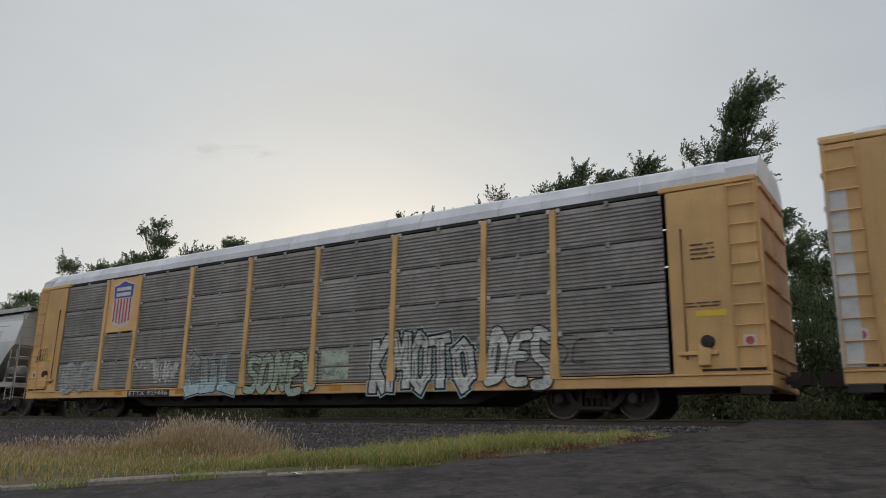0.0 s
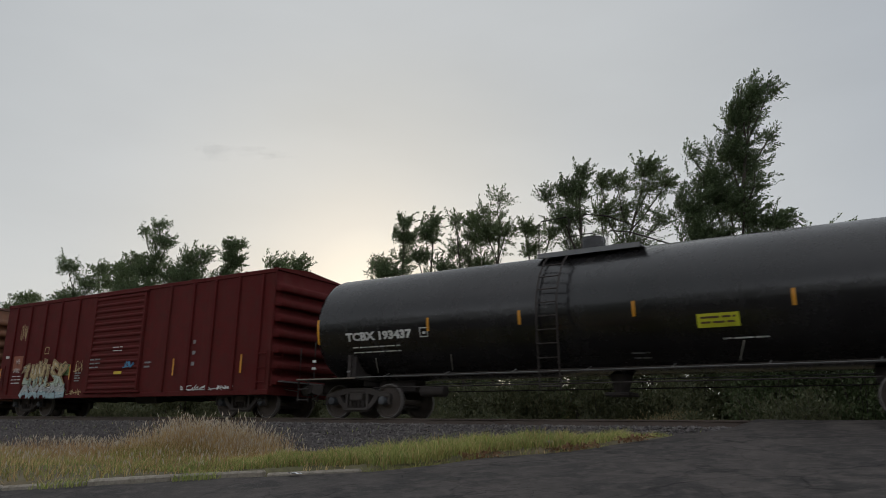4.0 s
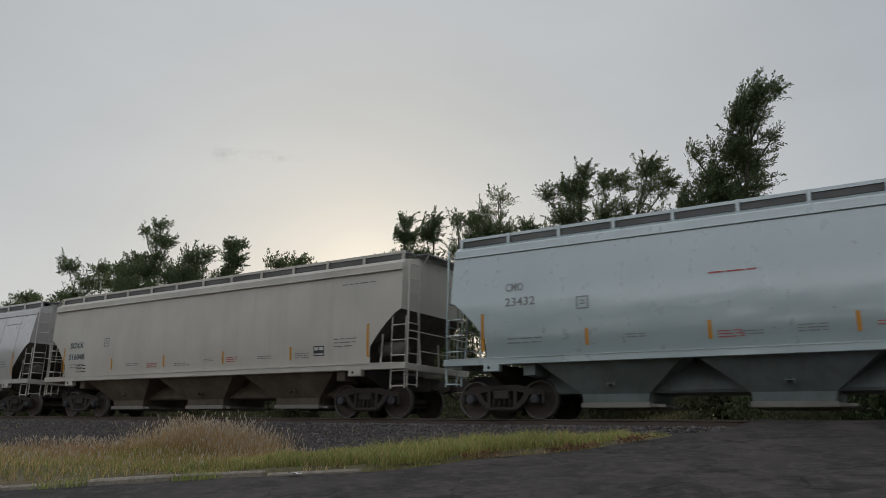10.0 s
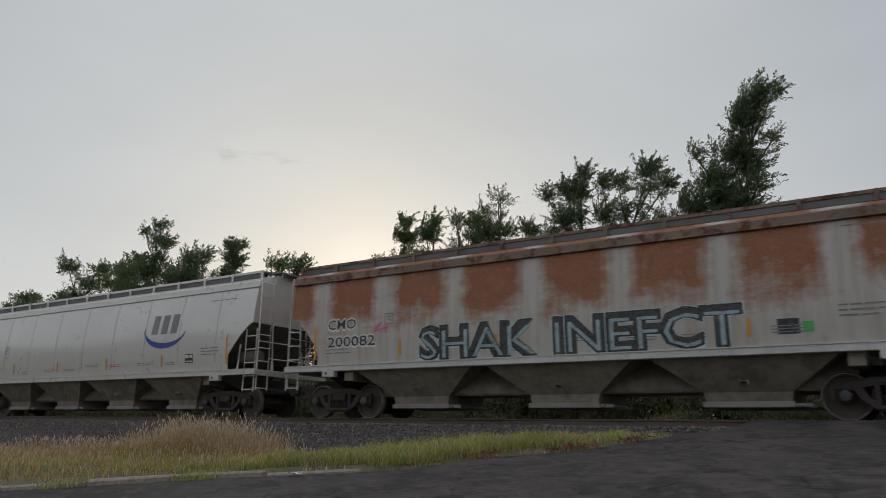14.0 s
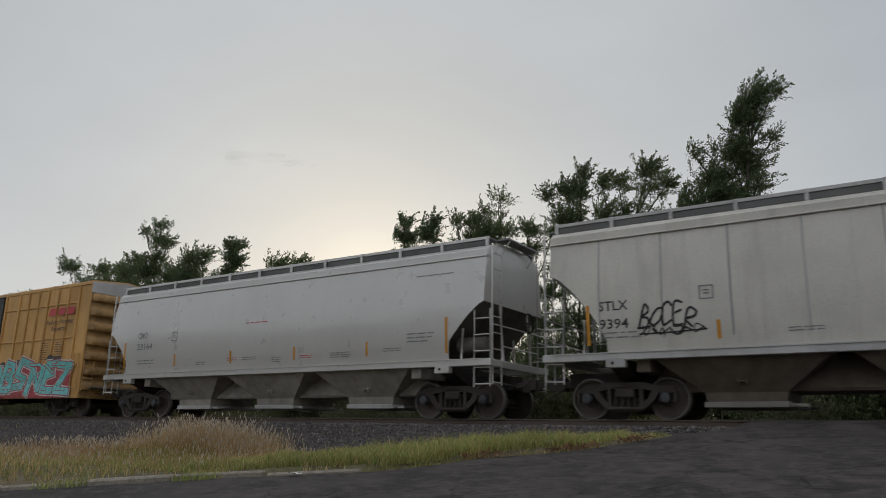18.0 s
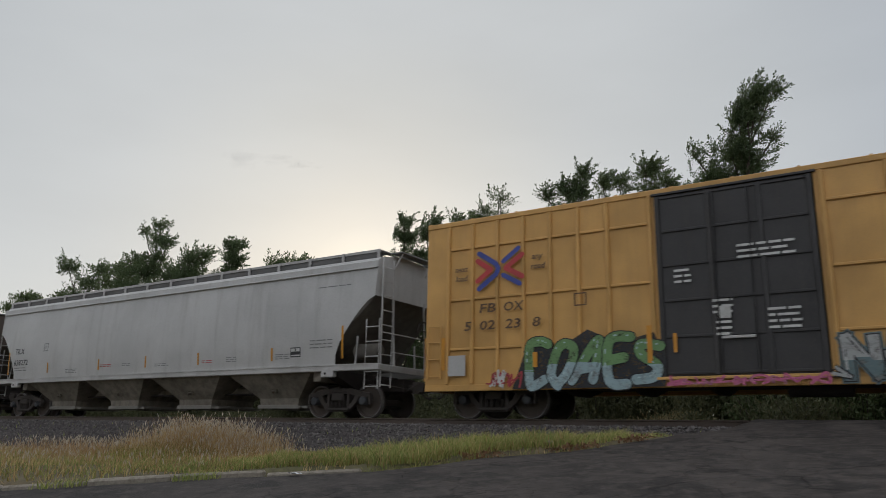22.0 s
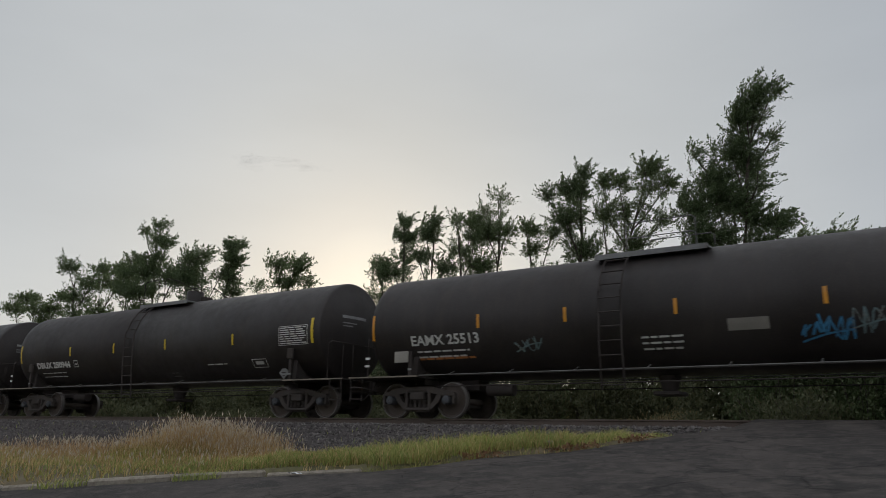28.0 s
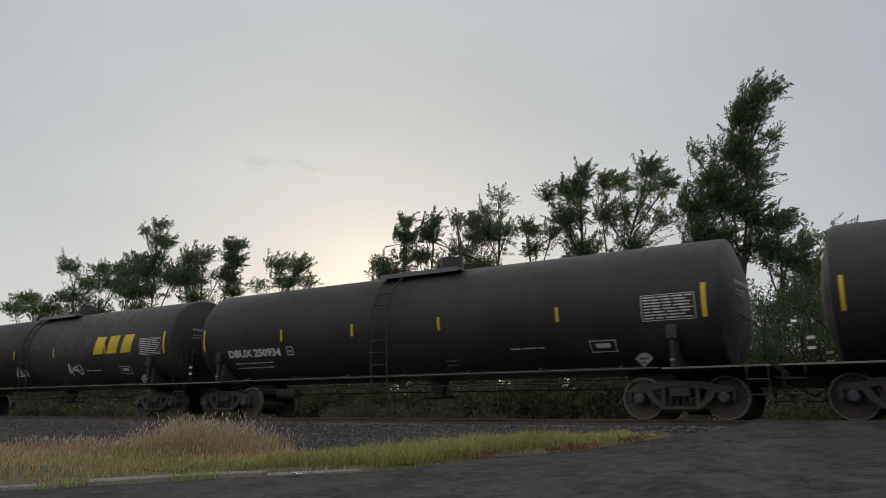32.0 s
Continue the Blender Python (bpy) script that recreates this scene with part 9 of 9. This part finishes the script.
    for row in range(3):
        near = row == 0
        x = -0.3
        while x > -64:
            far = x < -35 or row == 2
            y = (rr.uniform(6.2, 8.6), rr.uniform(9.6, 12.6), rr.uniform(14.0, 16.5))[row]
            if abs(x + 0.393 * (y + 17.26) + 1.2) < (0.40, 0.45, 0.5)[row]:
                x -= 0.5
                continue
            h = (rr.uniform(0.6, 1.6), rr.uniform(2.6, 3.6), rr.uniform(4.2, 5.6))[row] * (1.25 if far else 1.0) * ((1.35, 1.35, 0.6)[row] if x > -5.5 else 1.0)
            u = x / (y + 17.26)
            if row and (-0.580 < u < -0.535 or -0.372 < u < -0.318):
                h *= (1.0, 0.85, 0.66)[row]
            bush(x, y, h, rr.uniform(0.8, 1.2) * (1.5 if far else 1.0), 100 + k, (3000 if near else 3800) if not far else (2400 if row < 2 else 4200), size=(0.11 if near else 0.15) if not far else (0.21 if row < 2 else 0.17))
            x -= (rr.uniform(0.9, 2.2) if near else rr.uniform(0.55, 0.9)) * (1.5 if far else 1.0)
            k += 1


def build_thicket():
    """Tall scrub that closes the view beside the crossing."""
    rr = random.Random(15)
    for k, (x, y, h) in enumerate(((-5.6, 9.6, 4.6), (-4.3, 9.2, 5.4), (-3.2, 9.8, 5.8), (-2.0, 9.3, 5.2), (-0.9, 9.9, 4.8), (0.3, 9.5, 4.2))):
        bush(x, y, h, 1.35, 300 + k, 5200, "leaf", 0.12)
    for k, (x, y, h) in enumerate(((-8.3, 7.6, 1.1), (-7.5, 8.0, 1.3), (-6.7, 7.4, 1.0), (-10.2, 8.3, 0.9))):
        bush(x, y, h, 0.7, 360 + k, 2200, "leaf_dry", 0.10, "dry tan weeds growing wild beside the track")
    for k, (x, y, h) in enumerate(((-13.1, 11.0, 6.6), (-14.0, 11.4, 5.8))):
        bush(x, y, h, 0.75, 330 + k, 2600, "leaf", 0.12)


def build_far_woods():
    rng = np.random.default_rng(77)
    n = 22000
    X = rng.uniform(-420, 60, n)
    top = 13.0 + 2.0 * np.sin(X * 0.07) + 1.5 * np.sin(X * 0.23 + 1)
    P = np.stack([X, 170 + rng.normal(0, 5, n), -3.4 + (top + rng.normal(0, 0.5, n)) * rng.uniform(0, 1, n) ** 0.7], 1)
    ob = new("far_woods", leaf_mesh("far_woods", leaf_arrays(P, np.zeros((n, 3)), rng, 1.6), "leaf_dark"))
    tagged(ob, "dark belt of distant woods", "woods", kind="stuff")
    # unseen, across the street: a tall belt of trees, mirrored in the glossy cars
    n = 15000
    X = rng.uniform(-190, 150, n)
    top = 18.0 + 1.6 * np.sin(X * 0.11) + 1.0 * np.sin(X * 0.37 + 1)
    P = np.stack([X, -62 + rng.normal(0, 2.5, n), -2.6 + (top + rng.normal(0, 0.5, n)) * rng.uniform(0, 1, n)], 1)
    # second unseen belt, added at the right to shade the cars' right ends
    m = 5000
    Q = np.stack([46 + rng.normal(0, 2.5, m), rng.uniform(-60, 45, m), -2.6 + 22 * rng.uniform(0, 1, m)], 1)
    P = np.concatenate([P, Q])
    n += m
    ob = new("street_trees", leaf_mesh("street_trees", leaf_arrays(P, np.zeros((n, 3)), rng, 2.1), "leaf_dark"))
    tagged(ob, "dark belts of unseen trees behind and right of the view", "woods", kind="stuff")


# ---- grass, weeds and loose stones before the track ----
def blades(name, label, X, Y, rng, h, width, mat, lean=0.35, seedhead=0.0, wind=0.12, base=None):
    n = len(X)
    Z = np.array([(base(float(b)) if base else ground_z(float(a), float(b))) for a, b in zip(X, Y)]) - 0.01
    a = rng.uniform(0, 2 * np.pi, n)
    side = np.stack([np.cos(a), np.sin(a), np.zeros(n)], 1)
    ln = rng.normal(0, lean, (n, 3))
    ln[:, 0] += wind
    ln[:, 2] = 0
    H = (h * rng.uniform(0.55, 1.25, n))[:, None]
    W = (width * rng.uniform(0.7, 1.3, n))[:, None]
    P = np.stack([X, Y, Z], 1)
    up = np.array((0, 0, 1.0))
    mid = P + up * H * 0.55 + ln * H * 0.25
    tip = P + up * H * 0.95 + ln * H * 0.85
    rows = [P - side * W, P + side * W, mid + side * W * 0.8, mid - side * W * 0.8, tip]
    V = np.stack(rows, 1).reshape(-1, 3)
    F = []
    for i in range(n):
        b = i * 5
        F.append((b, b + 1, b + 2, b + 3))
        F.append((b + 3, b + 2, b + 4))
    me = bpy.data.meshes.new(name)
    me.from_pydata(V.tolist(), [], F)
    me.materials.append(M[mat])
    ob = new(name, me)
    tagged(ob, label, "grass", kind="stuff")
    if seedhead:
        k = rng.random(n) < seedhead
        t, l = tip[k], ln[k]
        m = len(t)
        ax = up * 0.8 + l * 0.9
        ax = ax / np.linalg.norm(ax, axis=1)[:, None]
        s = rng.uniform(0.07, 0.13, m)[:, None]
        sd = side[k] * 0.011
        V = np.stack([t - ax * s, t - ax * s * 0.4 + sd, t + ax * 0.01, t - ax * s * 0.4 - sd], 1).reshape(-1, 3)
        me = leaf_mesh(name + "_heads", V, "seed")
        tagged(new("grass_seed_heads", me), "pale feathery seed heads of dry grass", "grass", kind="stuff")


def off_road(X, Y, margin):
    e = np.interp(Y, [p[1] for p in ROAD_EDGE], [p[0] for p in ROAD_EDGE])
    return X < e - margin


def build_grass():
    rng = np.random.default_rng(3)
    # green verge along the road, longest where it meets the street's bend
    n = 80000
    X, Y = rng.uniform(-13, -2.9, n), rng.uniform(-9.9, -2.0, n)
    f = np.array([smooth_noise(float(a), float(b), 0.8, 6) for a, b in zip(X, Y)])
    tuft = np.array([smooth_noise(float(a), float(b), 2.6, 7) for a, b in zip(X, Y)])
    tall = np.interp(X, [-10, -8.2, -7, -5.6, -4.8, -4.3], [0.07, 0.12, 0.20, 0.19, 0.17, 0.08]) * (1 + 0.9 * tuft)
    ok = (off_road(X, Y, 0.40) | (off_road(X, Y, -0.05) & (X > -6.9))) & (Y < -2.35 - 0.25 * np.clip(-X - 5, 0, 6) + 0.3 * f) & (rng.random(n) < np.clip(0.35 + (X + 13) / 7, 0.1, 1.0)) & (X < -4.45 + 0.25 * f)
    blades("verge_grass", "green roadside grass turning yellow", X[ok], Y[ok], rng, tall[ok], 0.006, "grass", 0.55)
    k = ok & (rng.random(n) < 0.2)
    blades("verge_straw", "yellowed roadside grass", X[k] + 0.02, Y[k], rng, tall[k] * 1.1, 0.005, "straw", 0.5)
    k = ok & (rng.random(n) < 0.5)
    blades("verge_undergrowth", "dark olive undergrowth in the verge", X[k], Y[k] + 0.02, rng, tall[k] * 0.7, 0.007, "olive", 0.6)
    # dry grass field beside it
    n = 80000
    X, Y = rng.uniform(-34, -7.0, n), rng.uniform(-22, -3.6, n)
    f = np.array([smooth_noise(float(a), float(b), 0.7, 16) for a, b in zip(X, Y)])
    tall = 0.12 * (1 + 0.9 * f)
    ok = off_road(X, Y, 0.42) & (Y > X * 0.75 - 7) & (Y < -4.3)
    k = ok & (rng.random(n) < 0.55)
    blades("dry_grass", "straw-coloured dry grass", X[k], Y[k], rng, tall[k], 0.007, "straw", 0.6)
    k = ok & (rng.random(n) < 0.35 + 0.5 * f)
    blades("field_grass", "thin green grass in the dry verge", X[k], Y[k] + 0.03, rng, tall[k], 0.007, "grass", 0.6)
    k = ok & (rng.random(n) < 0.4)
    blades("field_undergrowth", "olive undergrowth among dry grass", X[k], Y[k] + 0.01, rng, tall[k] * 0.8, 0.008, "olive", 0.6)
    k = ok & (rng.random(n) < 0.25 - 0.5 * f) & (X < -9)
    blades("field_stems", "russet stems standing in the dry grass", X[k], Y[k], rng, 0.24, 0.004, "russet", 0.3, 0.3)
    # tall seeding clump
    n = 7000
    X, Y = rng.normal(-12.7, 1.1, n), rng.normal(-6.6, 0.55, n)
    f = np.array([smooth_noise(float(a), float(b), 1.5, 26) for a, b in zip(X, Y)])
    ok = off_road(X, Y, 0.4) & (X < -11.25 + 0.15 * rng.normal(0, 1, n)) & (X > -16)
    tall = np.interp(X, [-15.5, -14.4, -13.6, -12.6, -11.8, -11.2], [0.36, 0.62, 0.82, 0.80, 0.62, 0.42]) * (1 + 0.35 * f)
    blades("tall_grass", "tall russet clump of seeding grass", X[ok], Y[ok], rng, tall[ok] * rng.uniform(0.55, 1.1, int(ok.sum())), 0.0042, "russet", 0.24, 0.38)
    k = ok & (rng.random(n) < 0.6)
    blades("tall_straw", "tall pale stalks of seeding grass", X[k] + 0.03, Y[k], rng, tall[k] * 0.9, 0.004, "straw", 0.28, 0.3)
    k = ok & (rng.random(n) < 0.8)
    blades("clump_undergrowth", "olive leaves at the foot of the tall grass", X[k], Y[k] - 0.25, rng, tall[k] * 0.55, 0.006, "olive", 0.4)
    k = ok & (rng.random(n) < 0.5)
    blades("clump_grass", "green grass at the foot of the clump", X[k], Y[k] - 0.45, rng, tall[k] * 0.4, 0.006, "grass", 0.45)
    n = 1500
    X, Y = rng.normal(-16.5, 2.2, n), rng.normal(-6.3, 0.7, n)
    ok = off_road(X, Y, 0.4) & (X < -12)
    blades("tall_grass_far", "tall thin seeding grass", X[ok], Y[ok], rng, 0.44, 0.005, "russet", 0.28, 0.5)
    # grass creeping over the kerb
    n = 5000
    X = rng.uniform(-22, -6.0, n)
    e = np.interp(X, [p[0] for p in ROAD_EDGE], [p[1] for p in ROAD_EDGE])
    f = np.array([smooth_noise(float(a), 0, 1.3, 8) for a in X])
    ok = f > 0.20
    blades("kerb_grass", "grass tufts in the kerb joint", X[ok] + 0.03, (e + rng.uniform(-0.22, 0.16, n))[ok], rng, 0.11, 0.006, "grass", 0.6, base=lambda y: ramp_z(y) + 0.01)
    ok = (f > 0.05) & (rng.random(n) < 0.16)
    blades("kerb_weeds", "dry weeds creeping over the kerb stones", X[ok] - 0.05, (e + rng.uniform(0.0, 0.30, n))[ok], rng, 0.12, 0.005, "straw", 0.6, base=lambda y: ramp_z(y) + 0.02)
    # dead leaves blown against the verge
    m = 900
    Y = rng.uniform(-8.6, -4.6, m)
    X = np.interp(Y, [p[1] for p in ROAD_EDGE], [p[0] for p in ROAD_EDGE]) + rng.normal(-0.02, 0.09, m)
    g = np.array([smooth_noise(float(b), 3.0, 1.7, 12) for b in Y])
    ok = g > 0.05
    P = np.stack([X, Y, np.array([ramp_z(float(b)) for b in Y]) + 0.02 + rng.uniform(0, 0.05, m)], 1)[ok]
    tagged(new("dead_leaves", leaf_mesh("dead_leaves", leaf_arrays(P, np.zeros((len(P), 3)), rng, 0.07), "dead_leaf")), "brown dead leaves along the verge", "leaves", kind="stuff")
    # weeds on the ballast
    n = 260
    X, Y = rng.uniform(-30, -4, n), rng.uniform(-3.1, -1.7, n)
    blades("ballast_weeds", "sparse weeds in the ballast", X, Y, rng, 0.14, 0.008, "grass", 0.5)


def build_stones():
    rng = np.random.default_rng(9)
    n = 15000
    X = -36 + 33.5 * rng.random(n) ** 0.75
    Y = rng.uniform(-3.5, -1.05, n)
    keep = X < np.interp(Y, [-3.5, -1], [-3.5, -2.9])
    X, Y = X[keep], Y[keep]
    n = len(X)
    Z = np.array([ground_z(float(a), float(b)) for a, b in zip(X, Y)])
    base = np.array([(1, 0, 0), (-1, 0, 0), (0, 1, 0), (0, -1, 0), (0, 0, 1), (0, 0, -1)], float)
    F0 = np.array([(0, 2, 4), (2, 1, 4), (1, 3, 4), (3, 0, 4), (2, 0, 5), (1, 2, 5), (3, 1, 5), (0, 3, 5)])
    s = rng.uniform(0.022, 0.050, (n, 1, 1))
    V = base[None] * s * rng.uniform(0.6, 1.35, (n, 6, 1)) + rng.normal(0, 0.008, (n, 6, 3))
    a = rng.uniform(0, 6.28, n)
    c, si = np.cos(a)[:, None], np.sin(a)[:, None]
    V = np.stack([V[..., 0] * c - V[..., 1] * si, V[..., 0] * si + V[..., 1] * c, V[..., 2]], 2)
    V += np.stack([X, Y, Z + 0.012], 1)[:, None]
    F = (F0[None] + (np.arange(n) * 6)[:, None, None]).reshape(-1, 3)
    me = bpy.data.meshes.new("ballast_stones")
    me.from_pydata(V.reshape(-1, 3).tolist(), [], F.tolist())
    me.materials.append(M["stone_pile"])
    tagged(new("ballast_stones", me), "loose grey crushed ballast stones", "ballast", kind="stuff")


def stone_pile_mat():
    m, nt, p = nodes_of("stone_pile")
    geo = nt.nodes.new("ShaderNodeNewGeometry")
    tc = nt.nodes.new("ShaderNodeTexCoord")
    f = noise_node(nt, tc.outputs["Object"], 30, 3)
    out = mix_node(nt, geo.outputs["Random Per Island"], (0.060, 0.053, 0.052), (0.21, 0.19, 0.183))
    out = mix_node(nt, step_node(nt, f, 0.4, 0.7, 0, 0.5), out, (0.040, 0.035, 0.034))
    nt.links.new(out, p.inputs["Base Color"])
    p.inputs["Roughness"].default_value = 0.9
    return m


M["stone_pile"] = stone_pile_mat()


def rock(name, x, y, s, mat, label, seed):
    g = Geo()
    rng = np.random.default_rng(seed)
    rows = []
    for i in range(7):
        a = math.pi * i / 6
        rows.append([(s * math.sin(a) * math.cos(b) * (1 + 0.25 * rng.random()), s * 0.8 * math.sin(a) * math.sin(b) * (1 + 0.25 * rng.random()), s * 0.6 * math.cos(a)) for b in np.linspace(0, 2 * math.pi, 9)[:-1]])
    g.grid(rows, closed=True)
    ob = new(name, g.mesh(name, mat, True, 40))
    ob.location = (x, y, max(ground_z(x, y), ramp_z(y) if x > road_left(y) else -9) + s * 0.4)
    return tagged(ob, label, name)


def build_small_things():
    rock("stone", -5.23, -6.23, 0.085, "kerb", "pale stone lying at the grass edge", 3)
    # crumpled scrap of white litter by the kerb
    g = Geo()
    rng = np.random.default_rng(8)
    rows = [[(i * 0.035 - 0.09, j * 0.03 - 0.05, 0.03 + 0.03 * rng.random()) for i in range(6)] for j in range(5)]
    g.grid(rows)
    ob = new("litter", g.mesh("litter", "litter"))
    ob.location = (-7.6, -9.40, ramp_z(-9.4) - 0.01)
    tagged(ob, "crumpled white paper litter by the kerb", "litter")
    # far yard: a pale shed and a yellow machine glimpsed below the train
    shed = thing("shed", "pale metal shed far beyond the trees", "shed", loc=(-34.0, 36.0, ground_z(-34, 36)))
    part("wall", Geo().box(-4, 4, -3, 3, 0, 2.6, 0.03), "shed", shed)
    part("roof", Geo().prismx([(-3.3, 2.55), (0, 3.7), (3.3, 2.55), (3.3, 2.45), (0, 3.55), (-3.3, 2.45)], -4.3, 4.3), "roof_silver", shed)
    part("door", Geo().box(-1.2, 1.2, -3.06, -2.98, 0, 2.2, 0.02), "gate", shed)
    mac = thing("loader", "yellow wheeled loader parked beyond the trees", "loader", loc=(-21.5, 30.0, ground_z(-21.5, 30)))
    part("body", Geo().box(-2.4, 0.4, -1.0, 1.0, 1.1, 2.5, 0.10).box(0.4, 2.2, -0.7, 0.7, 0.9, 1.6, 0.08), "machine", mac)
    cab = part("cab", Geo().box(-0.7, 0.9, -0.85, 0.85, 2.5, 3.4, 0.06), "glass_dark", mac)
    part("cab_roof", Geo().box(-0.85, 1.05, -0.95, 0.95, 3.4, 3.62, 0.05), "machine", cab)
    for x in (-0.72, 0.86):
        for s in (-1, 1):
            part("cab_post", Geo().box(x, x + 0.08, s * 0.86 - 0.05, s * 0.86 + 0.05, 2.45, 3.45), "machine", cab)
    part("lift_arm", Geo().prism([(0.6, 1.9), (0.9, 2.2), (3.1, 0.9), (3.0, 0.6)], -0.75, -0.55).prism([(0.6, 1.9), (0.9, 2.2), (3.1, 0.9), (3.0, 0.6)], 0.55, 0.75), "machine", mac)
    part("bucket", Geo().prism([(2.9, 0.1), (4.1, 0.1), (3.9, 0.3), (3.2, 0.4), (3.0, 1.1), (2.9, 1.1)], -1.25, 1.25), "machine", mac)
    for x in (-1.5, 1.4):
        for s in (-1, 1):
            part("wheel", Geo().lathe([(-0.25, 0.0), (-0.25, 0.3), (-0.22, 0.68), (-0.15, 0.75), (0.15, 0.75), (0.22, 0.68), (0.25, 0.3), (0.25, 0.0)], (x, s * 1.0, 0.75), "y", 20), "steel_dark", mac)


build_trees()
build_thicket()
build_far_woods()
build_grass()
build_stones()
build_small_things()


def build_cloud():
    """A faint wisp of low cloud far off, in many thin overlapping puffs that fade outwards."""
    rng = np.random.default_rng(41)
    g = Geo()
    y = 0.0
    for core, n, wide, tall in ((-26, 13, 20, 8), (20, 11, 26, 5), (44, 8, 16, 5)):
        for i in range(n):
            r = rng.uniform(0.35, 1.0) ** 0.8
            cx, cz = core + rng.normal(0, 0.5) * wide, rng.normal(0, 0.6) * tall + core * 0.12
            y += 0.5
            k = [rng.uniform(0.75, 1.25) for _ in range(9)]
            g.add([(cx + wide * r * 0.7 * kk * math.cos(a), y, cz + tall * r * 0.8 * kk * math.sin(a) + 0.1 * wide * r * math.cos(a)) for a, kk in zip(np.linspace(0, 2 * math.pi, 28)[:-1], np.interp(np.linspace(0, 8.99, 27), range(10), k + k[:1]))], [tuple(range(27))])
    ob = new("cloud", g.mesh("cloud", "wisp", True, 180))
    return tagged(ob, "faint grey wisp of low cloud", "cloud", kind="stuff")


CLOUD = build_cloud()
# ---- everything that moves ----
def motions():
    times = [0, 4, 8, 12, 16, 20, 24, 28, 32]
    for car, u in CARS:
        walk(car, [(t, pose(u + distance_run(t), 0, 0)) for t in times])
    # the wind leans the trees over and lets them swing a little
    for tree, h, seed in TREES:
        rr = random.Random(seed)
        rows, loc = [], tree.location.copy()
        big = 1.0 if seed == 11 else 0.45
        for k in range(17):
            t = 2.0 * k
            a = big * (1.15 * min(1.0, t / 9.0) - 1.15 + rr.uniform(-0.16, 0.16))
            rows.append((t, pose(loc.x, loc.y, loc.z, rr.uniform(-0.12, 0.12), a, 0)))
        walk(tree, rows)
    # the wisp of cloud drifts with the wind
    walk(CLOUD, [(0, pose(-652.4, 516.5, 315.1, 0, 6, 33.6)), (32, pose(-618.8, 560.1, 305.6, 0, 10, 33.6))])
    turn = []
    for k in range(0, 32 * FPS + 1):
        t = k / FPS
        turn.append((t, pose(0, 0, 0, 0, math.degrees(distance_run(t) / 0.457) % 360, 0)))
    for w in WHEELS:
        walk(w, turn)


motions()
